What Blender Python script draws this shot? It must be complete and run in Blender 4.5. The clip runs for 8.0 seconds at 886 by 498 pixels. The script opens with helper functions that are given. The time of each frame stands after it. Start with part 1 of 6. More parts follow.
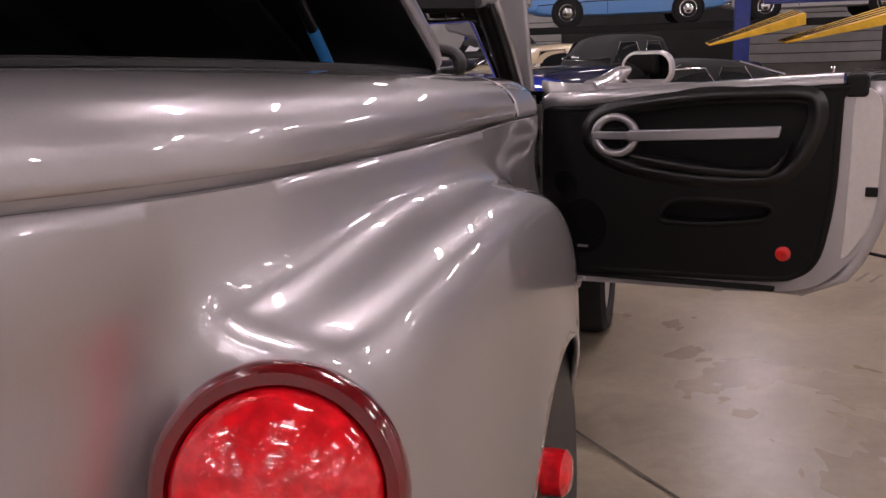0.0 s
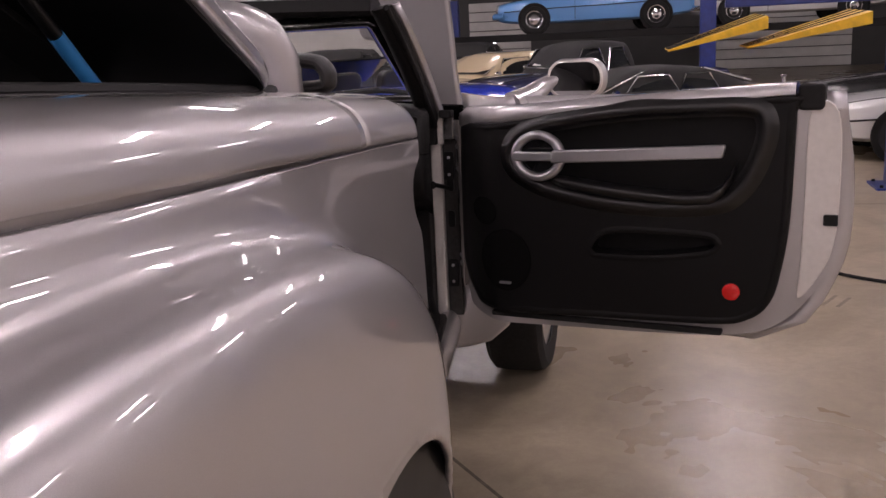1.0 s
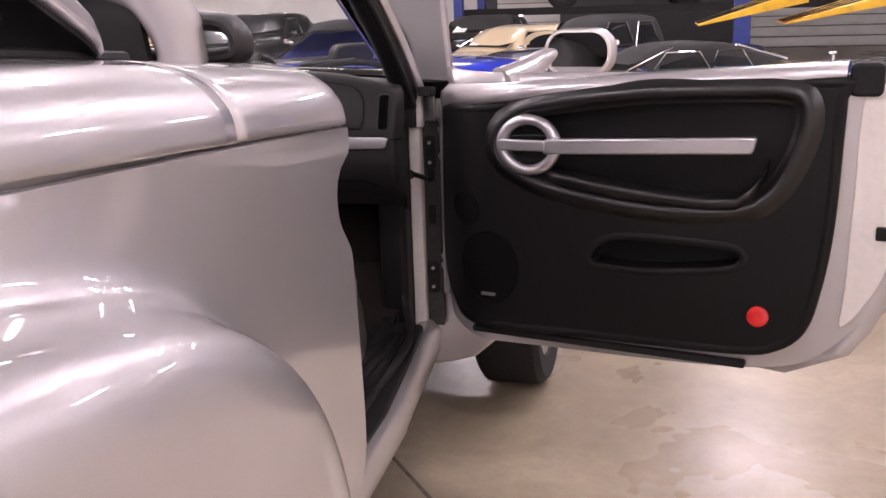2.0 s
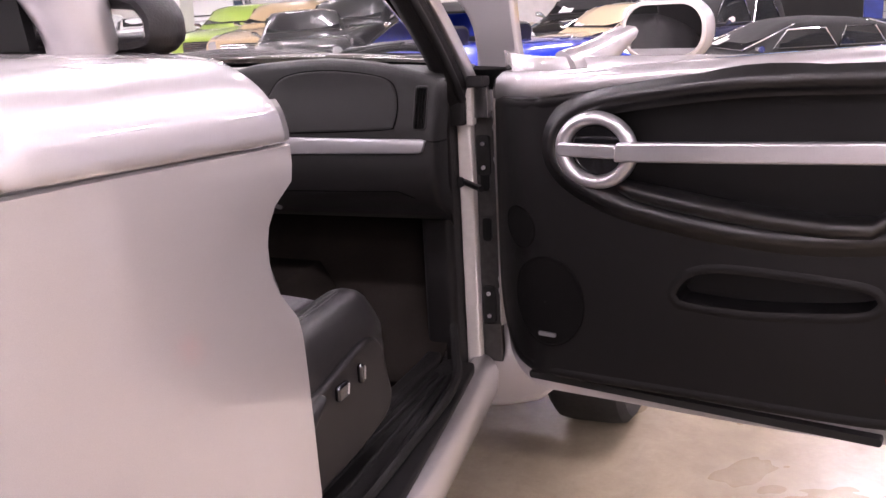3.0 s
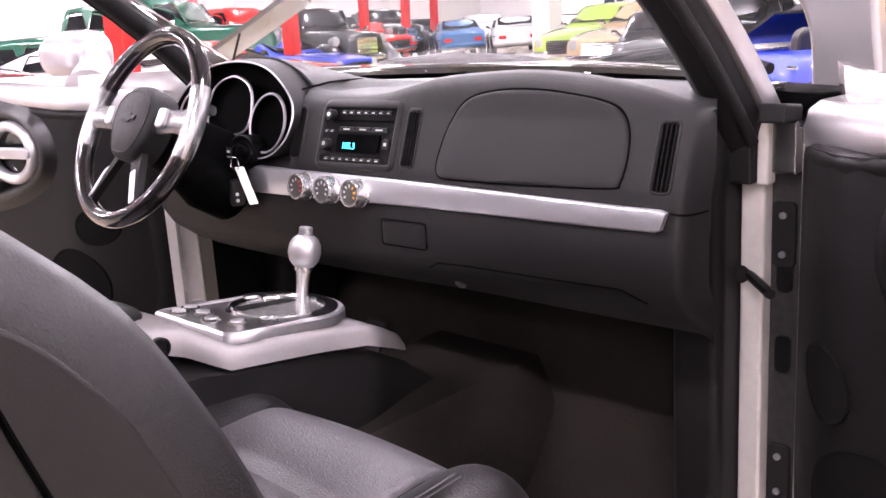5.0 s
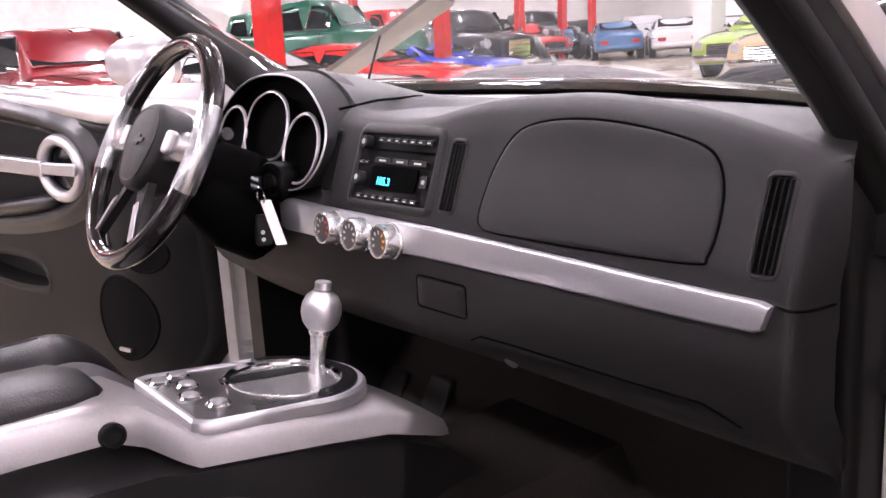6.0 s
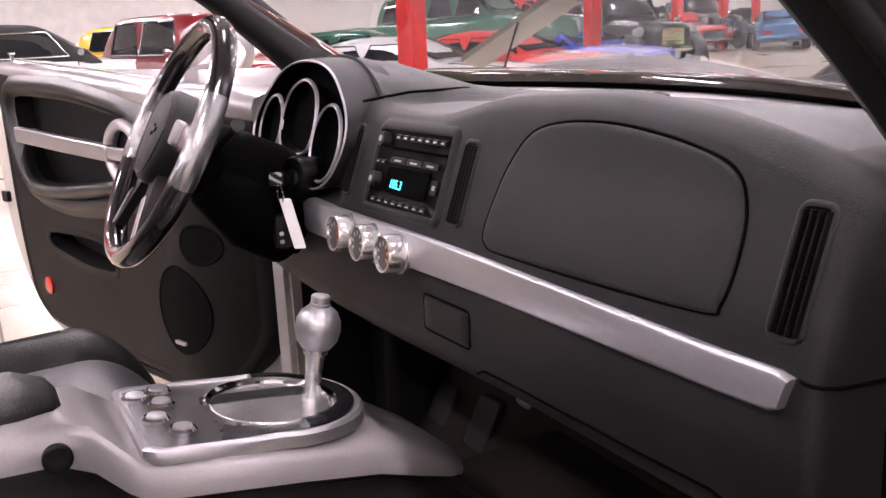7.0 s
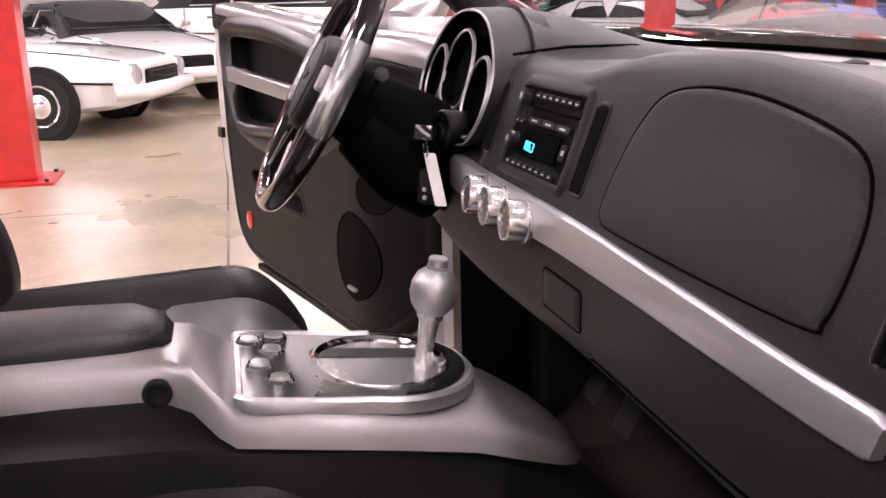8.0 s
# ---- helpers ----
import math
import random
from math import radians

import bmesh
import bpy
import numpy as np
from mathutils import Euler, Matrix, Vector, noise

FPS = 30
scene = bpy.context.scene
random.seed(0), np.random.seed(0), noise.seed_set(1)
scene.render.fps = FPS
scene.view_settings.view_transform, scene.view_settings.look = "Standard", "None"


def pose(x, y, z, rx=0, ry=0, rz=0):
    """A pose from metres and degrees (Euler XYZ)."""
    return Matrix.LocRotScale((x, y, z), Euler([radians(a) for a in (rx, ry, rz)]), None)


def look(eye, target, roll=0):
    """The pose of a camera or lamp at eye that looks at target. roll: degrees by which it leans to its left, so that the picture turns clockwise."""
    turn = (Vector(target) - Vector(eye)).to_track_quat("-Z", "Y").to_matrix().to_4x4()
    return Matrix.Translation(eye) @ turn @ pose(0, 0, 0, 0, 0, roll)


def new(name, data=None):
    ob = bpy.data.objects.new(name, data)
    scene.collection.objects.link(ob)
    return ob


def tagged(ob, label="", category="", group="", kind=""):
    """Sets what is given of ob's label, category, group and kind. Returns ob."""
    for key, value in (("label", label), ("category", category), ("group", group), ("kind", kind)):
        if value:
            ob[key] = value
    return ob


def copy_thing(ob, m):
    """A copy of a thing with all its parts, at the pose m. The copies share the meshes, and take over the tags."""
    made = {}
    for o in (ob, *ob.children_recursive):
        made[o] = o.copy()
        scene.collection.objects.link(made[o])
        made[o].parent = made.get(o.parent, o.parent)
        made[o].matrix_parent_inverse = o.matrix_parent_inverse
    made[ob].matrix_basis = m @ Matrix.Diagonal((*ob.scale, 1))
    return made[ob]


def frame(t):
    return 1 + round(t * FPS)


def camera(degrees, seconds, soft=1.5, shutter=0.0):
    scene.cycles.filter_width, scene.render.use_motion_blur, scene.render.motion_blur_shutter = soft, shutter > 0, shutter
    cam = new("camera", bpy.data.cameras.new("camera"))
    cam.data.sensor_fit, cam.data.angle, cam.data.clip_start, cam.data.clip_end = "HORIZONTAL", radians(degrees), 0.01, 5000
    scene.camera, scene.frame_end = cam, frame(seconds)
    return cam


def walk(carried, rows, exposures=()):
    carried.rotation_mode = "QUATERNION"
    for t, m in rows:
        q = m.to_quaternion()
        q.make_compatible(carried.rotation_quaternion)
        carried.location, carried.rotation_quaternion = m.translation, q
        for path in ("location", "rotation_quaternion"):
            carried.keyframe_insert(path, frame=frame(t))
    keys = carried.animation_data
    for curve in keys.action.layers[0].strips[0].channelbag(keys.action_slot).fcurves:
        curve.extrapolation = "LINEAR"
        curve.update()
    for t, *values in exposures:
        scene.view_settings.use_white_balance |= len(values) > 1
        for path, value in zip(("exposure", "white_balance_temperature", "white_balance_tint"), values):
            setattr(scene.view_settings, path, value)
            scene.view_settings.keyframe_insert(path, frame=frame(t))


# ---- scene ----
cam = camera(50.1, 8.0)
PATH = [
    (0, (1.302, -0.767, 1.457), (0.799, 1.115, 1.004), -2.2),
    (0.5, (1.37, -0.515, 1.454), (0.97, 1.396, 1.02), -3.0),
    (1, (1.427, -0.25, 1.44), (0.967, 1.646, 1.001), -2.7),
    (1.5, (1.464, 0.001, 1.424), (0.957, 1.882, 0.97), -1.8),
    (1.7, (1.462, 0.099, 1.416), (0.954, 1.976, 0.945), -1.7),
    (2.8, (1.449, 0.698, 1.388), (0.806, 2.518, 0.871), -2.4),
    (3, (1.457, 0.789, 1.378), (0.725, 2.577, 0.863), -3.1),
    (3.5, (1.429, 1.006, 1.357), (0.579, 2.724, 0.785), -3.3),
    (4, (1.373, 1.248, 1.352), (0.399, 2.897, 0.774), -3.9),
    (4.5, (1.329, 1.464, 1.322), (0.166, 3.006, 0.802), -3.4),
    (5, (1.274, 1.655, 1.334), (-0.086, 3.043, 0.862), -3.5),
    (5.2, (1.250, 1.721, 1.339), (-0.175, 3.043, 0.869), -3.5),
    (6.3, (1.083, 2.075, 1.326), (-0.507, 3.203, 0.884), -3.6),
    (6.5, (1.069, 2.1, 1.323), (-0.534, 3.212, 0.882), -3.8),
    (7, (1.071, 2.248, 1.317), (-0.662, 3.136, 0.86), -2.8),
    (7.5, (1.07, 2.343, 1.316), (-0.747, 3.02, 0.829), -2.6),
    (8, (1.042, 2.4, 1.305), (-0.842, 2.816, 0.776), -1.3),
]
EXPOSURES = [(0.0, -0.75, 6600, 28), (0.5, -0.72, 6600, 28), (1.0, -0.65, 6600, 27), (1.7, 0.06, 6500, 27), (2.8, 0.86, 6400, 30), (3.6, 1.07, 6300, 30), (4.2, 1.34, 6300, 29), (5.2, 1.54, 6200, 28), (6.3, 1.03, 6300, 27), (8.0, 0.7, 6600, 27)]
walk(cam, [(t, look(eye, target, roll)) for t, eye, target, roll in PATH], EXPOSURES)

# ---- world: only the faint light of an indoor hall ----
world = bpy.data.worlds.new("hall_air")
scene.world = world
world.use_nodes = True
world.node_tree.nodes["Background"].inputs[0].default_value = (0.8, 0.82, 0.9, 1)
world.node_tree.nodes["Background"].inputs[1].default_value = 0.05


# ---- materials ----
def material(name, color, rough=0.5, metal=0.0, coat=0.0, grain=0.0, scale=40.0, bump=0.0, bump_scale=200.0, stain=0.0, stain_scale=3.0, flake=0.0, emit=0.0, glass=0.0, rough_vary=0.06, spec=0.5, sheen=0.0):
    m = bpy.data.materials.new(name)
    m.use_nodes = True
    nt = m.node_tree
    b = nt.nodes["Principled BSDF"]
    b.inputs["Base Color"].default_value = (*color, 1)
    b.inputs["Roughness"].default_value = rough
    b.inputs["Metallic"].default_value = metal
    b.inputs["Coat Weight"].default_value = coat
    b.inputs["Coat Roughness"].default_value = 0.012
    b.inputs["Transmission Weight"].default_value = glass
    b.inputs["Specular IOR Level"].default_value = spec
    b.inputs["Sheen Weight"].default_value = sheen
    if emit:
        b.inputs["Emission Color"].default_value = (*color, 1)
        b.inputs["Emission Strength"].default_value = emit
    geo = nt.nodes.new("ShaderNodeTexCoord")
    if grain or stain:
        rgb = nt.nodes.new("ShaderNodeRGB")
        rgb.outputs[0].default_value = (*color, 1)
        last = rgb.outputs[0]
        for amount, size, detail in ((grain, scale, 4.0), (stain, stain_scale, 6.0)):
            if not amount:
                continue
            n = nt.nodes.new("ShaderNodeTexNoise")
            n.inputs["Scale"].default_value = size
            n.inputs["Detail"].default_value = detail
            nt.links.new(geo.outputs["Object"], n.inputs["Vector"])
            r = nt.nodes.new("ShaderNodeMapRange")
            r.inputs["From Min"].default_value, r.inputs["From Max"].default_value = 0.3, 0.7
            r.inputs["To Min"].default_value, r.inputs["To Max"].default_value = 1 - amount, 1 + amount
            nt.links.new(n.outputs["Fac"], r.inputs["Value"])
            mul = nt.nodes.new("ShaderNodeVectorMath")
            mul.operation = "MULTIPLY"
            nt.links.new(last, mul.inputs[0])
            nt.links.new(r.outputs["Result"], mul.inputs[1])
            last = mul.outputs[0]
        nt.links.new(last, b.inputs["Base Color"])
    if rough_vary:
        n = nt.nodes.new("ShaderNodeTexNoise")
        n.inputs["Scale"].default_value, n.inputs["Detail"].default_value = 6.0, 5.0
        nt.links.new(geo.outputs["Object"], n.inputs["Vector"])
        r = nt.nodes.new("ShaderNodeMapRange")
        r.inputs["To Min"].default_value, r.inputs["To Max"].default_value = max(0.01, rough - rough_vary), min(1, rough + rough_vary)
        nt.links.new(n.outputs["Fac"], r.inputs["Value"])
        nt.links.new(r.outputs["Result"], b.inputs["Roughness"])
    if bump or flake:
        n = nt.nodes.new("ShaderNodeTexVoronoi" if flake else "ShaderNodeTexNoise")
        n.inputs["Scale"].default_value = bump_scale
        nt.links.new(geo.outputs["Object"], n.inputs["Vector"])
        bp = nt.nodes.new("ShaderNodeBump")
        bp.inputs["Strength"].default_value = bump or flake
        bp.inputs["Distance"].default_value = 0.002
        nt.links.new(n.outputs["Color" if flake else "Fac"], bp.inputs["Height"])
        nt.links.new(bp.outputs["Normal"], b.inputs["Normal"])
    return m


SILVER = material("silver_paint", (0.50, 0.478, 0.485), 0.38, 0.72, 1.0, grain=0.05, scale=1400, stain=0.02, rough_vary=0.02)
SILVER.node_tree.nodes["Principled BSDF"].inputs["Coat IOR"].default_value = 1.75
JAMB = material("silver_jamb_paint", (0.66, 0.62, 0.585), 0.4, 0.15, 0.5, grain=0.04, scale=60)
TRIM = material("satin_aluminium", (0.53, 0.52, 0.54), 0.33, 0.85, 0.0, grain=0.04, scale=500)
PLATE = material("dark_brushed_metal", (0.16, 0.155, 0.155), 0.28, 0.9, grain=0.05, scale=500)
SEATPLASTIC = material("seat_side_plastic", (0.009, 0.008, 0.0085), 0.5, grain=0.15, scale=500, bump=0.2, bump_scale=700, spec=0.35)
STRIP = material("brushed_dash_strip", (0.60, 0.59, 0.62), 0.32, 0.85, grain=0.05, scale=500)
VENTBLACK = material("vent_black", (0.0018, 0.0018, 0.0018), 0.6, spec=0.01)
VENTGLOSS = material("vent_blade_black", (0.0018, 0.0018, 0.0018), 0.32, spec=0.06)
WHEELMETAL = material("satin_wheel_metal", (0.36, 0.355, 0.36), 0.26, 0.92, grain=0.04, scale=500)
PODTRIM = material("smoked_satin_metal", (0.30, 0.29, 0.29), 0.25, 0.9, grain=0.04, scale=500)
CHROME = material("chrome", (0.85, 0.85, 0.86), 0.08, 1.0, rough_vary=0.03)
DASH = material("grained_black_vinyl", (0.0050, 0.0044, 0.0046), 0.5, grain=0.2, scale=700, bump=0.35, bump_scale=900, spec=0.25, sheen=0.03)
PANEL = material("black_door_vinyl", (0.0036, 0.0032, 0.0033), 0.48, grain=0.2, scale=700, bump=0.3, bump_scale=900, spec=0.22)
PADDING = material("smooth_black_padding", (0.005, 0.0046, 0.0048), 0.33, grain=0.15, scale=500, bump=0.1, bump_scale=900, spec=0.58)
HINGEDARK = material("dark_hinge_metal", (0.05, 0.047, 0.045), 0.5, 0.4, grain=0.2, scale=60, spec=0.3)
LEATHER = material("black_leather", (0.013, 0.012, 0.0125), 0.40, grain=0.15, scale=120, bump=0.45, bump_scale=350, spec=0.42)
GREYLEATHER = material("grey_leather", (0.085, 0.081, 0.087), 0.36, grain=0.15, scale=120, stain=0.12, stain_scale=7, bump=0.45, bump_scale=350)
GRILLE = material("speaker_cloth", (0.0026, 0.0023, 0.0023), 0.85, grain=0.3, scale=900, bump=0.5, bump_scale=800, spec=0.09)
BLACK = material("black_plastic", (0.006, 0.006, 0.006), 0.4, grain=0.1, scale=300, spec=0.25)
GLOSSBLACK = material("gloss_black", (0.008, 0.008, 0.009), 0.12, coat=0.5)
RUBBER = material("black_rubber", (0.009, 0.0085, 0.0085), 0.65, grain=0.2, scale=80, spec=0.25)
TYRE = material("tyre_rubber", (0.018, 0.018, 0.018), 0.75, grain=0.2, scale=60, spec=0.25)
CARPET = material("dark_carpet", (0.019, 0.0158, 0.0138), 0.95, grain=0.4, scale=600, stain=0.25, stain_scale=6, bump=0.8, bump_scale=900, spec=0.05)
GREYPLASTIC = material("grey_console_plastic", (0.36, 0.34, 0.34), 0.36, 0.4, grain=0.05, scale=400)
WOODRIM = material("dark_lacquered_rim", (0.010, 0.008, 0.008), 0.16, coat=1.0)
REDLENS = material("red_lens", (0.85, 0.012, 0.018), 0.10, coat=1.0, grain=0.25, scale=60, bump=0.9, bump_scale=70)
REDDARK = material("dark_red_lens_rim", (0.16, 0.004, 0.006), 0.15, coat=1.0)
DIAL = material("dark_dial", (0.045, 0.042, 0.042), 0.35)
SATIN = material("bright_satin_metal", (0.80, 0.79, 0.79), 0.22, 0.9, rough_vary=0.04)
REDDOT = material("red_reflector", (0.60, 0.010, 0.008), 0.25, coat=1.0, bump=0.3, bump_scale=300)
MIRROR = material("mirror_glass", (0.9, 0.9, 0.9), 0.01, 1.0, rough_vary=0)
CYAN = material("radio_digits", (0.03, 0.75, 0.9), 0.5, emit=1.6, rough_vary=0)
WHITEPLASTIC = material("white_plastic", (0.75, 0.74, 0.70), 0.4)
MARKGREY = material("grey_print", (0.45, 0.45, 0.45), 0.5)
REDMARK = material("red_print", (0.6, 0.03, 0.03), 0.4)
ORANGEMARK = material("orange_print", (0.7, 0.25, 0.03), 0.4)
YELLOWLABEL = material("pale_label", (0.16, 0.145, 0.115), 0.5, grain=0.3, scale=300)
BLUELABEL = material("blue_label", (0.03, 0.25, 0.6), 0.4)
GLASS = material("clear_glass", (0.96, 0.98, 0.97), 0.0, glass=1.0, rough_vary=0)
GLASS.node_tree.nodes["Principled BSDF"].inputs["IOR"].default_value = 1.25
DARKGLASS = material("dark_car_glass", (0.012, 0.014, 0.016), 0.05, coat=1.0)


# ---- mesh helpers ----
def mesh(name, verts, faces, mat, parent=None, label="", angle=38, solid=0.0, bevel=0.0, flat=False):
    bm = bmesh.new()
    vs = [bm.verts.new(v) for v in verts]
    for f in faces:
        try:
            bm.faces.new([vs[i] for i in f])
        except ValueError:
            pass
    bmesh.ops.remove_doubles(bm, verts=bm.verts, dist=1e-5)
    return part(name, bm, mat, parent, label, angle, solid, bevel, flat)


def part(name, bm, mat, parent=None, label="", angle=38, solid=0.0, bevel=0.0, flat=False):
    me = bpy.data.meshes.new(name)
    bmesh.ops.recalc_face_normals(bm, faces=bm.faces)
    for f in bm.faces:
        f.smooth = not flat
    for e in bm.edges:
        e.smooth = len(e.link_faces) != 2 or e.calc_face_angle(0) < radians(angle)
    bm.to_mesh(me)
    bm.free()
    me.materials.append(mat)
    ob = new(name, me)
    while parent and parent.parent and parent.parent.parent:
        parent = parent.parent
    if parent:
        ob.parent = parent
    if label:
        ob["label"] = label
    if solid:
        md = ob.modifiers.new("thickness", "SOLIDIFY")
        md.thickness, md.offset = solid, -1
    if bevel:
        md = ob.modifiers.new("edge", "BEVEL")
        md.width, md.segments, md.limit_method, md.angle_limit = bevel, 3, "ANGLE", radians(35)
        md.harden_normals = False
    return ob


def thing(name, label, category, group="", kind=""):
    return tagged(new(name), label, category, group, kind)


def spline(points, n, closed=False):
    """Smooth curve through the points, n steps a span."""
    p = [Vector(q) for q in points]
    out, k = [], len(p)
    for i in range(k if closed else k - 1):
        if closed:
            a, b, c, d = p[i - 1], p[i], p[(i + 1) % k], p[(i + 2) % k]
        else:
            b, c = p[i], p[i + 1]
            a = p[i - 1] if i else b * 2 - c
            d = p[i + 2] if i + 2 < k else c * 2 - b
        for j in range(n):
            t = j / n
            out.append(0.5 * (2 * b + (c - a) * t + (2 * a - 5 * b + 4 * c - d) * t * t + (3 * b - a - 3 * c + d) * t ** 3))
    if not closed:
        out.append(p[-1])
    return out


def curve1(table, y):
    """Smooth value from a short table of (y, value)."""
    xs = [a for a, _ in table]
    if y <= xs[0]:
        return table[0][1]
    if y >= xs[-1]:
        return table[-1][1]
    i = max(k for k in range(len(xs) - 1) if xs[k] <= y)
    x0, x1, v0, v1 = xs[i], xs[i + 1], table[i][1], table[i + 1][1]
    s0 = (v1 - table[i - 1][1]) / (x1 - xs[i - 1]) if i else (v1 - v0) / (x1 - x0)
    s1 = (table[i + 2][1] - v0) / (xs[i + 2] - x0) if i + 2 < len(xs) else (v1 - v0) / (x1 - x0)
    h, t = x1 - x0, (y - x0) / (x1 - x0)
    return (2 * t ** 3 - 3 * t * t + 1) * v0 + (t ** 3 - 2 * t * t + t) * h * s0 + (3 * t * t - 2 * t ** 3) * v1 + (t ** 3 - t * t) * h * s1


def loft(rows, around=False, caps=False, ends=False):
    n, verts, faces = len(rows[0]), [v for r in rows for v in r], []
    for i in range(len(rows) - (0 if ends else 1)):
        k = (i + 1) % len(rows)
        for j in range(n if around else n - 1):
            faces.append((i * n + j, i * n + (j + 1) % n, k * n + (j + 1) % n, k * n + j))
    if caps:
        faces.append(tuple(range(n)))
        faces.append(tuple(range((len(rows) - 1) * n, len(rows) * n)))
    return verts, faces


def tube(path, r, n=10, closed=False, caps=True, flat=1.0, up=(0, 0, 1)):
    p = [Vector(q) for q in path]
    rows = []
    for i, q in enumerate(p):
        a = p[i - 1] if i or closed else q
        b = p[(i + 1) % len(p)] if i + 1 < len(p) or closed else q
        d = (b - a).normalized()
        s = d.cross(Vector(up))
        if s.length < 1e-4:
            s = d.cross(Vector((1, 0, 0)))
        s.normalize()
        w = s.cross(d)
        rr = r[i] if isinstance(r, (list, tuple)) else r
        rows.append([q + s * math.cos(2 * math.pi * k / n) * rr + w * math.sin(2 * math.pi * k / n) * rr * flat for k in range(n)])
    return loft(rows, around=True, caps=caps and not closed, ends=closed)


def prism(outline, w0, w1, fn):
    """A solid between two copies of a flat outline of (u, v), at depths w0 and w1; fn(u, w, v) places it."""
    n = len(outline)
    verts = [fn(u, w0, v) for u, v in outline] + [fn(u, w1, v) for u, v in outline]
    faces = [tuple(range(n)), tuple(range(n, 2 * n))] + [(i, (i + 1) % n, n + (i + 1) % n, n + i) for i in range(n)]
    return verts, faces


def rounded(u0, v0, u1, v1, r, n=5):
    out = []
    for cu, cv, a0 in ((u1 - r, v1 - r, 0), (u0 + r, v1 - r, 90), (u0 + r, v0 + r, 180), (u1 - r, v0 + r, 270)):
        for k in range(n + 1):
            a = radians(a0 + 90 * k / n)
            out.append((cu + r * math.cos(a), cv + r * math.sin(a)))
    return out


def oval(cu, cv, ru, rv, n=32):
    return [(cu + ru * math.cos(2 * math.pi * k / n), cv + rv * math.sin(2 * math.pi * k / n)) for k in range(n)]


def shrink(outline, k, du=0.0):
    cu, cv = sum(p[0] for p in outline) / len(outline), sum(p[1] for p in outline) / len(outline)
    out = []
    for u, v in outline:
        d = math.hypot(u - cu, v - cv) or 1
        f = max(0.02, (d - k) / d)
        out.append((cu + (u - cu) * f, cv + (v - cv) * f))
    return out


def dish(outline, steps, fn, close=True):
    """Rings of an outline drawn in by k and set at depth w, for each (k, w)."""
    rows = [[fn(u, w, v) for u, v in shrink(outline, k)] for k, w in steps]
    verts, faces = loft(rows, around=True)
    if close:
        n = len(outline)
        faces.append(tuple(range((len(rows) - 1) * n, len(rows) * n)))
    return verts, faces


def inset(outline, k):
    """The outline drawn in by k along its own normals (outlines run anticlockwise)."""
    n, out = len(outline), []
    area = sum(outline[i][0] * outline[(i + 1) % n][1] - outline[(i + 1) % n][0] * outline[i][1] for i in range(n))
    s = 1 if area > 0 else -1
    for i, (u, v) in enumerate(outline):
        a, b = outline[i - 1], outline[(i + 1) % n]
        d = math.hypot(b[0] - a[0], b[1] - a[1]) or 1
        out.append((u - s * k * (b[1] - a[1]) / d, v + s * k * (b[0] - a[0]) / d))
    return out


def moulded(outline, steps, fn, close=False):
    rows = [[fn(u, w, v) for u, v in inset(outline, k)] for k, w in steps]
    verts, faces = loft(rows, around=True)
    if close:
        n = len(outline)
        faces.append(tuple(range((len(rows) - 1) * n, len(rows) * n)))
    return verts, faces


def pierced(outline, holes, w0, w1, fn, cuts):
    """Like sheet, with holes of the given outlines going through it."""
    bm = bmesh.new()
    for line in (outline, *holes):
        vs = [bm.verts.new((u, v, 0)) for u, v in line]
        for a, b in zip(vs, vs[1:] + vs[:1]):
            bm.edges.new((a, b))
    bmesh.ops.triangle_fill(bm, use_beauty=True, use_dissolve=False, edges=bm.edges[:])
    for c in cuts:
        bmesh.ops.bisect_plane(bm, geom=bm.verts[:] + bm.edges[:] + bm.faces[:], plane_co=(c, 0, 0), plane_no=(1, 0, 0))
    bm.verts.index_update()
    n = len(bm.verts)
    verts = [fn(v.co.x, w0, v.co.y) for v in bm.verts] + [fn(v.co.x, w1, v.co.y) for v in bm.verts]
    faces = []
    for f in bm.faces:
        ix = [v.index for v in f.verts]
        faces += [tuple(ix), tuple(i + n for i in ix)]
    for e in bm.edges:
        if e.is_boundary:
            a, b = e.verts[0].index, e.verts[1].index
            faces.append((a, b, b + n, a + n))
    bm.free()
    return verts, faces


def lathe(profile, n, m):
    """Turned body of (radius, height) rows about the z of m."""
    rows = [[m @ Vector((r * math.cos(2 * math.pi * k / n), r * math.sin(2 * math.pi * k / n), h)) for k in range(n)] for r, h in profile]
    return loft(rows, around=True, caps=True)


def block(lo, hi):
    (a, b, c), (d, e, f) = lo, hi
    v = [(x, y, z) for x in (a, d) for y in (b, e) for z in (c, f)]
    return v, [(0, 1, 3, 2), (4, 6, 7, 5), (0, 4, 5, 1), (2, 3, 7, 6), (0, 2, 6, 4), (1, 5, 7, 3)]


def facing(center, normal):
    """A frame at center whose z looks along normal."""
    return Matrix.Translation(center) @ Vector(normal).to_track_quat("Z", "Y").to_matrix().to_4x4()


CX = 0.02  # the truck's centre line


def flip(v):
    return Vector((2 * CX - v[0], v[1], v[2]))


def both(v):
    return Vector(v)


CW = -0.045  # the windscreen's centre line


def flip_screen(v):
    return Vector((2 * CW - v[0], v[1], v[2]))


# ---- the silver pickup truck ----
truck = thing("pickup_truck", "silver metallic convertible pickup truck with both doors and bed cover open", "pickup truck")


def seam_at(y):
    d = y - 1.69
    return -0.9 * max(0.0, 0.1 - y) ** 2 + 0.915 - 0.051 * d - 0.0045 * d * d + 0.0199 * d ** 3 + 0.0024 * d ** 4, 1.232 - 0.0724 * d - 0.0066 * d * d


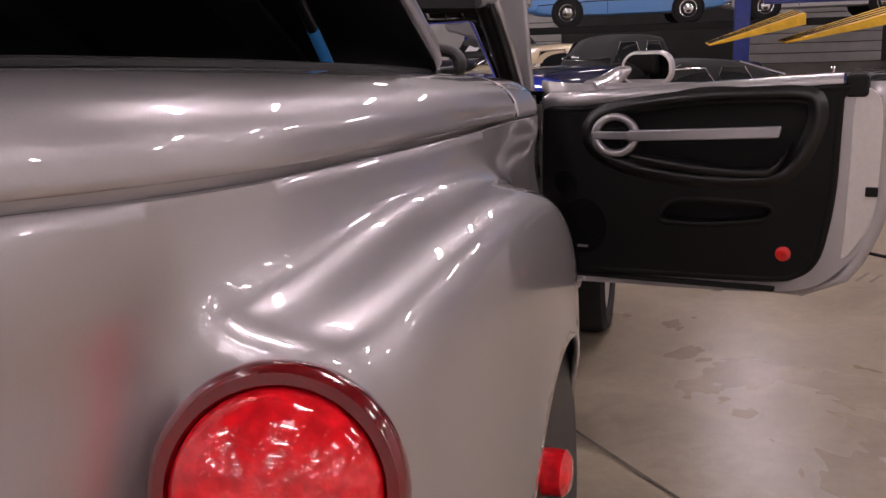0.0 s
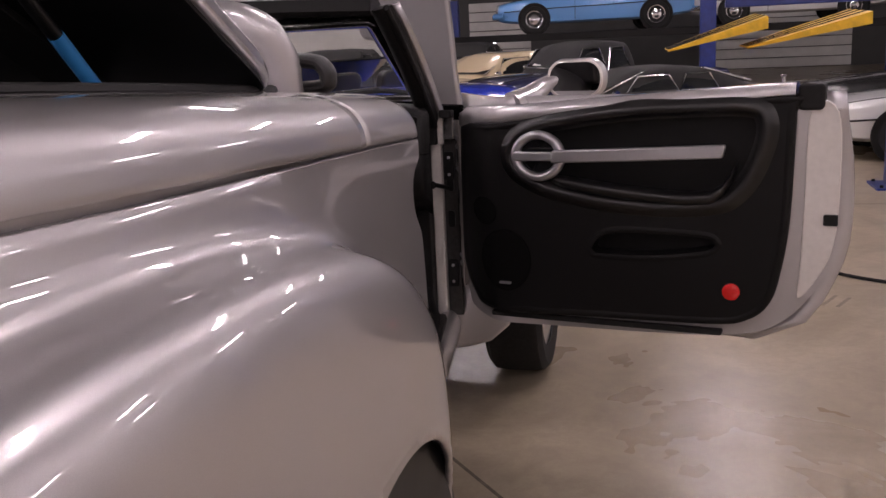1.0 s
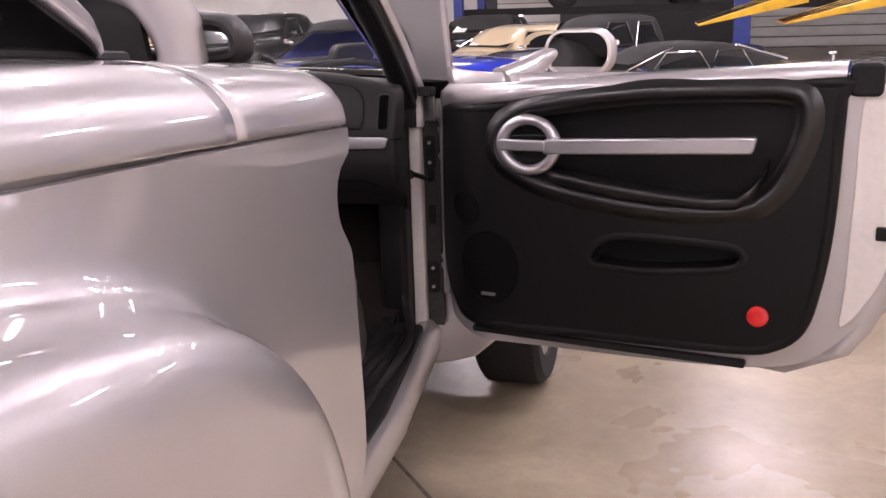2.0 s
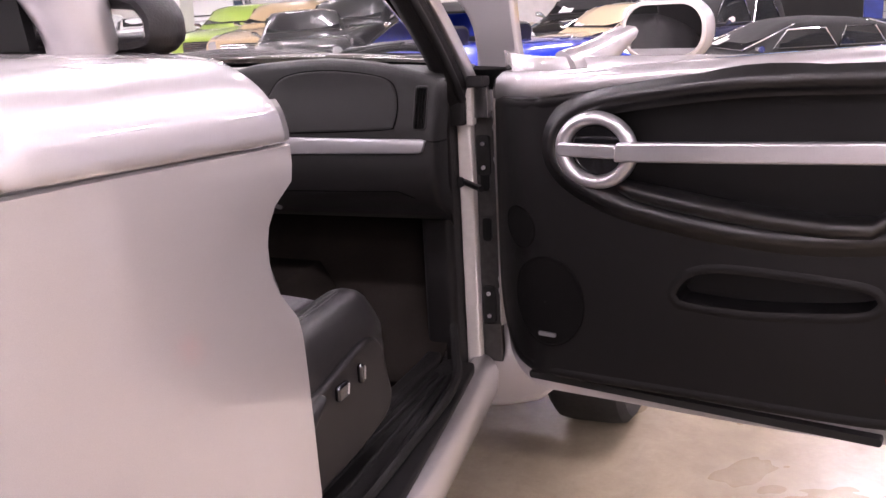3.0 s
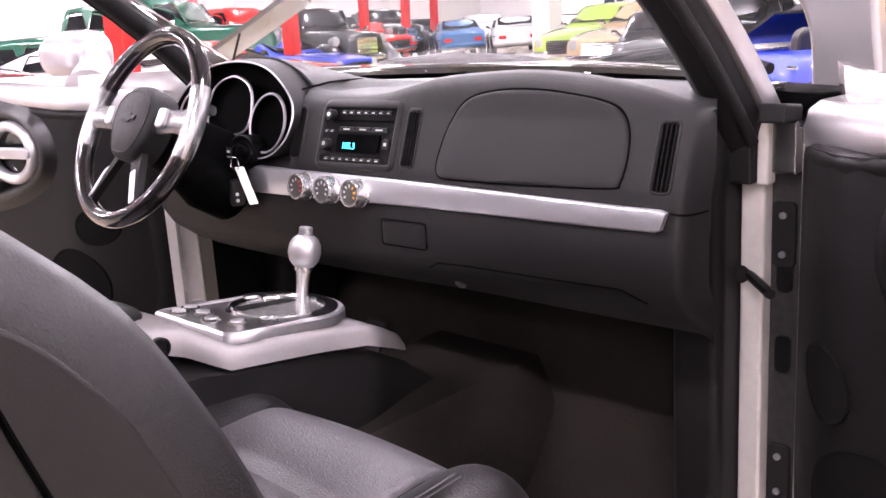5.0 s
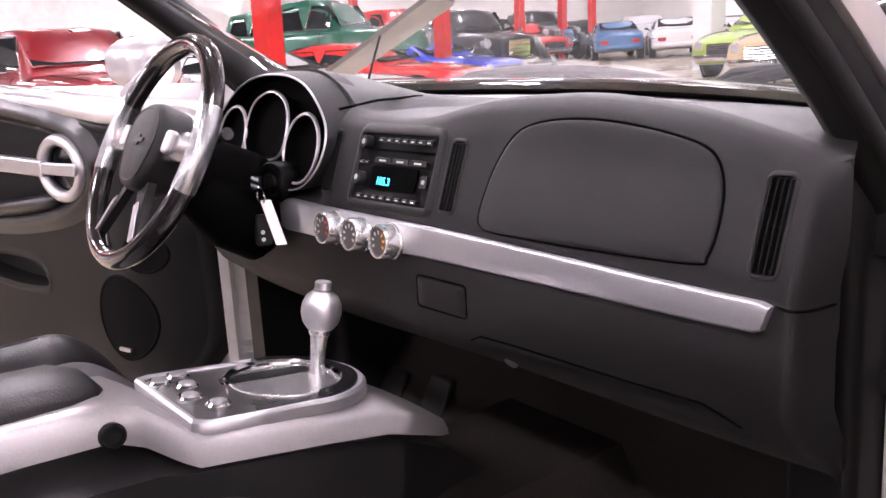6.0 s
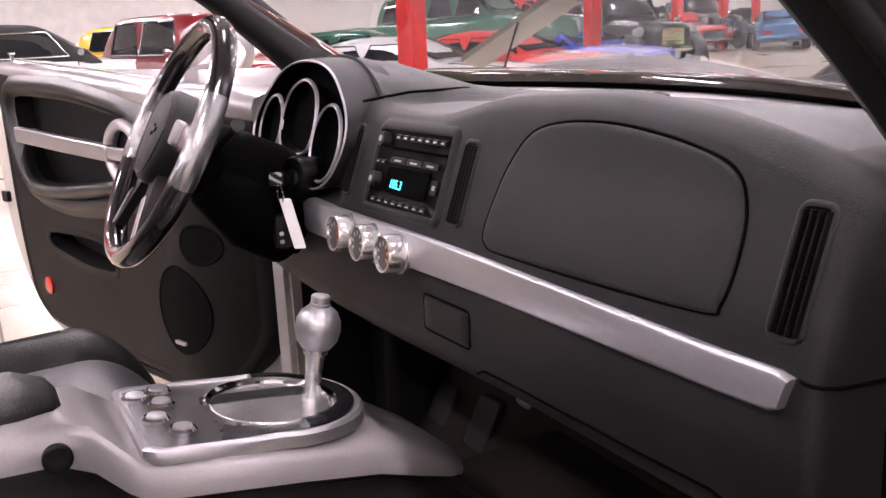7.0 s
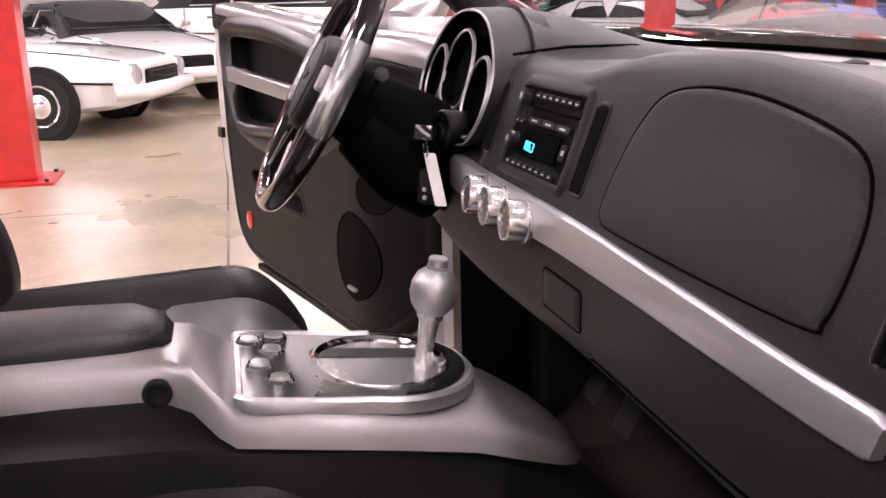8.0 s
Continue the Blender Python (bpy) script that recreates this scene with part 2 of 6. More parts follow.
FENDER_TOP = [(0.0, 1.205), (0.3, 1.225), (0.6, 1.215), (0.85, 1.18), (1.0, 1.14), (1.12, 1.075), (1.22, 0.98), (1.31, 0.85), (1.40, 0.72), (1.50, 0.64), (1.7, 0.60)]
FENDER_OUT = [(0.0, 1.055), (0.3, 1.08), (0.8, 1.088), (1.1, 1.084), (1.22, 1.07), (1.32, 1.04), (1.42, 0.995), (1.52, 0.955), (1.61, 0.928), (1.7, 0.918)]


def even(points, n):
    """The same line in n even steps."""
    run = [0.0]
    for p, q in zip(points, points[1:]):
        run.append(run[-1] + math.hypot(q[0] - p[0], q[1] - p[1]))
    at_ = [run[-1] * k / n for k in range(n + 1)]
    return list(zip(np.interp(at_, run, [p[0] for p in points]).tolist(), np.interp(at_, run, [p[1] for p in points]).tolist()))


def seam_gap(y):
    """Width of the groove between the upper and the lower bed side."""
    return 0.0018 + 0.0085 * min(1.0, max(0.0, (1.35 - y) / 0.8))


def lower_profile(y, full=1.0):
    xs, zs = seam_at(y)
    xb, zt, xo = xs - 0.003, curve1(FENDER_TOP, y), max(curve1(FENDER_OUT, y), xs + 0.004)
    xo = xs + 0.004 + (xo - xs - 0.004) * full
    zt = min(zt, zs - 0.05)
    w = xo - xb
    pts = [(xb - 0.012, zs - seam_gap(y)), (xb - 0.002, zs - seam_gap(y)), (xb + 0.0012, zs - seam_gap(y) - 0.0022), *(((xb + 0.0015, zs - 0.026), (xb + 0.003, zs - 0.055)) if zs - zt > 0.28 else ()), (xb + 0.004, zs - 0.3 * (zs - zt)), (xb + 0.012 + 0.03 * w, zt + 0.3 * (zs - zt) * 0.6),
           (xb + 0.22 * w, zt + 0.010), (xb + 0.5 * w, zt + 0.002), (xb + 0.78 * w, zt - 0.014), (xo - 0.07 * w, zt - 0.052), (xo, zt - 0.15),
           (xo, min(0.72, zt - 0.26)), (xo - 0.02, min(0.55, zt - 0.36)), (xo - 0.05, 0.40), (xo - 0.10, 0.34)]
    if y < 0.1:
        tuck = 0.022 * (1 - full)
        pts = [(a - tuck * min(1.0, max(0.0, (zs - b - 0.03) / 0.12)), b) for a, b in pts]
    if y > 1.5:
        k = (y - 1.5) / 0.2
        pts[13:] = [(a + 0.02 * k, b) for a, b in pts[13:]]
    return pts[:3] + even([(p.x, p.y) for p in spline([(a, b, 0) for a, b in pts[2:]], 6)], 64)[1:]


def lean(y, z):
    """The tail swells rearwards below the seam."""
    return 0.13 * (1 - math.exp(-max(0.0, seam_at(y)[1] - 0.01 - z) / 0.26)) * min(1.0, max(0.0, (-0.088 - y) / 0.14))


def slope(y, z):
    """The tail's side leans outwards towards the ground."""
    k = min(1.0, max(0.0, (-0.08 - y) / 0.22))
    return 0.05 * k * k * (3 - 2 * k) * (1 - math.exp(-max(0.0, seam_at(y)[1] - 0.01 - z) / 0.45))


def quarter_panel(side):
    rows = []
    lip = [(1.23, 0.0), (1.192, -0.004), (1.18, -0.026), (1.165, -0.052), (1.138, -0.066), (1.11, -0.067), (1.08, -0.058), (1.055, -0.038), (1.035, -0.022), (1.0, -0.016), (0.8, -0.018), (0.3, -0.02)]
    base = [0.08 + 1.61 * i / 66 for i in range(67)]
    R = 0.10
    for a in range(90, 0, -15):  # rounded tail of the body
        inset, y = R * (1 - math.cos(radians(a))), -0.30 - R * math.sin(radians(a))
        rows.append([side((x - inset + slope(-0.3, z), y - lean(-0.3, z), z - inset * 0.3)) for x, z in lower_profile(-0.30, 0.0)])
    rows.insert(0, [side((0.30, -0.405 - lean(-0.3, z), z - 0.05)) for x, z in lower_profile(-0.30, 0.0)])
    for y in (-0.30, -0.26, -0.22, -0.18, -0.15, -0.13, -0.115, -0.10, -0.088):
        rows.append([side((x + slope(y, z), y - lean(y, z), z)) for x, z in lower_profile(y, 0.0)])
    for k in range(1, 24):  # rear end of the fender, with a soft root on the body side
        a = radians(90 * (1 - k / 24))
        full = (1 - math.sin(a) ** 3.2) ** 0.42
        full *= min(1.0, 0.25 + k / 8)
        y = 0.08 - 0.155 * math.sin(a)
        rows.append([side((x, y, z - 0.035 * (1 - full) ** 2 * min(1.0, max(0.0, (1.30 - z) / 0.08)))) for x, z in lower_profile(y, full)])
    for y in base:
        row = []
        for x, z in lower_profile(y):
            k = max(0.0, (y - 1.45) / 0.24)
            dy = curve1(sorted(lip), z) * k
            row.append(side((x, y + dy, z)))
        rows.append(row)
    last = rows[-1]
    rows.append([v - (side((0.012, 0.002, 0)) - side((0, 0, 0))) for v in last])
    verts, faces = loft(rows)
    bm = bmesh.new()
    vs = [bm.verts.new(v) for v in verts]
    for f in faces:
        bm.faces.new([vs[i] for i in f])
    soft = [v for v in bm.verts if -0.30 < v.co.y < 0.06 and 0.55 < v.co.z < 1.30 and not v.is_boundary]
    inside = [v for v in bm.verts if not v.is_boundary and v.co.y < 1.62 and v.co.z < seam_at(v.co.y)[1] - 0.045]
    for k in range(12):
        bmesh.ops.smooth_vert(bm, verts=soft if k < 6 else inside, factor=0.5, use_axis_x=True, use_axis_y=True, use_axis_z=True)
    cy, cz, r = 0.85, 0.40, 0.485
    out = [f for f in bm.faces if math.hypot(f.calc_center_median().y - cy, f.calc_center_median().z - cz) < r]
    bmesh.ops.delete(bm, geom=out, context="FACES")
    for v in bm.verts:
        if v.is_boundary and math.hypot(v.co.y - cy, v.co.z - cz) < r + 0.035 and v.co.y < 1.5:
            d = math.hypot(v.co.y - cy, v.co.z - cz)
            v.co.y, v.co.z = cy + (v.co.y - cy) * r / d, cz + (v.co.z - cz) * r / d
    return part("quarter_panel", bm, SILVER, truck, "silver rear quarter panel with bulging fender", angle=50, solid=0.012)


def upper_profile(y):
    xs, zs = seam_at(y)
    pts = [(xs - 0.014, zs + 0.0004), (xs - 0.003, zs + 0.0006), (xs + 0.0005, zs + 0.003), (xs + 0.001, zs + 0.014), (xs - 0.006, zs + 0.04), (xs - 0.03, zs + 0.068), (xs - 0.075, zs + 0.088),
           (xs - 0.14, zs + 0.098), (xs - 0.19, zs + 0.100)]
    return [(p.x, p.y) for p in spline([(a, b, 0) for a, b in pts], 4)]


SPLIT = 1.27  # joint between the bed rail and the roof-well corner


def bed_rail(side):
    rows = []
    R = 0.12
    for a in range(90, 0, -9):
        inset, y = R * (1 - math.cos(radians(a))), -0.28 - R * math.sin(radians(a))
        rows.append([side((x - inset, y, z - inset * 0.4)) for x, z in upper_profile(-0.28)])
    rows.insert(0, [side((0.25, -0.405, z - 0.05)) for x, z in upper_profile(-0.28)])
    for i in range(50):
        y = -0.28 + (SPLIT - 0.003 + 0.28) * i / 49
        rows.append([side((x, y, z)) for x, z in upper_profile(y)])
    return mesh("bed_rail", *loft(rows), SILVER, truck, "silver upper bed side", angle=50, solid=0.012)


def corner_panel(side):
    rows = []
    edge = [(1.20, 1.699), (1.238, 1.699), (1.27, 1.697), (1.297, 1.696), (1.313, 1.702), (1.325, 1.722), (1.40, 1.745)]
    for i in range(16):
        row = []
        for x, z in upper_profile((SPLIT + 0.003)):
            x9, z9 = seam_at(SPLIT + 0.003)
            y1 = curve1(edge, z - z9 + 1.232)
            y = (SPLIT + 0.003) + (y1 - (SPLIT + 0.003)) * i / 15
            xx, zz = seam_at(y)
            x0, z0 = seam_at((SPLIT + 0.003))
            row.append(side((x + xx - x0 - (0.008 if i == 15 else 0), y, z + zz - z0 - (0.008 if i == 15 and z > z0 + 0.05 else 0))))
        rows.append(row)
    return mesh("corner_panel", *loft(rows), SILVER, truck, "silver roof-well corner panel", angle=50, solid=0.014)


for side in (both, flip):
    quarter_panel(side)
    bed_rail(side)
    corner_panel(side)
    # crescent of the door jamb behind the panel's scalloped edge
    rows = []
    edge_y = [(1.03, 1.670), (1.043, 1.664), (1.055, 1.650), (1.08, 1.630), (1.111, 1.621), (1.138, 1.622), (1.165, 1.634), (1.179, 1.652), (1.19, 1.674), (1.20, 1.680)]
    for i in range(25):
        z = 1.03 + 0.17 * i / 24
        y0 = curve1(edge_y, z)
        rows.append([side((0.896 - 0.036 * t, y0 - 0.012 + 0.098 * t ** 0.9 * math.sin(math.pi * (0.06 + 0.88 * i / 24)) ** 0.6, z - 0.030 * t * (0.3 + 0.7 * math.sin(math.pi * i / 24)))) for t in (0, 0.15, 0.3, 0.45, 0.6, 0.8, 1)])
    mesh("door_jamb", *loft(rows), JAMB, truck, "silver scalloped door jamb", solid=0.004)
    mesh("latch_pillar", *prism([(0.902, 1.655), (0.88, 1.69), (0.85, 1.716), (0.80, 1.735), (0.80, 1.655)], 0.46, 1.025, lambda u, w, v: side((u, v, w))), JAMB, truck, "silver latch pillar", bevel=0.008)
    # pillar behind the door opening
    mesh("rear_pillar", *block(side((0.845, 1.60, 0.42)), side((0.70, 1.665, 1.30))), BLACK, truck, bevel=0.012)
    # wheel well and wheel
    arch = lathe([(0.50, -0.20), (0.50, 0.12)], 40, facing(side((0.93, 0.85, 0.40)), side((1, 0, 0)) - side((0, 0, 0))))
    mesh("wheel_well", *arch, BLACK, truck, "black wheel well")


def wheel(parent, center, normal, r=0.36, width=0.24, rim_r=0.25):
    m = facing(center, normal)
    tyre = mesh("wheel", *lathe([(rim_r, -width / 2), (r - 0.03, -width / 2), (r - 0.006, -width / 2 + 0.02), (r, -width / 4), (r, width / 4), (r - 0.006, width / 2 - 0.02), (r - 0.03, width / 2), (rim_r, width / 2 - 0.01), (rim_r - 0.01, 0.0)], 40, m), TYRE, parent, "black rubber tyre on a bright alloy rim")
    mesh("brake_disc", *lathe([(rim_r - 0.004, -0.06), (rim_r - 0.004, -0.05), (0.02, -0.05)], 32, m), BLACK, tyre)
    mesh("rim", *lathe([(rim_r - 0.002, width / 2 - 0.02), (rim_r - 0.02, width / 2 - 0.03), (rim_r - 0.04, 0.03), (0.07, 0.05), (0.05, 0.08), (0.01, 0.085)], 40, m), TRIM, tyre)
    for k in range(5):
        a = 2 * math.pi * k / 5
        u = Vector((math.cos(a), math.sin(a), 0))
        w = Vector((-math.sin(a), math.cos(a), 0))
        vs = [m @ (u * rr + w * s * ww + Vector((0, 0, h))) for rr, ww, h in ((0.05, 0.03, 0.09), (rim_r - 0.02, 0.022, 0.085)) for s in (-1, 1)]
        vs += [m @ (u * rr + w * s * ww + Vector((0, 0, h))) for rr, ww, h in ((0.05, 0.03, 0.05), (rim_r - 0.02, 0.022, 0.045)) for s in (-1, 1)]
        mesh("spoke", vs, [(0, 1, 3, 2), (4, 5, 7, 6), (0, 1, 5, 4), (2, 3, 7, 6), (0, 2, 6, 4), (1, 3, 7, 5)], TRIM, tyre)
    return tyre


for x, y, s in ((0.90, 0.85, 1), (-0.96, 0.85, -1), (0.82, 3.70, 1), (-0.88, 3.70, -1)):
    wheel(truck, (x, y, 0.36), (s, 0, 0))

# tail of the body and floor pan
mesh("tailgate", *prism(rounded(-0.40, 0.42, 0.34, 1.30, 0.06), -0.43, -0.395, lambda u, w, v: (u, w, v)), SILVER, truck, "silver tailgate", bevel=0.01)
mesh("bed_floor", *block((-0.66, -0.36, 0.62), (0.70, 1.30, 0.66)), BLACK, truck)
for side in (both, flip):
    mesh("bed_liner", *prism([(-0.34, 0.64), (1.40, 0.64), (1.40, 1.325), (-0.34, 1.42)], 0.66, 0.72, lambda u, w, v: side((w, u, v))), BLACK, truck, "black bed side liner", bevel=0.01)
    mesh("rail_seal", *tube([side((seam_at(-0.3 + 1.66 * k / 20)[0] - 0.195, -0.3 + 1.66 * k / 20, seam_at(-0.3 + 1.66 * k / 20)[1] + 0.102)) for k in range(21)], 0.010, 8), RUBBER, truck, "black rubber rail seal")
for side in (both, flip):
    mesh("seam_backing", *loft([[side((seam_at(y)[0] - 0.020 - dx, y, seam_at(y)[1] + dz)) for dx, dz in ((0.004, 0.006), (0.0, 0.002), (0.0, -0.012), (0.004, -0.016))] for y in [-0.27 + 1.93 * k / 40 for k in range(41)]]), SILVER, truck, "silver groove between the bed sides")
mesh("bed_bulkhead", *block((-0.70, 1.24, 0.60), (0.74, 1.272, 1.32)), BLACK, truck)

# deck behind the seats with its two silver hoops
mesh("rear_deck", *prism(rounded(-0.70, 1.275, 0.74, 1.735, 0.03), 1.312, 1.331, lambda u, w, v: (u, v, w)), SILVER, truck, "silver deck behind the seats", bevel=0.012)
mesh("rear_bulkhead", *block((-0.76, 1.66, 0.44), (0.70, 1.70, 1.315)), BLACK, truck, bevel=0.01)
for s in (both, flip):
    path = spline([s(p) for p in ((0.600, 1.745, 1.33), (0.598, 1.725, 1.40), (0.565, 1.69, 1.465), (0.47, 1.66, 1.495), (0.32, 1.65, 1.50), (0.20, 1.66, 1.485), (0.13, 1.69, 1.44), (0.115, 1.72, 1.33))], 6)
    mesh("roll_hoop", *tube(path, 0.042, 14, flat=1.15), SILVER, truck, "silver roll hoop")
    inner = [(0.15, 1.34), (0.565, 1.34), (0.555, 1.41), (0.52, 1.455), (0.44, 1.47), (0.28, 1.472), (0.19, 1.455), (0.155, 1.41)]
    mesh("hoop_infill", *prism(inner, 1.69, 1.705, lambda u, w, v: s((u, w, v))), BLACK, truck, "black mesh infill")

# raised bed cover on gas struts
A = radians(28.0)


def lid_at(u, w, v):
    """u across, v back from the hinge, w up from the cover's underside."""
    return Vector((u, 1.33 - v * math.cos(A) - w * math.sin(A), 1.335 + v * math.sin(A) + w * math.cos(A)))


lid = mesh("bed_cover", *prism(rounded(-0.74, 0.0, 0.78, 1.62, 0.10), 0.012, 0.06, lid_at), SILVER, truck, "silver bed cover raised, black underside", bevel=0.012)
mesh("underside", *prism(rounded(-0.725, 0.012, 0.765, 1.605, 0.09), 0.0, 0.012, lid_at), BLACK, lid, "black lined underside")
for u in (-0.5, -0.03, 0.44):
    mesh("stiffener", *prism(rounded(u - 0.05, 0.10, u + 0.05, 1.5, 0.03), -0.025, 0.0, lid_at), RUBBER, lid, bevel=0.006)
for s in (0.62, -0.58):
    a, b = Vector((s, 1.10, 1.285)), lid_at(s, -0.002, 0.72)
    c = a.lerp(b, 0.62)
    strut = mesh("gas_strut", *tube([a, c], 0.011, 10), BLACK, truck, "black gas strut with a blue label")
    mesh("rod", *tube([c, b], 0.005, 8), BLACK, strut)
    mesh("label_band", *tube([a.lerp(c, 0.2), a.lerp(c, 0.75)], 0.0116, 10), BLUELABEL, strut, "blue paper label")

# round tail lamp and side marker
for side in (both, flip):
    c, n = side((0.968, -0.088, 1.078)), side((0.24, -0.95, 0.22)) - side((0, 0, 0))
    m = facing(c, n)
    lamp = mesh("tail_lamp", *lathe([(0.106, -0.05), (0.113, 0.0), (0.111, 0.012), (0.104, 0.020), (0.094, 0.020), (0.090, 0.008), (0.06, -0.006), (0.005, -0.010)], 48, m), REDDARK, truck, "round red tail lamp with a dark red rim")
    mesh("lens", *lathe([(0.091, 0.012), (0.089, 0.022), (0.080, 0.031), (0.06, 0.038), (0.03, 0.042), (0.004, 0.043)], 48, m), REDLENS, lamp, "domed red lens")
    mc = facing(side((1.082, 0.83, 0.655)), side((1, -0.1, 0)) - side((0, 0, 0)))
    mesh("side_marker", *lathe([(0.045, -0.03), (0.044, 0.008), (0.032, 0.018), (0.005, 0.022)], 24, mc), REDLENS, truck, "red side marker lamp")


# ---- doors ----
def frame_of(hinge, degrees, side, bend=0.185, up=0.0):
    c, s = math.cos(radians(degrees)), math.sin(radians(degrees))

    def fn(u, n, z):
        k = min(1.2, max(0.0, (0.16 - u) / 0.16))
        u, n = u - 0.055 * k * k, n + bend * k * k
        x, y = hinge[0] + c * u + s * n, hinge[1] - s * u + c * n
        return side((x, y, z + up))
    return fn


def smooth2(points, n=5):
    return [(p.x, p.y) for p in spline([(a, b, 0) for a, b in points], n, closed=True)]


door_r = frame_of((0.76, 2.731), 11.5, both)
door_l = frame_of((0.86, 2.706), 17.2, flip, 0.09, 0.012)
BENDS = [-0.02 + 0.02 * k for k in range(11)]


def build_door(fn, name_label):
    bowl = smooth2([(0.192, 1.052), (0.206, 1.111), (0.262, 1.153), (0.373, 1.177), (0.579, 1.203), (0.80, 1.212), (0.905, 1.211), (0.95, 1.190), (0.960, 1.125), (0.925, 1.020), (0.880, 0.958), (0.825, 0.928), (0.695, 0.915), (0.58, 0.918), (0.468, 0.930), (0.324, 0.958), (0.228, 1.002)], 5)
    pocket = smooth2([(0.445, 0.785), (0.452, 0.765), (0.475, 0.757), (0.61, 0.756), (0.785, 0.777), (0.828, 0.800), (0.826, 0.822), (0.795, 0.836), (0.68, 0.842), (0.54, 0.842), (0.475, 0.824)], 5)
    holes = [inset(bowl, 0.024), inset(pocket, 0.006)]
    door = mesh("door", *pierced(smooth2([(0.0, 0.56), (0.065, 0.512), (0.36, 0.512), (0.62, 0.516), (0.84, 0.527), (0.985, 0.565), (1.09, 0.67), (1.145, 0.80), (1.144, 0.98), (1.13, 1.17), (1.10, 1.195), (0.6, 1.19), (0.03, 1.165), (-0.02, 1.12), (-0.025, 0.8)]), [inset(bowl, 0.016), inset(pocket, -0.002)], 0.012, 0.05, fn, BENDS),
                SILVER, truck, name_label)
    # curved outer skin
    rows = []
    for i in range(13):
        z = 0.50 + 0.74 * i / 12
        bow = 0.045 * math.sin(math.pi * min(1, (z - 0.45) / 0.85))
        u1 = curve1([(0.50, 0.93), (0.53, 1.03), (0.6, 1.10), (0.7, 1.15), (0.8, 1.18), (1.0, 1.185), (1.2, 1.16), (1.3, 1.15)], z)
        rows.append([fn(-0.03 + (u1 + 0.03) * k / 28, 0.10 + bow - 0.03 * (abs(k - 14) / 14) ** 4, z) for k in range(29)])
    mesh("outer_skin", *loft(rows), SILVER, door, solid=0.012)
    mesh("edge_flange", *prism(smooth2([(1.05, 0.66), (1.09, 0.70), (1.14, 0.81), (1.152, 1.0), (1.14, 1.19), (1.07, 1.20), (1.06, 0.95), (1.055, 0.75)]), 0.006, 0.03, fn), JAMB, door, bevel=0.008)
    # inner panel
    inner = [(0.045, 0.585), (0.123, 0.556), (0.45, 0.560), (0.811, 0.567), (0.913, 0.587), (0.975, 0.642), (1.004, 0.752), (1.022, 0.90), (1.028, 1.10), (1.030, 1.19), (1.026, 1.236),
             (0.70, 1.211), (0.36, 1.186), (0.16, 1.164), (0.020, 1.146), (0.002, 1.08), (-0.005, 0.85), (-0.002, 0.68)]
    panel = mesh("inner_panel", *pierced(smooth2(inner, 4), holes, -0.015, 0.012, fn, BENDS), PANEL, door, "black vinyl inner door panel")
    mesh("panel_edge", *moulded(smooth2(inner, 4), [(-0.004, 0.006), (-0.003, -0.008), (0.001, -0.0155), (0.007, -0.0185), (0.014, -0.0175), (0.020, -0.0152)], fn), PANEL, panel, angle=75)
    mesh("armrest_bowl", *moulded(bowl, [(0.022, -0.016), (0.0245, -0.008), (0.0260, 0.010), (0.0270, 0.034)], fn, close=True), PANEL, panel, "hollow black armrest bowl", angle=75)
    cap = [[fn(u, n, z0 + (z1 - z0) * k) for n, k in ((-0.012, 0.0), (-0.020, 0.12), (-0.021, 0.5), (-0.014, 0.85), (0.01, 1.0), (0.06, 1.03), (0.105, 0.9), (0.125, 0.5), (0.12, 0.0))]
           for u, z0, z1 in ((0.0, 1.136, 1.190), (0.025, 1.143, 1.204), (0.16, 1.164, 1.214), (0.36, 1.186, 1.228), (0.70, 1.210, 1.250), (0.98, 1.233, 1.268), (1.03, 1.236, 1.270))]
    mesh("sill_cap", *loft(cap, caps=True, around=True), SILVER, door, "silver painted door sill", angle=50)
    mesh("end_block", *prism(rounded(1.035, 1.195, 1.105, 1.268, 0.015), -0.01, 0.10, fn), RUBBER, door, "black rubber end block", bevel=0.008)
    # sculpted armrest bowl
    mesh("armrest_surround", *moulded(bowl, [(-0.030, -0.0148), (-0.020, -0.022), (-0.010, -0.033), (0.0, -0.039), (0.010, -0.037), (0.018, -0.028), (0.026, -0.018), (0.032, -0.0158)], fn), PADDING, panel, "black moulded armrest surround", angle=70)
    shelf = [[fn(u, n * k, z + dz * k) for n, dz in ((-0.012, -0.034), (-0.036, -0.028), (-0.052, -0.014), (-0.055, -0.004), (-0.048, 0.004), (-0.030, 0.009), (-0.012, 0.010))] for u, z, k in ((0.335, 0.998, 0.6), (0.37, 0.994, 0.9), (0.44, 0.984, 1), (0.54, 0.970, 1), (0.64, 0.960, 1), (0.74, 0.953, 1), (0.81, 0.957, 1), (0.842, 0.980, 0.95), (0.868, 1.02, 0.8), (0.88, 1.05, 0.5))]
    mesh("armrest", *loft(shelf, caps=True, around=True), PADDING, panel, "black padded armrest", angle=70)
    # handle ring with its pull bar
    ring = []
    for k in range(48):
        a = 2 * math.pi * k / 48
        row = []
        for j in range(12):
            b = 2 * math.pi * j / 12
            rr = 0.0665 + 0.0145 * math.cos(b)
            row.append(fn(0.292 + rr * 1.09 * math.cos(a), -0.034 - 0.016 * math.sin(b), 1.066 + rr * 0.97 * math.sin(a)))
        ring.append(row)
    ringo = mesh("handle_ring", *loft(ring, around=True, ends=True), TRIM, panel, "satin aluminium handle ring")
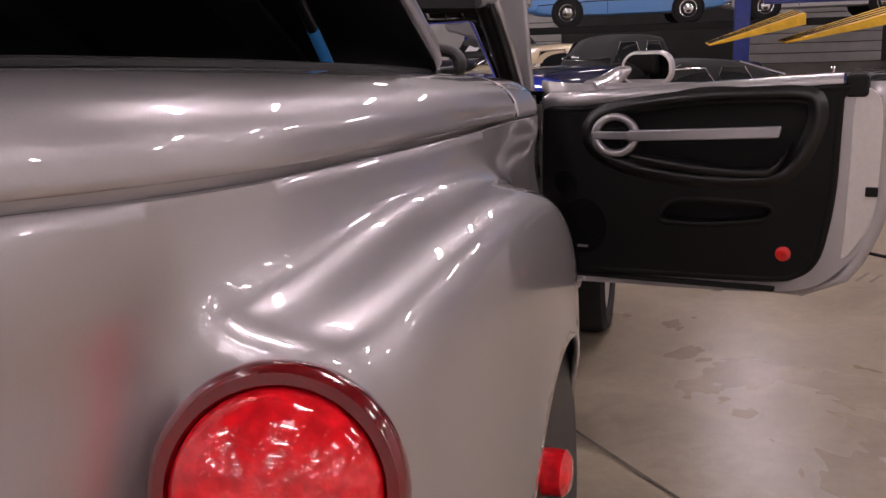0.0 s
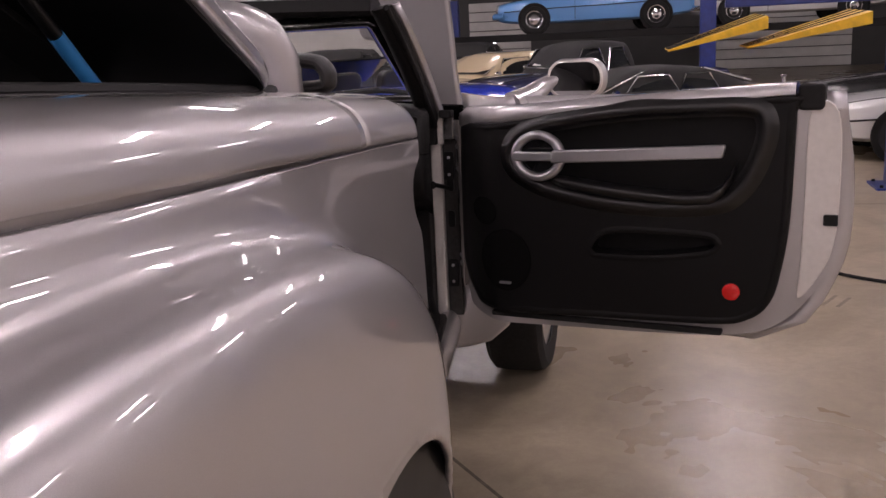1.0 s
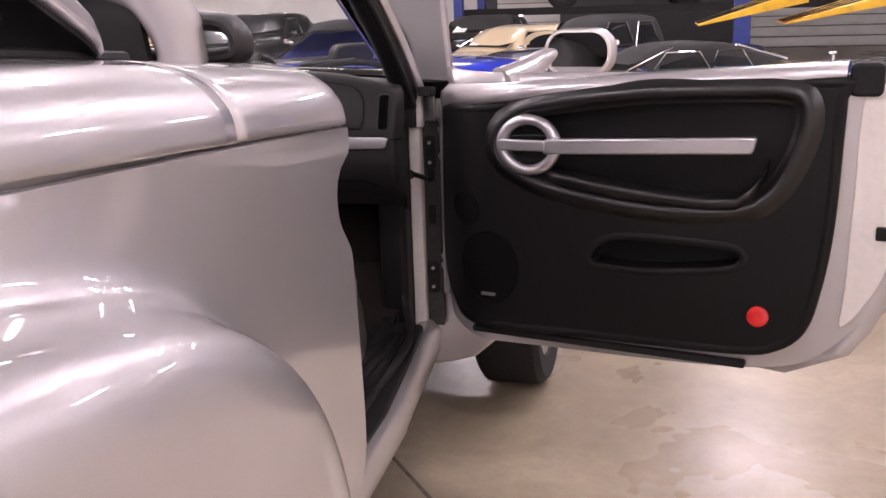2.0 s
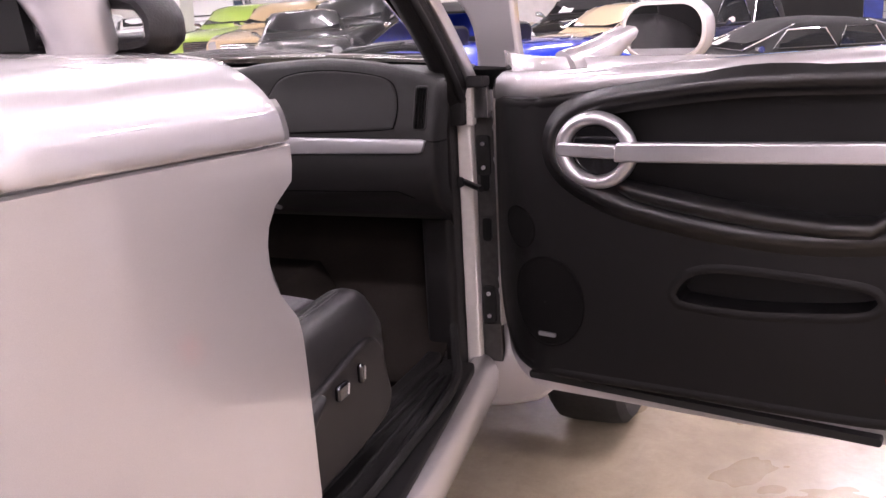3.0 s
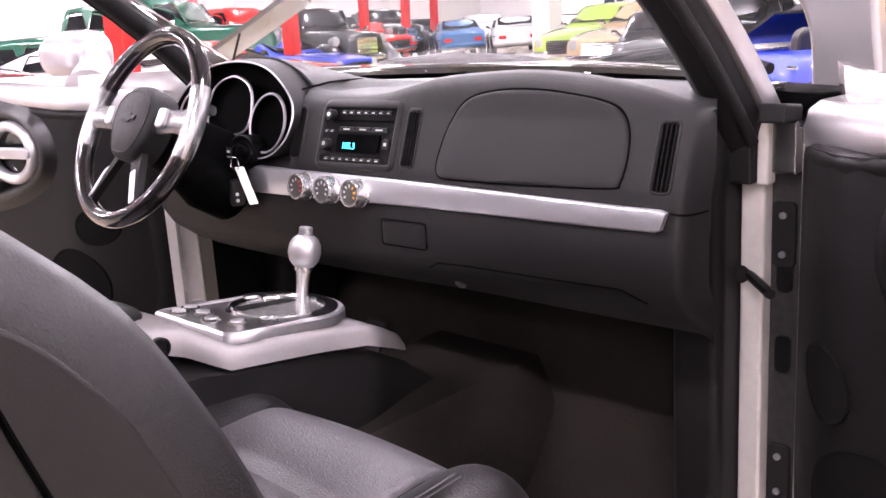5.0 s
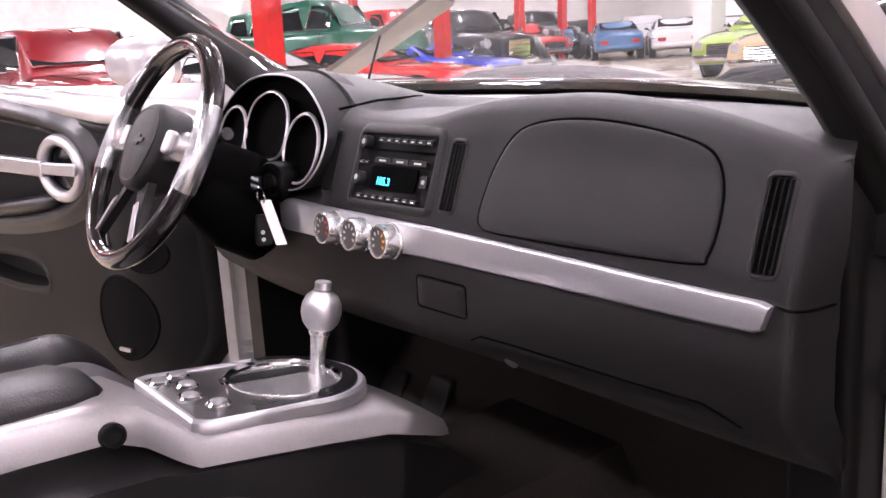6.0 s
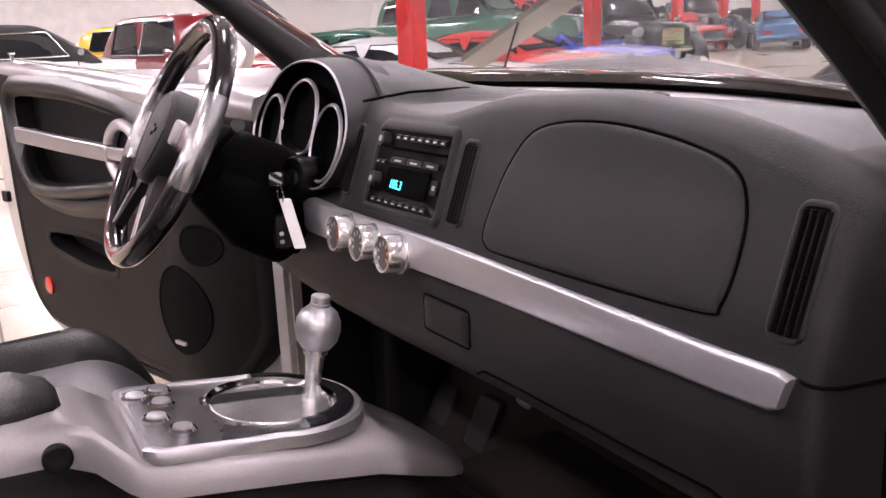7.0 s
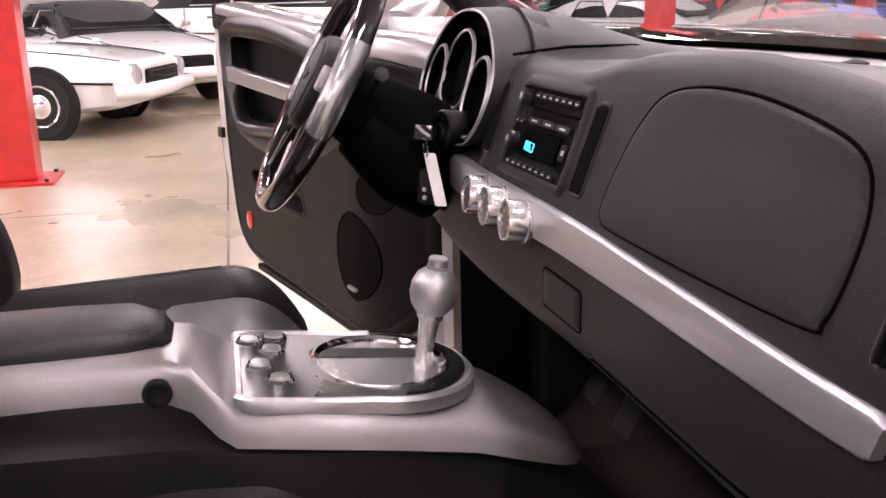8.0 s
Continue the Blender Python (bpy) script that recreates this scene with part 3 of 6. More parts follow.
    mesh("handle_cup", *dish(oval(0.292, 1.066, 0.064, 0.057), [(0.0, -0.032), (0.008, -0.022), (0.05, -0.018)], fn), GLOSSBLACK, ringo, "black handle cup")
    mesh("release_lever", *prism(rounded(0.214, 1.053, 0.344, 1.081, 0.010), -0.056, -0.042, fn), TRIM, ringo, bevel=0.004)
    mesh("pull_bar", *prism([(0.338, 1.047), (0.342, 1.085), (0.60, 1.095), (0.848, 1.105), (0.853, 1.102), (0.845, 1.068), (0.840, 1.066), (0.60, 1.056)], -0.058, -0.036, fn), TRIM, panel, "satin aluminium pull bar", bevel=0.005)
    mesh("bar_foot", *prism(rounded(0.80, 1.075, 0.835, 1.098, 0.006), -0.04, -0.014, fn), TRIM, panel)
    # map pocket, loudspeakers, reflector
    mesh("map_pocket", *moulded(pocket, [(-0.010, -0.0149), (-0.003, -0.0172), (0.002, -0.0176), (0.006, -0.016), (0.009, -0.0152)], fn), PANEL, panel, "black door pocket with a raised lip", angle=70)
    mesh("pocket_hollow", *moulded(pocket, [(0.004, -0.0155), (0.007, -0.008), (0.009, 0.02), (0.012, 0.045)], fn, close=True), PANEL, panel, "deep black pocket", angle=75)
    for cu, cz, ru, rz in ((0.167, 0.726, 0.087, 0.102), (0.096, 0.880, 0.044, 0.046)):
        sp = mesh("loudspeaker", *dish(oval(cu, cz, ru, rz), [(0.0, -0.0145), (0.0005, -0.0175), (0.003, -0.0185), (0.006, -0.0165), (0.008, -0.0165), (0.05, -0.0185)], fn), GRILLE, panel, "round black loudspeaker grille")
        if ru > 0.06:
            mesh("badge", *prism(rounded(cu - 0.020, cz - 0.077, cu + 0.020, cz - 0.069, 0.002), -0.025, -0.019, fn), TRIM, sp, "small plain metal badge")
    mesh("reflector", *dish(oval(0.870, 0.670, 0.026, 0.026, 24), [(0.0, -0.014), (0.001, -0.019), (0.006, -0.021), (0.02, -0.021)], fn), REDDOT, panel, "round red reflector")
    mesh("lock_knob", *tube([fn(0.994, 0.02, 1.262), fn(0.994, 0.02, 1.285), fn(0.994, 0.02, 1.287), fn(0.994, 0.02, 1.292)], [0.005, 0.005, 0.009, 0.008], 12), CHROME, door, "chrome lock knob")
    mesh("lower_seal", *prism(rounded(0.11, 0.532, 0.845, 0.548, 0.006), -0.012, 0.012, fn), RUBBER, door, "black lower door seal")
    mesh("latch", *prism(rounded(1.112, 0.875, 1.150, 0.905, 0.004), -0.006, 0.01, fn), BLACK, door, "black door latch")
    mesh("hinge_plate", *prism(rounded(-0.036, 0.58, -0.004, 1.15, 0.008), -0.004, 0.03, fn), JAMB, door, "silver door hinge face")
    mesh("door_edge", *prism(rounded(-0.016, 0.57, -0.006, 1.145, 0.003), -0.018, 0.02, fn), JAMB, door, "silver door edge")
    for z in (0.64, 0.67, 0.98, 1.06, 1.09):
        mesh("hinge_bolt", *prism(oval(-0.026, z, 0.008, 0.009, 6), -0.014, -0.003, fn), TRIM, door)
    for z in (0.75, 0.88, 1.03) if fn is door_r else ():
        mesh("hinge_slot", *prism(rounded(-0.032, z - 0.025, -0.019, z + 0.025, 0.006), -0.0075, -0.003, fn), BLACK, door)
    # outside mirror
    skin, fn = fn, (fn if fn is door_r else lambda u, n, z: skin(u, 0.50 - n if n > 0.2 else n, z))
    fs = spline([fn(0.16, 0.11, 1.215), fn(0.20, 0.16, 1.235), skin(0.23, 0.21, 1.262), skin(0.27, 0.235, 1.285)], 5)
    arm = mesh("mirror", *tube(fs, [0.055 - 0.022 * k / 15 for k in range(16)], 14, flat=0.7), SILVER, door, "silver door mirror")
    pod = rounded(0.245, 1.222, 0.435, 1.346, 0.055, 8)
    mesh("mirror_housing", *dish(pod, [(0.006, 0.205), (0.0, 0.212), (-0.004, 0.24), (0.004, 0.275), (0.022, 0.305), (0.045, 0.318), (0.06, 0.32)], fn), SILVER, arm)
    mesh("mirror_rim", *dish(shrink(pod, 0.004), [(-0.002, 0.212), (0.0, 0.204), (0.006, 0.202), (0.008, 0.207)], fn, close=False), JAMB, arm)
    mesh("mirror_glass", *prism(shrink(pod, 0.010), 0.206, 0.211, fn), MIRROR, arm, "mirror glass", flat=True)
    return door


build_door(door_r, "silver passenger door swung wide open")
build_door(door_l, "silver driver door swung wide open")

# ---- front of the cabin: jambs, sills, cowl, windscreen ----
def pillar_y(t):
    """The windscreen pillar rises steeply from its foot and lies back towards the header."""
    return 2.955 - 0.30 * t - 0.13 * t * t


for side in (both, flip):
    mesh("hinge_pillar", *prism(rounded(0.614, 2.978, 0.652, 3.10, 0.006), 0.40, 1.075, lambda u, w, v: side((u, v, w))), JAMB, truck, "silver painted hinge pillar", bevel=0.006)
    hb = mesh("hinge_block", *block(side((0.653, 3.0, 0.44)), side((0.705, 3.09, 1.09))), HINGEDARK, truck, "dark metal hinge face with bolted leaves", bevel=0.004)
    for z in (0.80, 0.93):
        mesh("hinge_slot", *prism(rounded(0.666, z - 0.03, 0.690, z + 0.03, 0.010), 2.994, 3.002, lambda u, w, v: side((u, w, v))), BLACK, hb)
    for z in (0.60, 0.99):
        mesh("hinge_leaf", *prism(rounded(0.658, z - 0.05, 0.694, z + 0.05, 0.008), 2.992, 3.002, lambda u, w, v: side((u, w, v))), RUBBER, hb, bevel=0.002)
        for dz in (-0.03, 0.03):
            mesh("hinge_bolt", *lathe([(0.0055, 0), (0.0055, 0.005), (0.002, 0.006)], 8, facing(side((0.676, 2.992, z + dz)), (0, -1, 0))), TRIM, hb)
    mesh("fender_end", *prism([(0.63, 0.300), (0.72, 0.315), (0.80, 0.338), (0.87, 0.40), (0.905, 0.52), (0.915, 0.85), (0.87, 0.97), (0.75, 1.04), (0.706, 1.04), (0.706, 0.46), (0.63, 0.43)], 3.005, 3.03, lambda u, w, v: side((u, w, v))), SILVER, truck, "silver rear end of the front fender", bevel=0.012)
    if side is flip:
        mesh("kick_panel", *block(side((0.60, 2.785, 0.44)), side((0.655, 3.30, 1.10))), BLACK, truck, "black kick panel")
    mesh("check_strap", *tube([side((0.620, 2.99, 0.925)), side((0.70, 2.90, 0.925))], 0.008, 8), BLACK, truck)
    mesh("strap_bolt", *tube([side((0.618, 2.99, 0.925)), side((0.618, 2.972, 0.925))], 0.014, 10), RUBBER, truck)
    mesh("pillar_trim", *prism(rounded(0.525, 2.92, 0.612 if side is both else 0.70, 3.14, 0.02), 0.44, 1.20, lambda u, w, v: side((u, v, w))), DASH, truck, "black kick panel and pillar trim", bevel=0.01)
    mesh("door_seal", *tube(spline([side(p) for p in ((0.592, 2.955, 1.18), (0.590, 2.95, 0.9), (0.592, 2.94, 0.6), (0.62, 2.88, 0.515), (0.68, 2.70, 0.49), (0.70, 2.3, 0.485), (0.72, 1.75, 0.485))], 6), 0.012, 8), RUBBER, truck, "black door weatherstrip")
    mesh("rocker", *loft([[side((x - 0.12 * max(0.0, y - 2.2) * min(1.0, (x - 0.60) / 0.17), y, z)) for x, z in ((0.60, 0.40), (0.66, 0.455), (0.74, 0.462), (0.775, 0.448), (0.79, 0.42), (0.785, 0.36), (0.74, 0.30), (0.60, 0.30))] for y in (1.66, 2.0, 2.4, 2.8, 2.93, 3.0)], around=True, caps=True), SILVER, truck, "silver rocker panel", bevel=0.008)
    mesh("sill_plate", *prism([(1.68, 0.56), (2.90, 0.56), (2.915, 0.60), (2.90, 0.662), (2.86, 0.676), (2.6, 0.712), (2.26, 0.755), (2.0, 0.766), (1.68, 0.768)], 0.458, 0.474, lambda u, w, v: side((v, u, w))), DASH, truck, "black ribbed sill plate", bevel=0.006)
    for k in range(3):
        x = 0.60 + 0.045 * k
        mesh("sill_rib", *tube([side((x, 1.70, 0.475)), side((x, 2.25, 0.475)), side((x - 0.026 * k, 2.80, 0.475))], 0.007, 8), RUBBER, truck)
    mesh("sill_inner", *prism([(1.68, 0.40), (2.95, 0.40), (2.95, 0.50), (2.85, 0.49), (1.68, 0.49)], 0.53, 0.58, lambda u, w, v: side((w, u, v))), DASH, truck, bevel=0.012)
    # front fender behind and over the wheel
    rows = []
    for i in range(41):
        y = 3.01 + 1.5 * i / 40
        k = i / 40
        arch = 0.46 + (0.40 * math.sqrt(max(0, 1 - ((y - 3.70) / 0.46) ** 2)) if abs(y - 3.70) < 0.46 else 0)
        rows.append([side((x, y, z)) for x, z in ((0.71, 1.05 - 0.10 * k), (0.78, 1.04 - 0.10 * k), (0.88 + 0.05 * math.sin(math.pi * k), 0.96 - 0.1 * k), (0.92 + 0.08 * math.sin(math.pi * k), 0.85 - 0.05 * k), (0.92 + 0.09 * math.sin(math.pi * k), min(0.8, arch + 0.1)), (0.90 + 0.08 * math.sin(math.pi * k), arch))])
    mesh("front_fender", *loft(rows), SILVER, truck, solid=0.012)
    # windscreen pillar
    scr = both if side is both else flip_screen
    rows = []
    for k in range(11):
        t = k / 10 * 1.12 - 0.12
        c = Vector((0.614 - 0.017 * t, pillar_y(t), 1.17 + 0.36 * t))
        rows.append([scr(c + Vector(d)) for d in ((-0.016, 0.045, 0), (-0.026, 0.0, 0.0), (-0.022, -0.030, -0.008), (-0.004, -0.042, -0.01), (0.022, -0.036, -0.004), (0.038, -0.004, 0.004), (0.036, 0.045, 0.010), (0.005, 0.060, 0.010))])
    mesh("windscreen_pillar", *loft(rows, around=True, caps=True), DASH, truck, "black trimmed windscreen pillar", angle=60)
    mesh("pillar_seal", *tube([scr(Vector((0.640 - 0.017 * t, pillar_y(t) - 0.028, 1.167 + 0.36 * t))) for t in [k / 8 * 1.1 - 0.1 for k in range(9)]], 0.010, 10), RUBBER, truck, "black rubber pillar seal")
    rows = [[scr(Vector((0.657 - 0.02 * t, pillar_y(t), 1.17 + 0.36 * t)) + Vector(d)) for d in ((-0.004, 0.004, 0.002), (0.005, 0.007, 0.003), (0.009, 0.014, 0.006), (0.009, 0.042, 0.013), (0.0, 0.056, 0.015))] for t in [k / 10 * 1.04 - 0.04 for k in range(11)]]
    mesh("pillar_skin", *loft(rows), SILVER, truck, "silver outer pillar skin", solid=0.006)
    mesh("mirror_corner", *prism([(2.925, 1.164), (2.985, 1.164), (2.985, 1.186), (2.93, 1.192)], 0.663, 0.704, lambda u, w, v: side((w, u, v))), RUBBER, truck, bevel=0.004)
    mesh("pillar_boot", *prism(rounded(0.606, 2.948, 0.645, 2.985, 0.006), 1.070, 1.215, lambda u, w, v: side((u, v, w))), RUBBER, truck, "black rubber boot at the foot of the pillar", bevel=0.005)
    mesh("jamb_strip", *prism(rounded(0.646, 2.962, 0.664, 2.99, 0.004), 1.068, 1.178, lambda u, w, v: side((u, v, w))), JAMB, truck, "silver painted jamb corner", bevel=0.004)
    mesh("jamb_face", *prism(rounded(0.664, 2.972, 0.702, 2.995, 0.004), 1.085, 1.164, lambda u, w, v: side((u, v, w))), PODTRIM, truck, "grey metal jamb face", bevel=0.005)
mesh("windscreen_header", *loft([[Vector((CW + 0.625 * s, 2.53 - 0.05 * (1 - s * s) + dy, 1.53 + 0.012 * (1 - s * s) + dz)) for dy, dz in ((-0.05, -0.01), (-0.03, -0.025), (0.04, -0.02), (0.06, 0.01), (0.03, 0.03), (-0.04, 0.025))] for s in [k / 8 - 1 for k in range(17)]], around=True, caps=True), DASH, truck, "black windscreen header")
rows = [[Vector((CW + (0.665 - 0.04 * t) * s, 3.30 - 0.25 * s * s - (0.79 - 0.28 * s * s) * t - 0.02, 1.19 + 0.34 * t)) for t in [j / 6 for j in range(7)]] for s in [k / 10 - 1 for k in range(21)]]
pane = mesh("windscreen", *loft(rows), GLASS, truck, "clear windscreen glass", solid=0.004)
pane.visible_shadow = False
mesh("cowl", *loft([[Vector((CX + 0.70 * s, 3.27 - 0.25 * s * s + dy, z)) for dy, z in ((-0.02, 1.15), (-0.012, 1.196), (0.04, 1.196), (0.20, 1.185), (0.26, 1.13))] for s in [k / 10 - 1 for k in range(21)]]), VENTBLACK, truck, "black wiper cowl", solid=0.01)
frit = [[Vector((CW + (0.665 - 0.04 * t) * s, 3.30 - 0.25 * s * s - (0.79 - 0.28 * s * s) * t - 0.027, 1.19 + 0.34 * t)) for t in (0.005, 0.03, 0.055, 0.080)] for s in [k / 10 - 1 for k in range(21)]]
mesh("windscreen_band", *loft(frit), VENTBLACK, truck, "black band along the windscreen base", solid=0.002)
for x0, x1 in ((-0.50, 0.06), (0.16, 0.56)):
    pts = [Vector((x0 + (x1 - x0) * k / 10, 3.31 - 0.20 * ((x0 + (x1 - x0) * k / 10 - CX) / 0.68) ** 2, 1.221 + 0.026 * math.sin(math.pi * k / 10))) for k in range(11)]
    wiper = mesh("wiper", *tube(pts, 0.010, 8), RUBBER, truck, "black windscreen wiper")
    mesh("wiper_arm", *tube([pts[5] + Vector((0, 0, 0.008)), pts[2] + Vector((-0.10, 0.06, 0.002)), pts[0] + Vector((-0.12, 0.10, -0.02))], 0.008, 8), BLACK, wiper)
# engine bay
mesh("nose_panel", *prism(rounded(-0.80, 0.32, 0.84, 0.98, 0.12), 4.42, 4.52, lambda u, w, v: (u, w - 0.25 * ((u - CX) / 0.8) ** 2, v)), SILVER, truck, "silver nose panel", bevel=0.02)
mesh("engine_cover", *prism(rounded(-0.62, 3.36, 0.66, 4.40, 0.10), 0.55, 0.92, lambda u, w, v: (u, v, w)), BLACK, truck, "black engine cover", bevel=0.03)
# corner of the engine hood, standing open
hood_edge = smooth2([(0.455, 1.00), (0.452, 1.20), (0.44, 1.29), (0.405, 1.355), (0.345, 1.40), (0.25, 1.43), (0.18, 1.50), (0.18, 1.95), (0.52, 1.97), (0.565, 1.60), (0.582, 1.30), (0.59, 1.00)], 5)
mesh("raised_hood", *prism(hood_edge, 3.60, 3.66, lambda u, w, v: (u, w - 0.10 * (v - 1.2), v)), SILVER, truck, "silver corner of the engine hood standing open", bevel=0.012)

# ---- cabin floor ----
mesh("cabin_floor", *block((-0.64, 1.70, 0.40), (0.58, 3.25, 0.435)), CARPET, truck, "dark carpeted cabin floor")
rows = [[Vector((x, 2.80 + 0.35 * t, 0.44 + 0.05 * t + 0.35 * t * t)) for t in [j / 6 for j in range(7)]] for x in (-0.66, -0.35, -0.03, 0.30, 0.58)]
mesh("toe_board", *loft(rows), CARPET, truck, "dark carpet footwell", solid=0.01)
mesh("firewall", *block((-0.70, 3.12, 0.44), (0.64, 3.16, 1.15)), BLACK, truck)
rows = [[Vector((CX + a * (1 + 0.25 * t), 1.75 + 1.45 * t, 0.435 + b * (1 + 0.1 * t))) for a, b in ((-0.20, 0.0), (-0.17, 0.16), (-0.11, 0.22), (0.11, 0.22), (0.17, 0.16), (0.20, 0.0))] for t in [j / 6 for j in range(7)]]
mesh("tunnel", *loft(rows), CARPET, truck, "dark carpeted tunnel", solid=0.01)
for k, x in enumerate((-0.30, -0.44)):
    mesh("pedal", *prism(rounded(x - 0.035, 0.58, x + 0.035, 0.67 - 0.02 * k, 0.012), 3.02, 3.04, lambda u, w, v: (u, w + (v - 0.65) * 0.5, v)), RUBBER, truck, "black ribbed pedal", bevel=0.004)

# ---- dashboard ----
CREST = [(-0.73, 1.15), (-0.66, 1.185), (-0.58, 1.20), (-0.50, 1.25), (-0.42, 1.276), (-0.35, 1.282), (-0.28, 1.276), (-0.20, 1.250), (-0.15, 1.222), (-0.10, 1.213), (0.03, 1.214), (0.15, 1.238), (0.25, 1.246), (0.34, 1.249), (0.42, 1.244), (0.49, 1.236), (0.55, 1.224), (0.60, 1.211), (0.635, 1.200), (0.655, 1.186), (0.69, 1.10)]
FACE = [(-0.73, 2.78), (-0.66, 2.735), (-0.50, 2.715), (-0.20, 2.712), (0.10, 2.733), (0.20, 2.737), (0.55, 2.744), (0.60, 2.747), (0.634, 2.750), (0.642, 2.755), (0.648, 2.768), (0.651, 2.79), (0.653, 2.815)]


def dash_fn(u, w, v):
    return Vector((u, curve1(FACE, u) + 0.36 * max(0.0, v - 1.08) + w, v))


xs_ = [-0.73 + 1.25 * k / 90 for k in range(90)] + [0.52 + 0.133 * k / 44 for k in range(45)]
rows = []
for x in xs_:
    y0, zt = curve1(FACE, x), curve1(CREST, x)
    yt = y0 + 0.36 * (zt - 1.08)
    back_y = min(3.27 - 0.25 * ((x - CX) / 0.70) ** 2, 2.93 - 1.9 * (x - 0.60) if x > 0.60 else 9.0)
    well = 0.038 if -0.552 < x < -0.150 else 0.0  # hollow behind the instruments
    rows.append([Vector((x, min(y, back_y), z)) for y, z in ((y0 + 0.20, 0.845), (y0 + 0.14, 0.85), (y0 + 0.075, 0.875), (y0 + 0.022, 0.915), (y0 - 0.004, 0.955), (y0 - 0.004, 1.02), (y0, 1.035), (y0, 1.075), (y0 + 0.36 * 0.030 + well, 1.110), (yt - 0.36 * 0.05 + well, zt - 0.05), (yt - 0.006 + well, zt - 0.018), (yt + 0.008 + well * 0.5, zt - 0.004), (yt + 0.03, zt), (y0 + 0.10, zt - 0.004), (y0 + 0.18, zt - 0.016 if zt > 1.216 else zt - 0.002), (y0 + 0.30, min(zt, zt * 0.3 + 1.200 * 0.7)), (y0 + 0.40, min(1.208, zt)), (back_y, min(1.196, zt)))])
dash = mesh("dashboard", *loft(rows), DASH, truck, "black grained vinyl dashboard", angle=60)
# passenger pad with its moulded groove
pad = smooth2([(0.203, 1.100), (0.212, 1.088), (0.24, 1.084), (0.38, 1.086), (0.53, 1.091), (0.548, 1.100), (0.553, 1.13), (0.548, 1.17), (0.525, 1.198), (0.47, 1.212), (0.38, 1.221), (0.30, 1.219), (0.245, 1.205), (0.218, 1.17), (0.206, 1.13)], 5)
mesh("airbag_cover", *dish(pad, [(0.0, 0.004), (0.0, -0.001), (0.002, -0.0025), (0.006, -0.003), (0.05, -0.0035)], dash_fn), DASH, dash, "black padded airbag cover")
mesh("pad_groove", *tube([dash_fn(u, 0.0, v) for u, v in shrink(pad, -0.0015)], 0.0016, 6, closed=True), VENTBLACK, dash)
# satin strip
rows = []
for k in range(81):
    x = -0.262 + 0.889 * k / 80
    t = k / 80
    hi, lo = 1.081 - 0.013 * t, 1.029 + 0.008 * t
    if k in (0, 80):
        hi, lo = hi - 0.003, lo + 0.003
    rows.append([dash_fn(x - 0.009 * t ** 30 * (hi - z) / (hi - lo), w, z) for w, z in ((0.004, lo), (-0.007, lo), (-0.0095, lo + 0.002), (-0.010, lo + 0.004), (-0.010, hi - 0.004), (-0.009, hi - 0.0015), (-0.006, hi), (0.004, hi))])
strip = mesh("dash_strip", *loft(rows, around=True, caps=True), STRIP, dash, "satin aluminium dash strip")
for x, z, mark in ((-0.096, 1.052, REDMARK), (-0.030, 1.050, MARKGREY), (0.038, 1.048, ORANGEMARK)):
    m = facing(dash_fn(x, -0.008, z), (0.0, -1, 0.12))
    knob = mesh("climate_knob", *lathe([(0.0262, 0.0), (0.0262, 0.004), (0.0245, 0.006), (0.0245, 0.025), (0.0232, 0.028), (0.0212, 0.028), (0.0200, 0.024), (0.002, 0.0235)], 32, m), SATIN, dash, "round bright climate knob")
    mesh("dial_face", *lathe([(0.0192, 0.0235), (0.0192, 0.0255), (0.002, 0.0258)], 24, m), DIAL, knob)
    for a in range(-120, 121, 40):
        q = m @ Matrix.Rotation(radians(a), 4, "Z")
        mesh("dial_mark", [q @ Vector(v) for v in ((-0.0015, 0.010, 0.0262), (0.0015, 0.010, 0.0262), (0.0022, 0.016, 0.0262), (-0.0022, 0.016, 0.0262))], [(0, 1, 2, 3)], mark if a < 0 else MARKGREY, knob)


def bezel(outline, wide, high, label):
    """A soft moulded lip of the dash skin round a fitting."""
    return mesh("bezel", *moulded(outline, [(-wide, 0.003), (-wide * 0.7, -high * 0.45), (-wide * 0.35, -high * 0.9), (-0.001, -high), (0.0012, -high * 0.85), (0.0018, 0.002)], dash_fn), DASH, dash, label, angle=75)


def vent(u0, u1, v0, v1):
    bezel(rounded(u0, v0, u1, v1, 0.007), 0.004, 0.002, "soft black lip round the air vent")
    v = mesh("air_vent", *dish(rounded(u0 - 0.001, v0 - 0.001, u1 + 0.001, v1 + 0.001, 0.006), [(0.0, 0.002), (0.0, -0.0005), (0.004, -0.0007)], dash_fn), VENTBLACK, dash, "black upright air vent")
    for k in range(4):
        u = u0 + (u1 - u0) * (0.14 + 0.24 * k)
        mesh("vent_blade", *prism([(u - 0.0008, v0 + 0.003), (u + 0.0010, v0 + 0.003), (u + 0.0010, v1 - 0.003), (u - 0.0008, v1 - 0.003)], -0.0048, -0.0012, lambda a, w, b: dash_fn(a + (w + 0.006) * 0.5, w, b)), VENTGLOSS, v)
    for k in range(7):
        z = v0 + (v1 - v0) * (k + 0.5) / 7
        mesh("vent_bar", *prism(rounded(u0 + 0.002, z - 0.0009, u1 - 0.002, z + 0.0009, 0.0006, 2), -0.0030, -0.0005, dash_fn), VENTBLACK, v)


vent(-0.154, -0.128, 1.100, 1.190)
vent(0.122, 0.150, 1.097, 1.188)
vent(0.597, 0.625, 1.090, 1.182)

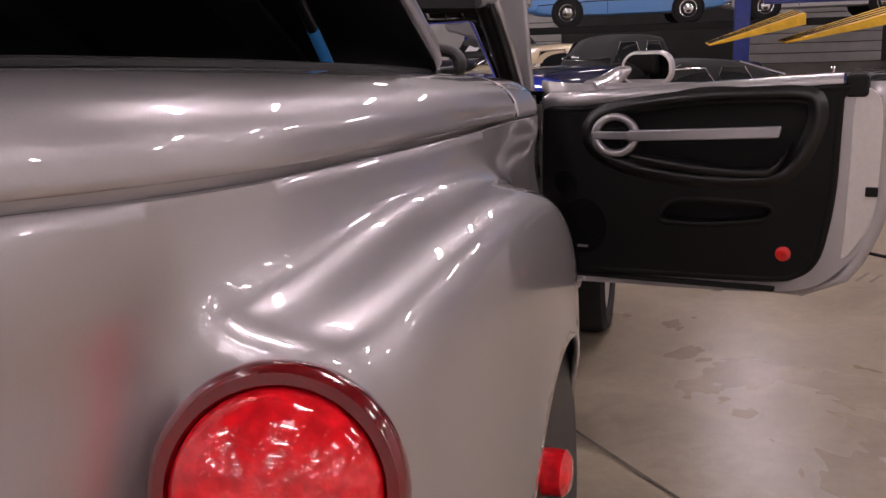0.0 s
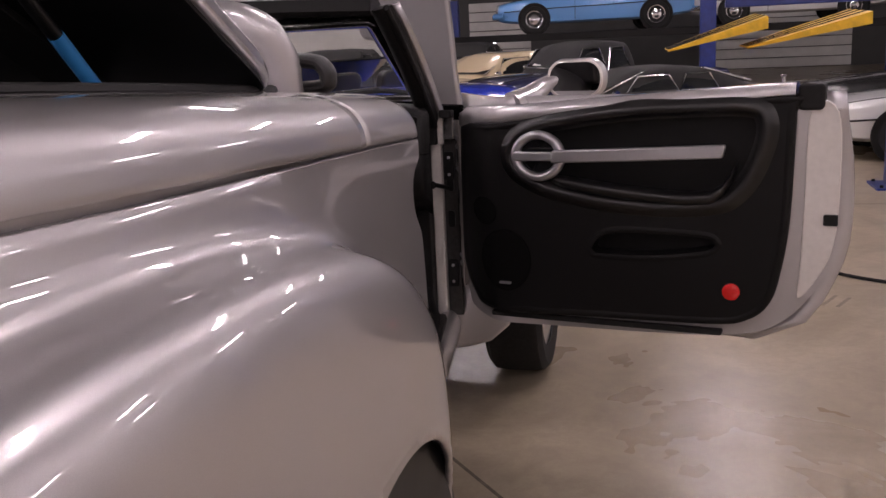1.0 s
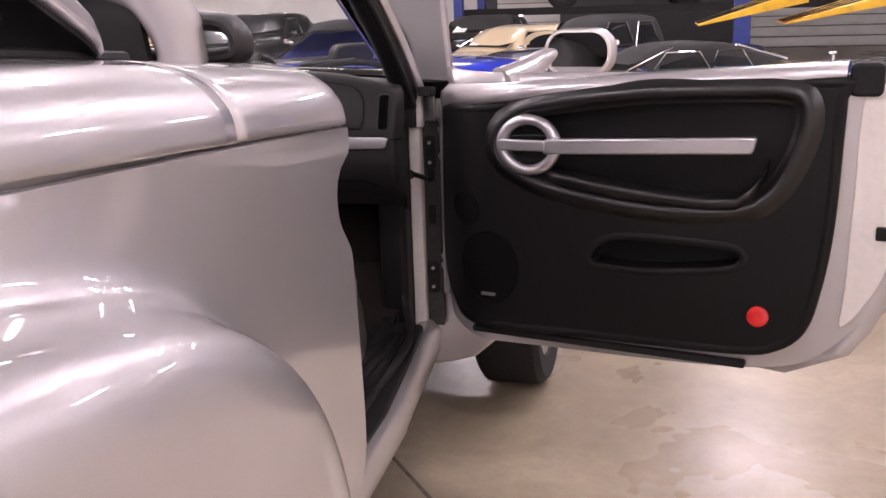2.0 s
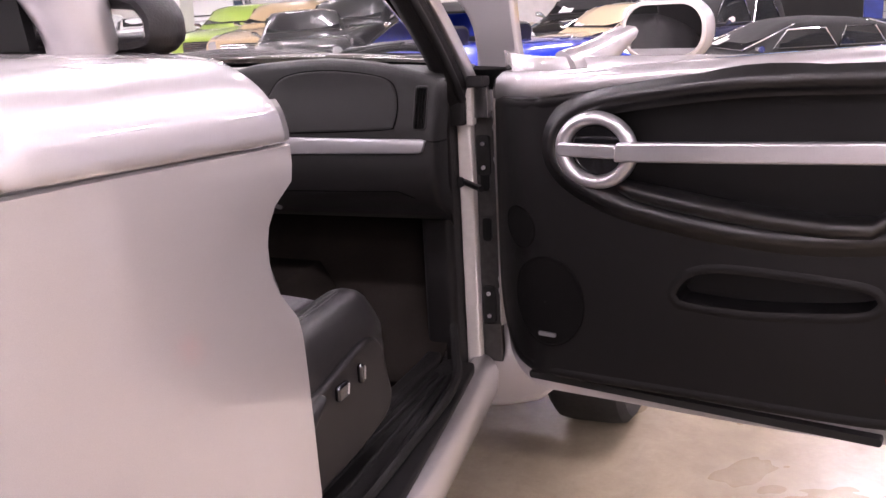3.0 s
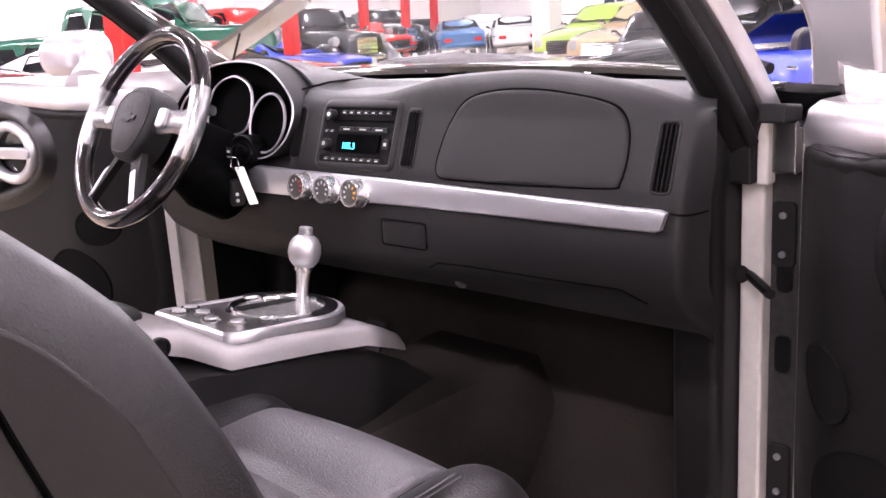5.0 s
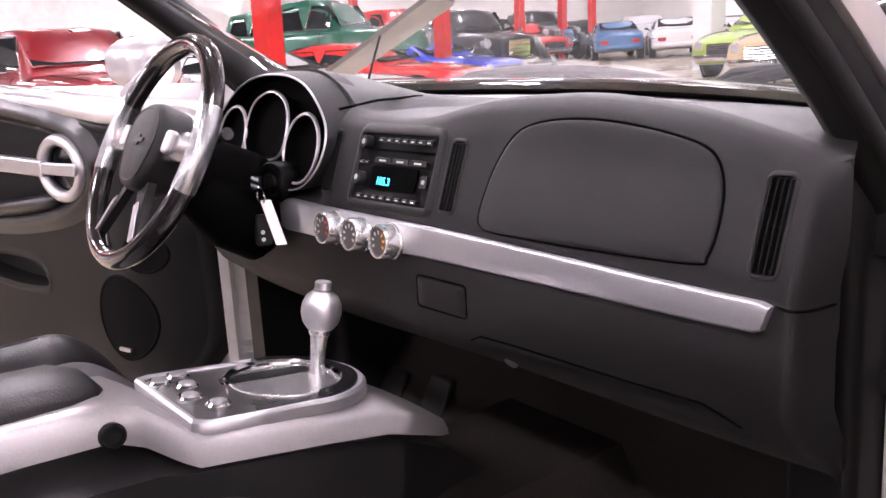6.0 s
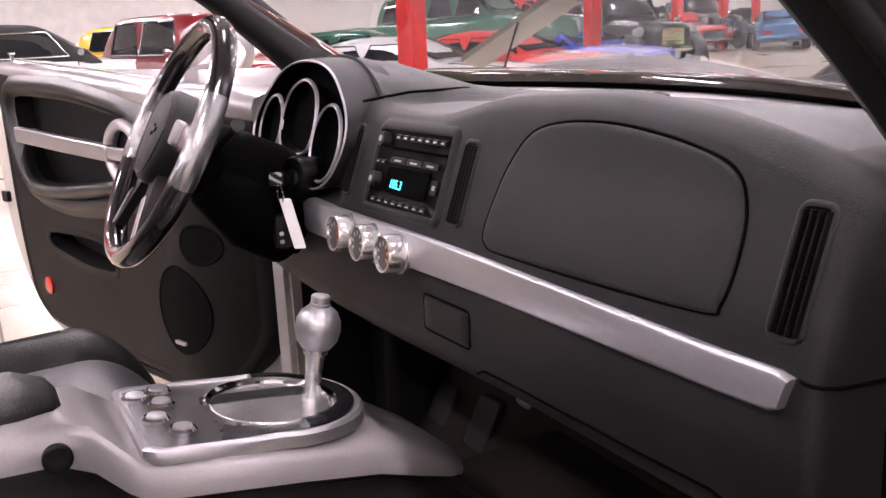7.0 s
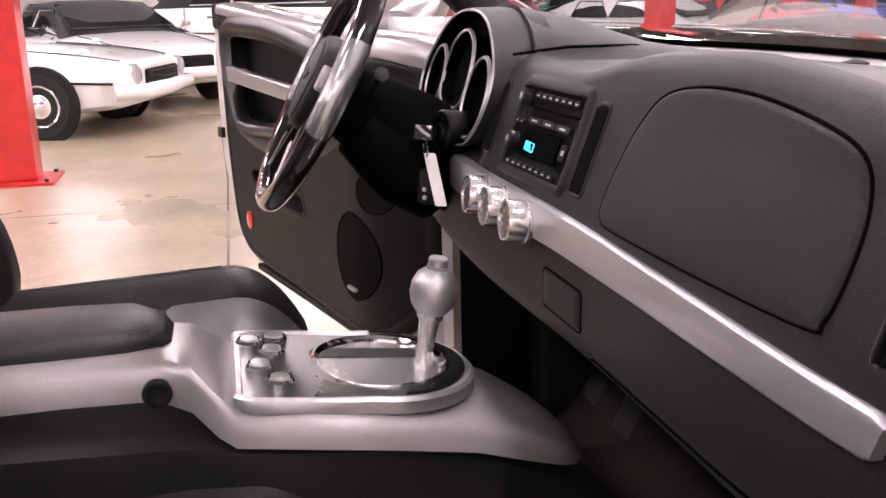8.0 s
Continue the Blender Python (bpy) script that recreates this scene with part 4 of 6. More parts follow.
# radio
bezel(rounded(-0.075, 1.096, 0.098, 1.192, 0.006), 0.012, 0.005, "soft black lip round the radio")
radio = mesh("radio", *dish(rounded(-0.0755, 1.0955, 0.0985, 1.1925, 0.005), [(0.0, 0.003), (0.0, -0.0012), (0.004, -0.0015), (0.006, -0.0005), (0.05, -0.0004)], dash_fn), VENTGLOSS, truck, "black car radio with a cyan digital display")
for u, v in ((-0.058, 1.176), (-0.058, 1.126)):
    m = facing(dash_fn(u, 0.0, v), (0, -1, 0.35))
    kn = mesh("radio_knob", *lathe([(0.0105, 0.0), (0.0100, 0.010), (0.0090, 0.012), (0.002, 0.012)], 24, m), BLACK, radio)
    mesh("knob_mark", *lathe([(0.0040, 0.0122), (0.0040, 0.0127), (0.001, 0.0128)], 16, m), MARKGREY, kn)
mesh("display", *prism(rounded(-0.035, 1.115, 0.066, 1.146, 0.003), -0.004, 0.0, dash_fn), VENTBLACK, radio, "dark display")
mesh("slot", *prism(rounded(-0.040, 1.1665, 0.090, 1.1695, 0.001, 2), -0.0022, 0.0, dash_fn), VENTBLACK, radio)
for u0, n, v, w, hgt in ((-0.036, 7, 1.182, 0.0145, 0.006), (-0.034, 3, 1.154, 0.036, 0.007), (-0.062, 8, 1.103, 0.0145, 0.005), (0.074, 1, 1.131, 0.014, 0.016), (-0.070, 2, 1.150, 0.010, 0.004)):
    for k in range(n):
        u = u0 + k * (w + 0.003)
        b = mesh("radio_button", *prism(rounded(u, v - hgt / 2, u + w, v + hgt / 2, 0.0015, 2), -0.0040, 0.0, dash_fn), BLACK, radio)
        mesh("button_mark", *prism(rounded(u + w * 0.28, v - hgt * 0.16, u + w * 0.72, v + hgt * 0.16, 0.0004, 2), -0.0043, -0.0035, dash_fn), MARKGREY, radio)
cu = bpy.data.curves.new("digits", "FONT")
cu.body, cu.size, cu.extrude = "105.3", 0.016, 0.0002
dig = new("digits", cu)
dig.matrix_world = Matrix.Translation(dash_fn(-0.020, -0.0052, 1.1215)) @ Euler((radians(70), 0, 0)).to_matrix().to_4x4()
dig.data.materials.append(CYAN)
dig.parent = radio
dig["label"] = "glowing cyan digits"

# coin drawer, glove box, lower groove
mesh("coin_drawer", *dish(rounded(0.080, 0.962, 0.180, 1.004, 0.006), [(0.0, 0.003), (0.0, -0.0045), (0.002, -0.0060), (0.02, -0.0062)], dash_fn), DASH, dash, "small black coin drawer")
mesh("drawer_groove", *tube([dash_fn(u, -0.0042, v) for u, v in rounded(0.0785, 0.9605, 0.1815, 1.0055, 0.006)], 0.0012, 6, closed=True), VENTBLACK, dash)
mesh("glove_groove", *tube([dash_fn(u, w, v) for u, w, v in ((0.17, 0.010, 0.926), (0.20, 0.001, 0.940), (0.27, -0.002, 0.944), (0.45, -0.002, 0.946), (0.55, -0.001, 0.948), (0.59, 0.008, 0.93))], 0.0013, 6), VENTBLACK, dash, "groove round the glove box lid")
mesh("glove_lock", *lathe([(0.010, 0), (0.010, 0.008), (0.006, 0.010), (0.002, 0.008)], 16, facing((0.20, 2.793, 0.895), (0, -0.7, -0.7))), TRIM, dash)
mesh("end_groove", *tube([dash_fn(0.630 + 0.0045 * k, -0.0006, 1.064 - 0.001 * k) for k in range(6)], 0.0016, 6), VENTBLACK, dash)
mesh("pod_groove", *tube([Vector((-0.150, 2.762, 1.222)), Vector((-0.165, 2.84, 1.228)), Vector((-0.20, 2.95, 1.225)), Vector((-0.26, 3.05, 1.21))], 0.0022, 6), VENTBLACK, dash)
mesh("dash_top_panel", *loft([[Vector((x, yy, min(1.2035, curve1(CREST, x)) + (0.002 if 0 < k < 3 else -0.006))) for k, yy in enumerate((curve1(FACE, x) + 0.36, curve1(FACE, x) + 0.37, 3.255 - 0.25 * ((x - CX) / 0.70) ** 2, 3.265 - 0.25 * ((x - CX) / 0.70) ** 2))] for x in [-0.62 + 1.24 * k / 40 for k in range(41)]]), GREYPLASTIC, dash, "light grey panel along the windscreen base")
mesh("defroster", *prism(rounded(-0.45, 3.06, 0.40, 3.09, 0.01), 1.200, 1.2035, lambda u, w, v: (u, v, w)), BLACK, dash)
mesh("sun_sensor", *lathe([(0.018, 0), (0.016, 0.008), (0.004, 0.012)], 20, facing((0.005, 3.15, 1.200), (0, 0, 1))), BLACK, dash)


# instrument pod
def pod_fn(u, w, v):
    return Vector((u, 2.715 + 0.30 * (v - 1.10) + w, v))


podline = smooth2([(-0.555, 1.176), (-0.525, 1.215), (-0.478, 1.248), (-0.42, 1.266), (-0.35, 1.271), (-0.28, 1.266), (-0.222, 1.248), (-0.165, 1.21), (-0.147, 1.176), (-0.160, 1.135), (-0.20, 1.105), (-0.26, 1.098), (-0.35, 1.112), (-0.44, 1.098), (-0.50, 1.105), (-0.542, 1.135)], 4)
podo = mesh("instrument_pod", *dish(podline, [(-0.0058, -0.008), (-0.0052, -0.0105), (-0.0040, -0.0115), (-0.0028, -0.0112), (-0.0020, -0.0095), (-0.0016, -0.007)], pod_fn, close=False), TRIM, truck, "satin rimmed instrument pod")
mesh("pod_hood", *dish(podline, [(-0.004, 0.075), (-0.007, 0.03), (-0.0070, 0.0), (-0.0058, -0.009)], pod_fn, close=False), DASH, podo, "black vinyl pod hood")
mesh("pod_back", *dish(podline, [(-0.0016, -0.008), (0.002, 0.002), (0.008, 0.020), (0.03, 0.021)], pod_fn), VENTBLACK, podo)
gauges = [smooth2([(-0.414, 1.142), (-0.357, 1.134), (-0.300, 1.142), (-0.281, 1.177), (-0.298, 1.226), (-0.357, 1.246), (-0.416, 1.226), (-0.433, 1.177)], 5), oval(-0.226, 1.160, 0.054, 0.054, 40), oval(-0.484, 1.168, 0.053, 0.050, 40)]
for g in gauges:
    go = mesh("gauge", *dish(g, [(-0.0025, -0.002), (-0.0022, -0.0045), (-0.001, -0.0065), (0.0008, -0.0068), (0.0022, -0.004)], pod_fn, close=False), TRIM, podo, "dark gauge in a bright ring")
    mesh("gauge_face", *dish(g, [(0.0022, -0.004), (0.0032, 0.004), (0.005, 0.012), (0.03, 0.0125)], pod_fn), VENTBLACK, go)

# steering wheel
SW = Matrix.Translation((-0.345, 2.530, 1.174)) @ Matrix.Rotation(radians(61.5), 4, "X")


def sw(u, v, w):
    return SW @ Vector((u, v, w))


RIM = 0.180
wheel_o = mesh("steering_wheel", *loft([[sw((RIM + 0.0172 * math.cos(b)) * math.cos(a), (RIM + 0.0172 * math.cos(b)) * math.sin(a), 0.0175 * math.sin(b)) for b in [2 * math.pi * j / 12 for j in range(12)]] for a in [2 * math.pi * k / 72 for k in range(72)]], around=True, ends=True), WOODRIM, truck, "dark lacquered steering wheel with satin side spokes")
for s in (1, -1):
    arc = [math.radians(x) for x in range(-16, 25, 4)]
    mesh("rim_sleeve", *loft([[sw(s * (RIM + 0.0182 * math.cos(b)) * math.cos(a), (RIM + 0.0182 * math.cos(b)) * math.sin(a), 0.0188 * math.sin(b)) for b in [2 * math.pi * j / 12 for j in range(12)]] for a in arc], around=True, caps=True), WHEELMETAL, wheel_o, "satin metal rim sleeve")
    sp = [[sw(s * u, v + dv, w + dw) for dv, dw in ((-h, -0.006), (-h, 0.004), (-h * 0.6, 0.010), (h * 0.6, 0.010), (h, 0.004), (h, -0.006))] for u, v, w, h in ((0.060, 0.010, -0.004, 0.026), (0.10, 0.012, 0.0, 0.022), (0.14, 0.012, 0.002, 0.022), (0.172, 0.012, 0.0, 0.028))]
    mesh("side_spoke", *loft(sp, around=True, caps=True), WHEELMETAL, wheel_o, "satin metal spoke")
    mesh("spoke_switch", *prism(rounded(-0.013, -0.018, 0.013, 0.018, 0.008), 0.006, 0.018, lambda u, w, v: sw(s * (0.092 + u), 0.014 + v, w)), GREYPLASTIC, wheel_o, "grey thumb switch", bevel=0.003)
    lo = [[sw(s * u + du, v + dv, w + dw) for du, dv, dw in ((-h * 0.8, -h * 0.5, -0.006), (-h * 0.7, -h * 0.4, 0.008), (h * 0.7, h * 0.4, 0.008), (h * 0.8, h * 0.5, -0.006))] for u, v, w, h in ((0.030, -0.055, -0.004, 0.020), (0.055, -0.105, -0.002, 0.014), (0.085, -0.160, 0.0, 0.013))]
    mesh("lower_spoke", *loft(lo, around=True, caps=True), DASH, wheel_o, "black lower spoke")
    li = [[sw(s * u + du, v + dv, w) for du, dv, w in ((-0.006, -0.004, 0.009), (0.006, 0.004, 0.009), (0.006, 0.004, 0.011), (-0.006, -0.004, 0.011))] for u, v in ((0.048, -0.088), (0.076, -0.143))]
    mesh("spoke_inlay", *loft(li, around=True, caps=True), TRIM, wheel_o)
hub = smooth2([(-0.062, 0.045), (-0.035, 0.068), (0.0, 0.074), (0.035, 0.068), (0.062, 0.045), (0.068, 0.01), (0.058, -0.03), (0.035, -0.062), (0.0, -0.070), (-0.035, -0.062), (-0.058, -0.03), (-0.068, 0.01)], 4)
mesh("hub_pad", *dish(hub, [(0.0, -0.03), (0.0, 0.010), (0.004, 0.018), (0.012, 0.023), (0.05, 0.025)], lambda u, w, v: sw(u, v, w)), DASH, wheel_o, "black padded hub")
emblem = [(-0.024, -0.004), (-0.020, 0.004), (-0.007, 0.004), (-0.005, 0.009), (0.007, 0.009), (0.008, 0.004), (0.024, 0.004), (0.020, -0.004), (0.007, -0.004), (0.005, -0.009), (-0.007, -0.009), (-0.008, -0.004)]
mesh("emblem", *prism(emblem, 0.0235, 0.0275, lambda u, w, v: sw(u, v + 0.008, w)), BLACK, wheel_o, "plain dark emblem", bevel=0.0008)
mesh("hub_groove", *tube([sw(u, v, 0.0225) for u, v in shrink(hub, 0.012)], 0.0016, 6, closed=True), BLACK, wheel_o)
col = mesh("steering_column", *tube([sw(0, 0, -0.02), sw(0, -0.005, -0.08), sw(0, -0.01, -0.16), sw(0, -0.02, -0.26)], [0.05, 0.062, 0.072, 0.07], 24), VENTBLACK, truck, "black steering column shroud")
mesh("column_shroud", *tube([sw(0.03, -0.03, -0.07), sw(0.03, -0.05, -0.15), sw(0.02, -0.06, -0.22)], [0.042, 0.060, 0.052], 20), VENTBLACK, col)
for s, d in ((-1, 0.15), (1, 0.12)):
    mesh("column_stalk", *tube([sw(s * 0.05, 0.02, -0.06), sw(s * d, 0.05, -0.05), sw(s * (d + 0.02), 0.055, -0.048)], [0.006, 0.006, 0.010], 10), BLACK, col, "black column stalk")
m = facing((-0.262, 2.690, 1.108), (0.25, -1, 0.15))
ign = mesh("ignition_lock", *lathe([(0.034, -0.04), (0.034, 0.0), (0.031, 0.004), (0.024, 0.004), (0.021, 0.001), (0.014, 0.002), (0.012, 0.006), (0.002, 0.006)], 28, m), VENTGLOSS, truck, "black ignition lock")
mesh("key", *prism(rounded(-0.010, -0.004, 0.010, 0.030, 0.004), -0.0015, 0.0015, lambda u, w, v: m @ Vector((w, u, v + 0.014))), CHROME, ign)
ringp = [Vector((-0.252 + 0.013 * math.cos(a), 2.664, 1.090 + 0.013 * math.sin(a))) for a in [2 * math.pi * k / 24 for k in range(24)]]
keys = mesh("key_ring", *tube(ringp, 0.0013, 6, closed=True, up=(0, 1, 0)), CHROME, ign, "key ring with a white paper tag")
mesh("key_tag", *prism(rounded(-0.0085, 0.0, 0.0085, 0.072, 0.002, 3), -0.0008, 0.0008, lambda u, w, v: Vector((-0.245 + u * 0.4 + v * 0.30 + w, 2.668 + u * 0.9 + v * 0.14, 1.084 - v))), WHITEPLASTIC, keys, "white key tag")
mesh("key_fob", *prism(rounded(-0.013, 0.0, 0.013, 0.052, 0.008), -0.006, 0.006, lambda u, w, v: Vector((-0.256 + u * 0.4 + w, 2.664 + u * 0.9, 1.060 - v))), BLACK, keys, "black remote fob", bevel=0.003)
for v in (0.028, 0.040):
    mesh("fob_button", *lathe([(0.0035, 0), (0.003, 0.002), (0.001, 0.002)], 10, facing((-0.249, 2.660, 1.060 - v), (1, -0.4, 0))), MARKGREY, keys)

# ---- centre console ----


def deck(y):
    return 0.886 - 0.11 * (y - 2.38)


base_rows = []
for y, half, top in ((1.74, 0.125, 0.86), (2.10, 0.125, 0.86), (2.33, 0.125, 0.85), (2.38, 0.13, 0.84), (2.55, 0.13, 0.82), (2.66, 0.118, 0.79), (2.76, 0.09, 0.735), (2.90, 0.07, 0.62)):
    base_rows.append([Vector((-0.01 + a * half, y, z)) for a, z in ((-1, 0.50), (-1, top - 0.03), (-0.96, top), (0.96, top), (1, top - 0.03), (1, 0.50))])
console = mesh("centre_console", *loft(base_rows, caps=True, around=True), DASH, truck, "black centre console with silver-grey top and chrome shifter", angle=30)
rows = []
for y, x0, x1, zt, th in ((1.74, -0.10, 0.042, 0.926, 0.05), (2.20, -0.10, 0.042, 0.926, 0.045), (2.30, -0.102, 0.046, 0.925, 0.045), (2.335, -0.105, 0.06, 0.918, 0.05), (2.362, -0.112, 0.098, 0.898, 0.045), (2.38, -0.115, 0.110, 0.884, 0.04), (2.46, -0.118, 0.122, 0.874, 0.036), (2.55, -0.118, 0.124, 0.860, 0.034), (2.64, -0.112, 0.118, 0.842, 0.034), (2.70, -0.10, 0.104, 0.817, 0.034), (2.75, -0.082, 0.084, 0.788, 0.028), (2.775, -0.062, 0.066, 0.769, 0.020), (2.79, -0.038, 0.042, 0.757, 0.012), (2.795, -0.014, 0.018, 0.752, 0.006)):
    rows.append([Vector((x, y, z)) for x, z in ((x0, zt - th), (x0 + 0.002, zt - 0.012), (x0 + 0.012, zt), ((x0 + x1) / 2, zt + 0.002), (x1 - 0.012, zt), (x1 - 0.002, zt - 0.010), (x1, zt - th))])
shell = mesh("console_shell", *loft(rows, caps=True, around=True), GREYPLASTIC, console, "silver-grey console top shell", angle=45)
m = facing((0.0535, 2.300, 0.892), (1, 0, 0.05))
mesh("power_socket", *lathe([(0.016, -0.004), (0.016, 0.003), (0.013, 0.004), (0.012, -0.002), (0.002, -0.003)], 24, m), BLACK, console, "round black power socket")
plate = [(-0.098, 2.385), (0.092, 2.385), (0.104, 2.40), (0.106, 2.48)] + [(0.0 + 0.106 * math.cos(radians(a)), 2.55 + 0.106 * math.sin(radians(a))) for a in range(-10, 191, 10)] + [(-0.106, 2.48), (-0.106, 2.40)]
plate_fn = lambda u, w, v: Vector((u, v, deck(v) + w))
mesh("shifter_bezel", *dish(plate, [(-0.006, -0.004), (-0.006, 0.010), (-0.002, 0.014), (0.004, 0.013), (0.006, 0.009)], plate_fn, close=False), TRIM, console, "satin bezel")
mesh("shifter_plate", *prism(shrink(plate, 0.004), -0.002, 0.010, plate_fn), PLATE, console, "dark brushed shifter plate")
mesh("shifter_ring", *loft([[plate_fn(r * math.cos(radians(a)), w, 2.55 + r * math.sin(radians(a))) for r, w in ((0.103, 0.008), (0.101, 0.016), (0.092, 0.020), (0.080, 0.018), (0.076, 0.008))] for a in range(8, 181, 4)], around=True, caps=True), GLOSSBLACK, console, "glossy black shifter surround")
mesh("gate_rim", *loft([[plate_fn(r * math.cos(radians(a)), w, 2.55 + r * math.sin(radians(a))) for r, w in ((0.081, 0.009), (0.0805, 0.0165), (0.077, 0.019), (0.071, 0.016), (0.069, 0.009))] for a in range(70, 271, 5)], around=True, caps=True), CHROME, console, "bright inner ring")
mesh("shifter_gate", *prism(oval(0.0, 2.550, 0.0735, 0.0735, 48), 0.008, 0.0125, plate_fn), SATIN, console, "brushed gate plate", bevel=0.002)
mesh("gate_slot", *prism(rounded(-0.045, 2.47, -0.015, 2.605, 0.014), 0.0105, 0.0135, plate_fn), BLACK, console)
for u, v in ((-0.075, 2.43), (-0.060, 2.40), (-0.030, 2.425), (0.018, 2.41), (0.060, 2.43)):
    m = facing(plate_fn(u, 0.010, v), (0, 0.1, 1))
    b = mesh("console_button", *lathe([(0.0165, 0.0), (0.0165, 0.006), (0.0140, 0.009), (0.012, 0.008), (0.002, 0.009)], 24, m), CHROME, console, "round chrome switch")
    mesh("button_cap", *lathe([(0.0110, 0.0082), (0.0105, 0.0105), (0.002, 0.011)], 20, m), TRIM, b)
S0, S1 = Vector((-0.004, 2.602, 0.868)), Vector((0.0, 2.622, 0.985))
sh = mesh("shifter", *tube([S0.lerp(S1, t) for t in (-0.02, 0.15, 0.3, 0.5, 0.52, 0.62, 0.66, 0.70)], [0.0130, 0.0105, 0.0105, 0.0125, 0.0155, 0.0165, 0.0150, 0.0130], 20), SATIN, console, "satin chrome shifter")
d = (S1 - S0).normalized()
mk = facing(S0 + d * 0.066, d)
mesh("shifter_knob", *lathe([(0.012, 0.0), (0.0185, 0.004), (0.0252, 0.013), (0.0285, 0.026), (0.0275, 0.039), (0.0225, 0.050), (0.0150, 0.056), (0.0128, 0.057), (0.0128, 0.060), (0.0118, 0.061), (0.0118, 0.069), (0.0100, 0.071), (0.002, 0.071)], 32, mk), TRIM, sh, "round satin shifter knob")
arm = mesh("console_armrest", *loft([[Vector((-0.045 + a * w, y, 0.925 + b * h)) for a, b in ((-1, 0), (-1.02, 0.5), (-0.8, 0.95), (0, 1.05), (0.8, 0.95), (1.02, 0.5), (1, 0))] for y, w, h in ((1.75, 0.058, 0.028), (1.95, 0.060, 0.030), (2.20, 0.060, 0.030), (2.27, 0.056, 0.028), (2.305, 0.044, 0.016), (2.315, 0.03, 0.004))], around=True, caps=True), LEATHER, console, "black leather console armrest", angle=60)

# ---- seats ----


def build_seat(xc, hw, xh, label, out, forward, back_y=0.0, lift=0.0):
    """hw: half width; xh: middle of the headrest; out: +1 where the door lies at larger x; forward, lift: its setting on the rails; back_y: tilt of the backrest."""
    def crown(y):
        return 0.768 + 0.018 * min(1, max(0, (y - 2.05) / 0.4)) - 0.085 * max(0.0, (y - 2.44) / 0.125) ** 2.4

    def lobe(au):
        """Height of the side roll over the middle."""
        k = min(1.0, max(0.0, (au - 0.57) / 0.43))
        return 0.040 * math.sin(math.pi * min(1.0, k * 1.15 + 0.0) * 0.80) - 0.050 * max(0.0, (k - 0.72) / 0.28) ** 2

    rows = []
    ny, nx = 40, 64
    for i in range(ny + 1):
        y = 2.0 + 0.565 * i / ny
        f = max(0.0, (y - 2.42) / 0.145)
        row = []
        for j in range(nx + 1):
            u = -1 + 2 * j / nx
            au = abs(u)
            z = crown(y) + lobe(au) * (1 - 0.55 * f ** 2)
            z -= 0.014 * math.exp(-((au - 0.565) / 0.020) ** 2) + 0.004 * math.exp(-((au - 0.80) / 0.010) ** 2)
            wide = au if au < 0.57 else 0.57 + (au - 0.57) * (1 - 0.28 * f ** 2)
            row.append(Vector((xc + math.copysign(wide, u) * hw, y, z)))
        foot = [(0.000, 0.045), (-0.006, 0.085), (-0.018, 0.13)]
        row = [Vector((row[0].x - a, y, row[0].z - b)) for a, b in reversed(foot)] + row + [Vector((row[-1].x + a, y, row[-1].z - b)) for a, b in foot]
        rows.append(row)
    rows.append([Vector((v.x, 2.572, v.z - 0.03)) for v in rows[-1]])
    rows.append([Vector((v.x * 0.985 + xc * 0.015, 2.570, v.z - 0.06)) for v in rows[-1]])
    rows.append([Vector((v.x, 2.555, 0.56)) for v in rows[-1]])
    cushion = mesh("seat", *loft(rows), LEATHER, truck, label, angle=70)
    ins = []
    for i in range(41):
        y = 2.06 + 0.50 * i / 40
        ins.append([Vector((xc + u * 0.545 * hw, y, crown(y) + 0.004 + 0.010 * math.cos(u * math.pi / 2) ** 0.7 - 0.011 * math.exp(-((y - 2.335) / 0.008) ** 2) - 0.005 * (abs(u) > 0.97))) for u in [k / 16 - 1 for k in range(33)]])
    mesh("seat_insert", *loft(ins), GREYLEATHER, cushion, "smooth grey leather insert", solid=0.01, angle=70)
    for s in (-1, 1):
        for du in (0.785, 0.815):
            mesh("stitching", *tube([Vector((xc + s * du * hw, y, crown(y) + lobe(du) + 0.0006)) for y in [2.03 + 0.40 * k / 14 for k in range(15)]], 0.0011, 5), GREYLEATHER, cushion)
    # outer valance with its switches
    X = xc + out * (hw + 0.004)
    val = mesh("seat_valance", *prism(smooth2([(1.90, 0.55), (1.90, 0.68), (1.96, 0.725), (2.02, 0.735), (2.12, 0.708), (2.22, 0.715), (2.33, 0.735), (2.41, 0.742), (2.455, 0.715), (2.475, 0.66), (2.47, 0.56), (2.2, 0.53)], 5), -out * 0.01, out * 0.010, lambda u, w, v: Vector((X + w, u, v))), SEATPLASTIC, cushion, "black plastic seat valance", bevel=0.008)
    for y, z, l, hgt in ((2.275, 0.688, 0.045, 0.030), (2.352, 0.692, 0.016, 0.040)):
        sw_ = mesh("seat_switch", *prism(rounded(y - l / 2, z - hgt / 2, y + l / 2, z + hgt / 2, 0.007), out * 0.008, out * 0.020, lambda u, w, v: Vector((X + w, u, v))), GLOSSBLACK, val, "glossy black seat switch", bevel=0.005)
        # slanted metal line stands in for the bright highlight on the glossy switch
        mesh("switch_edge", *tube([Vector((X + out * 0.020, y + l * 0.25, z - hgt * 0.3)), Vector((X + out * 0.021, y + l * 0.32, z + hgt * 0.35))], 0.002, 6), TRIM, sw_)
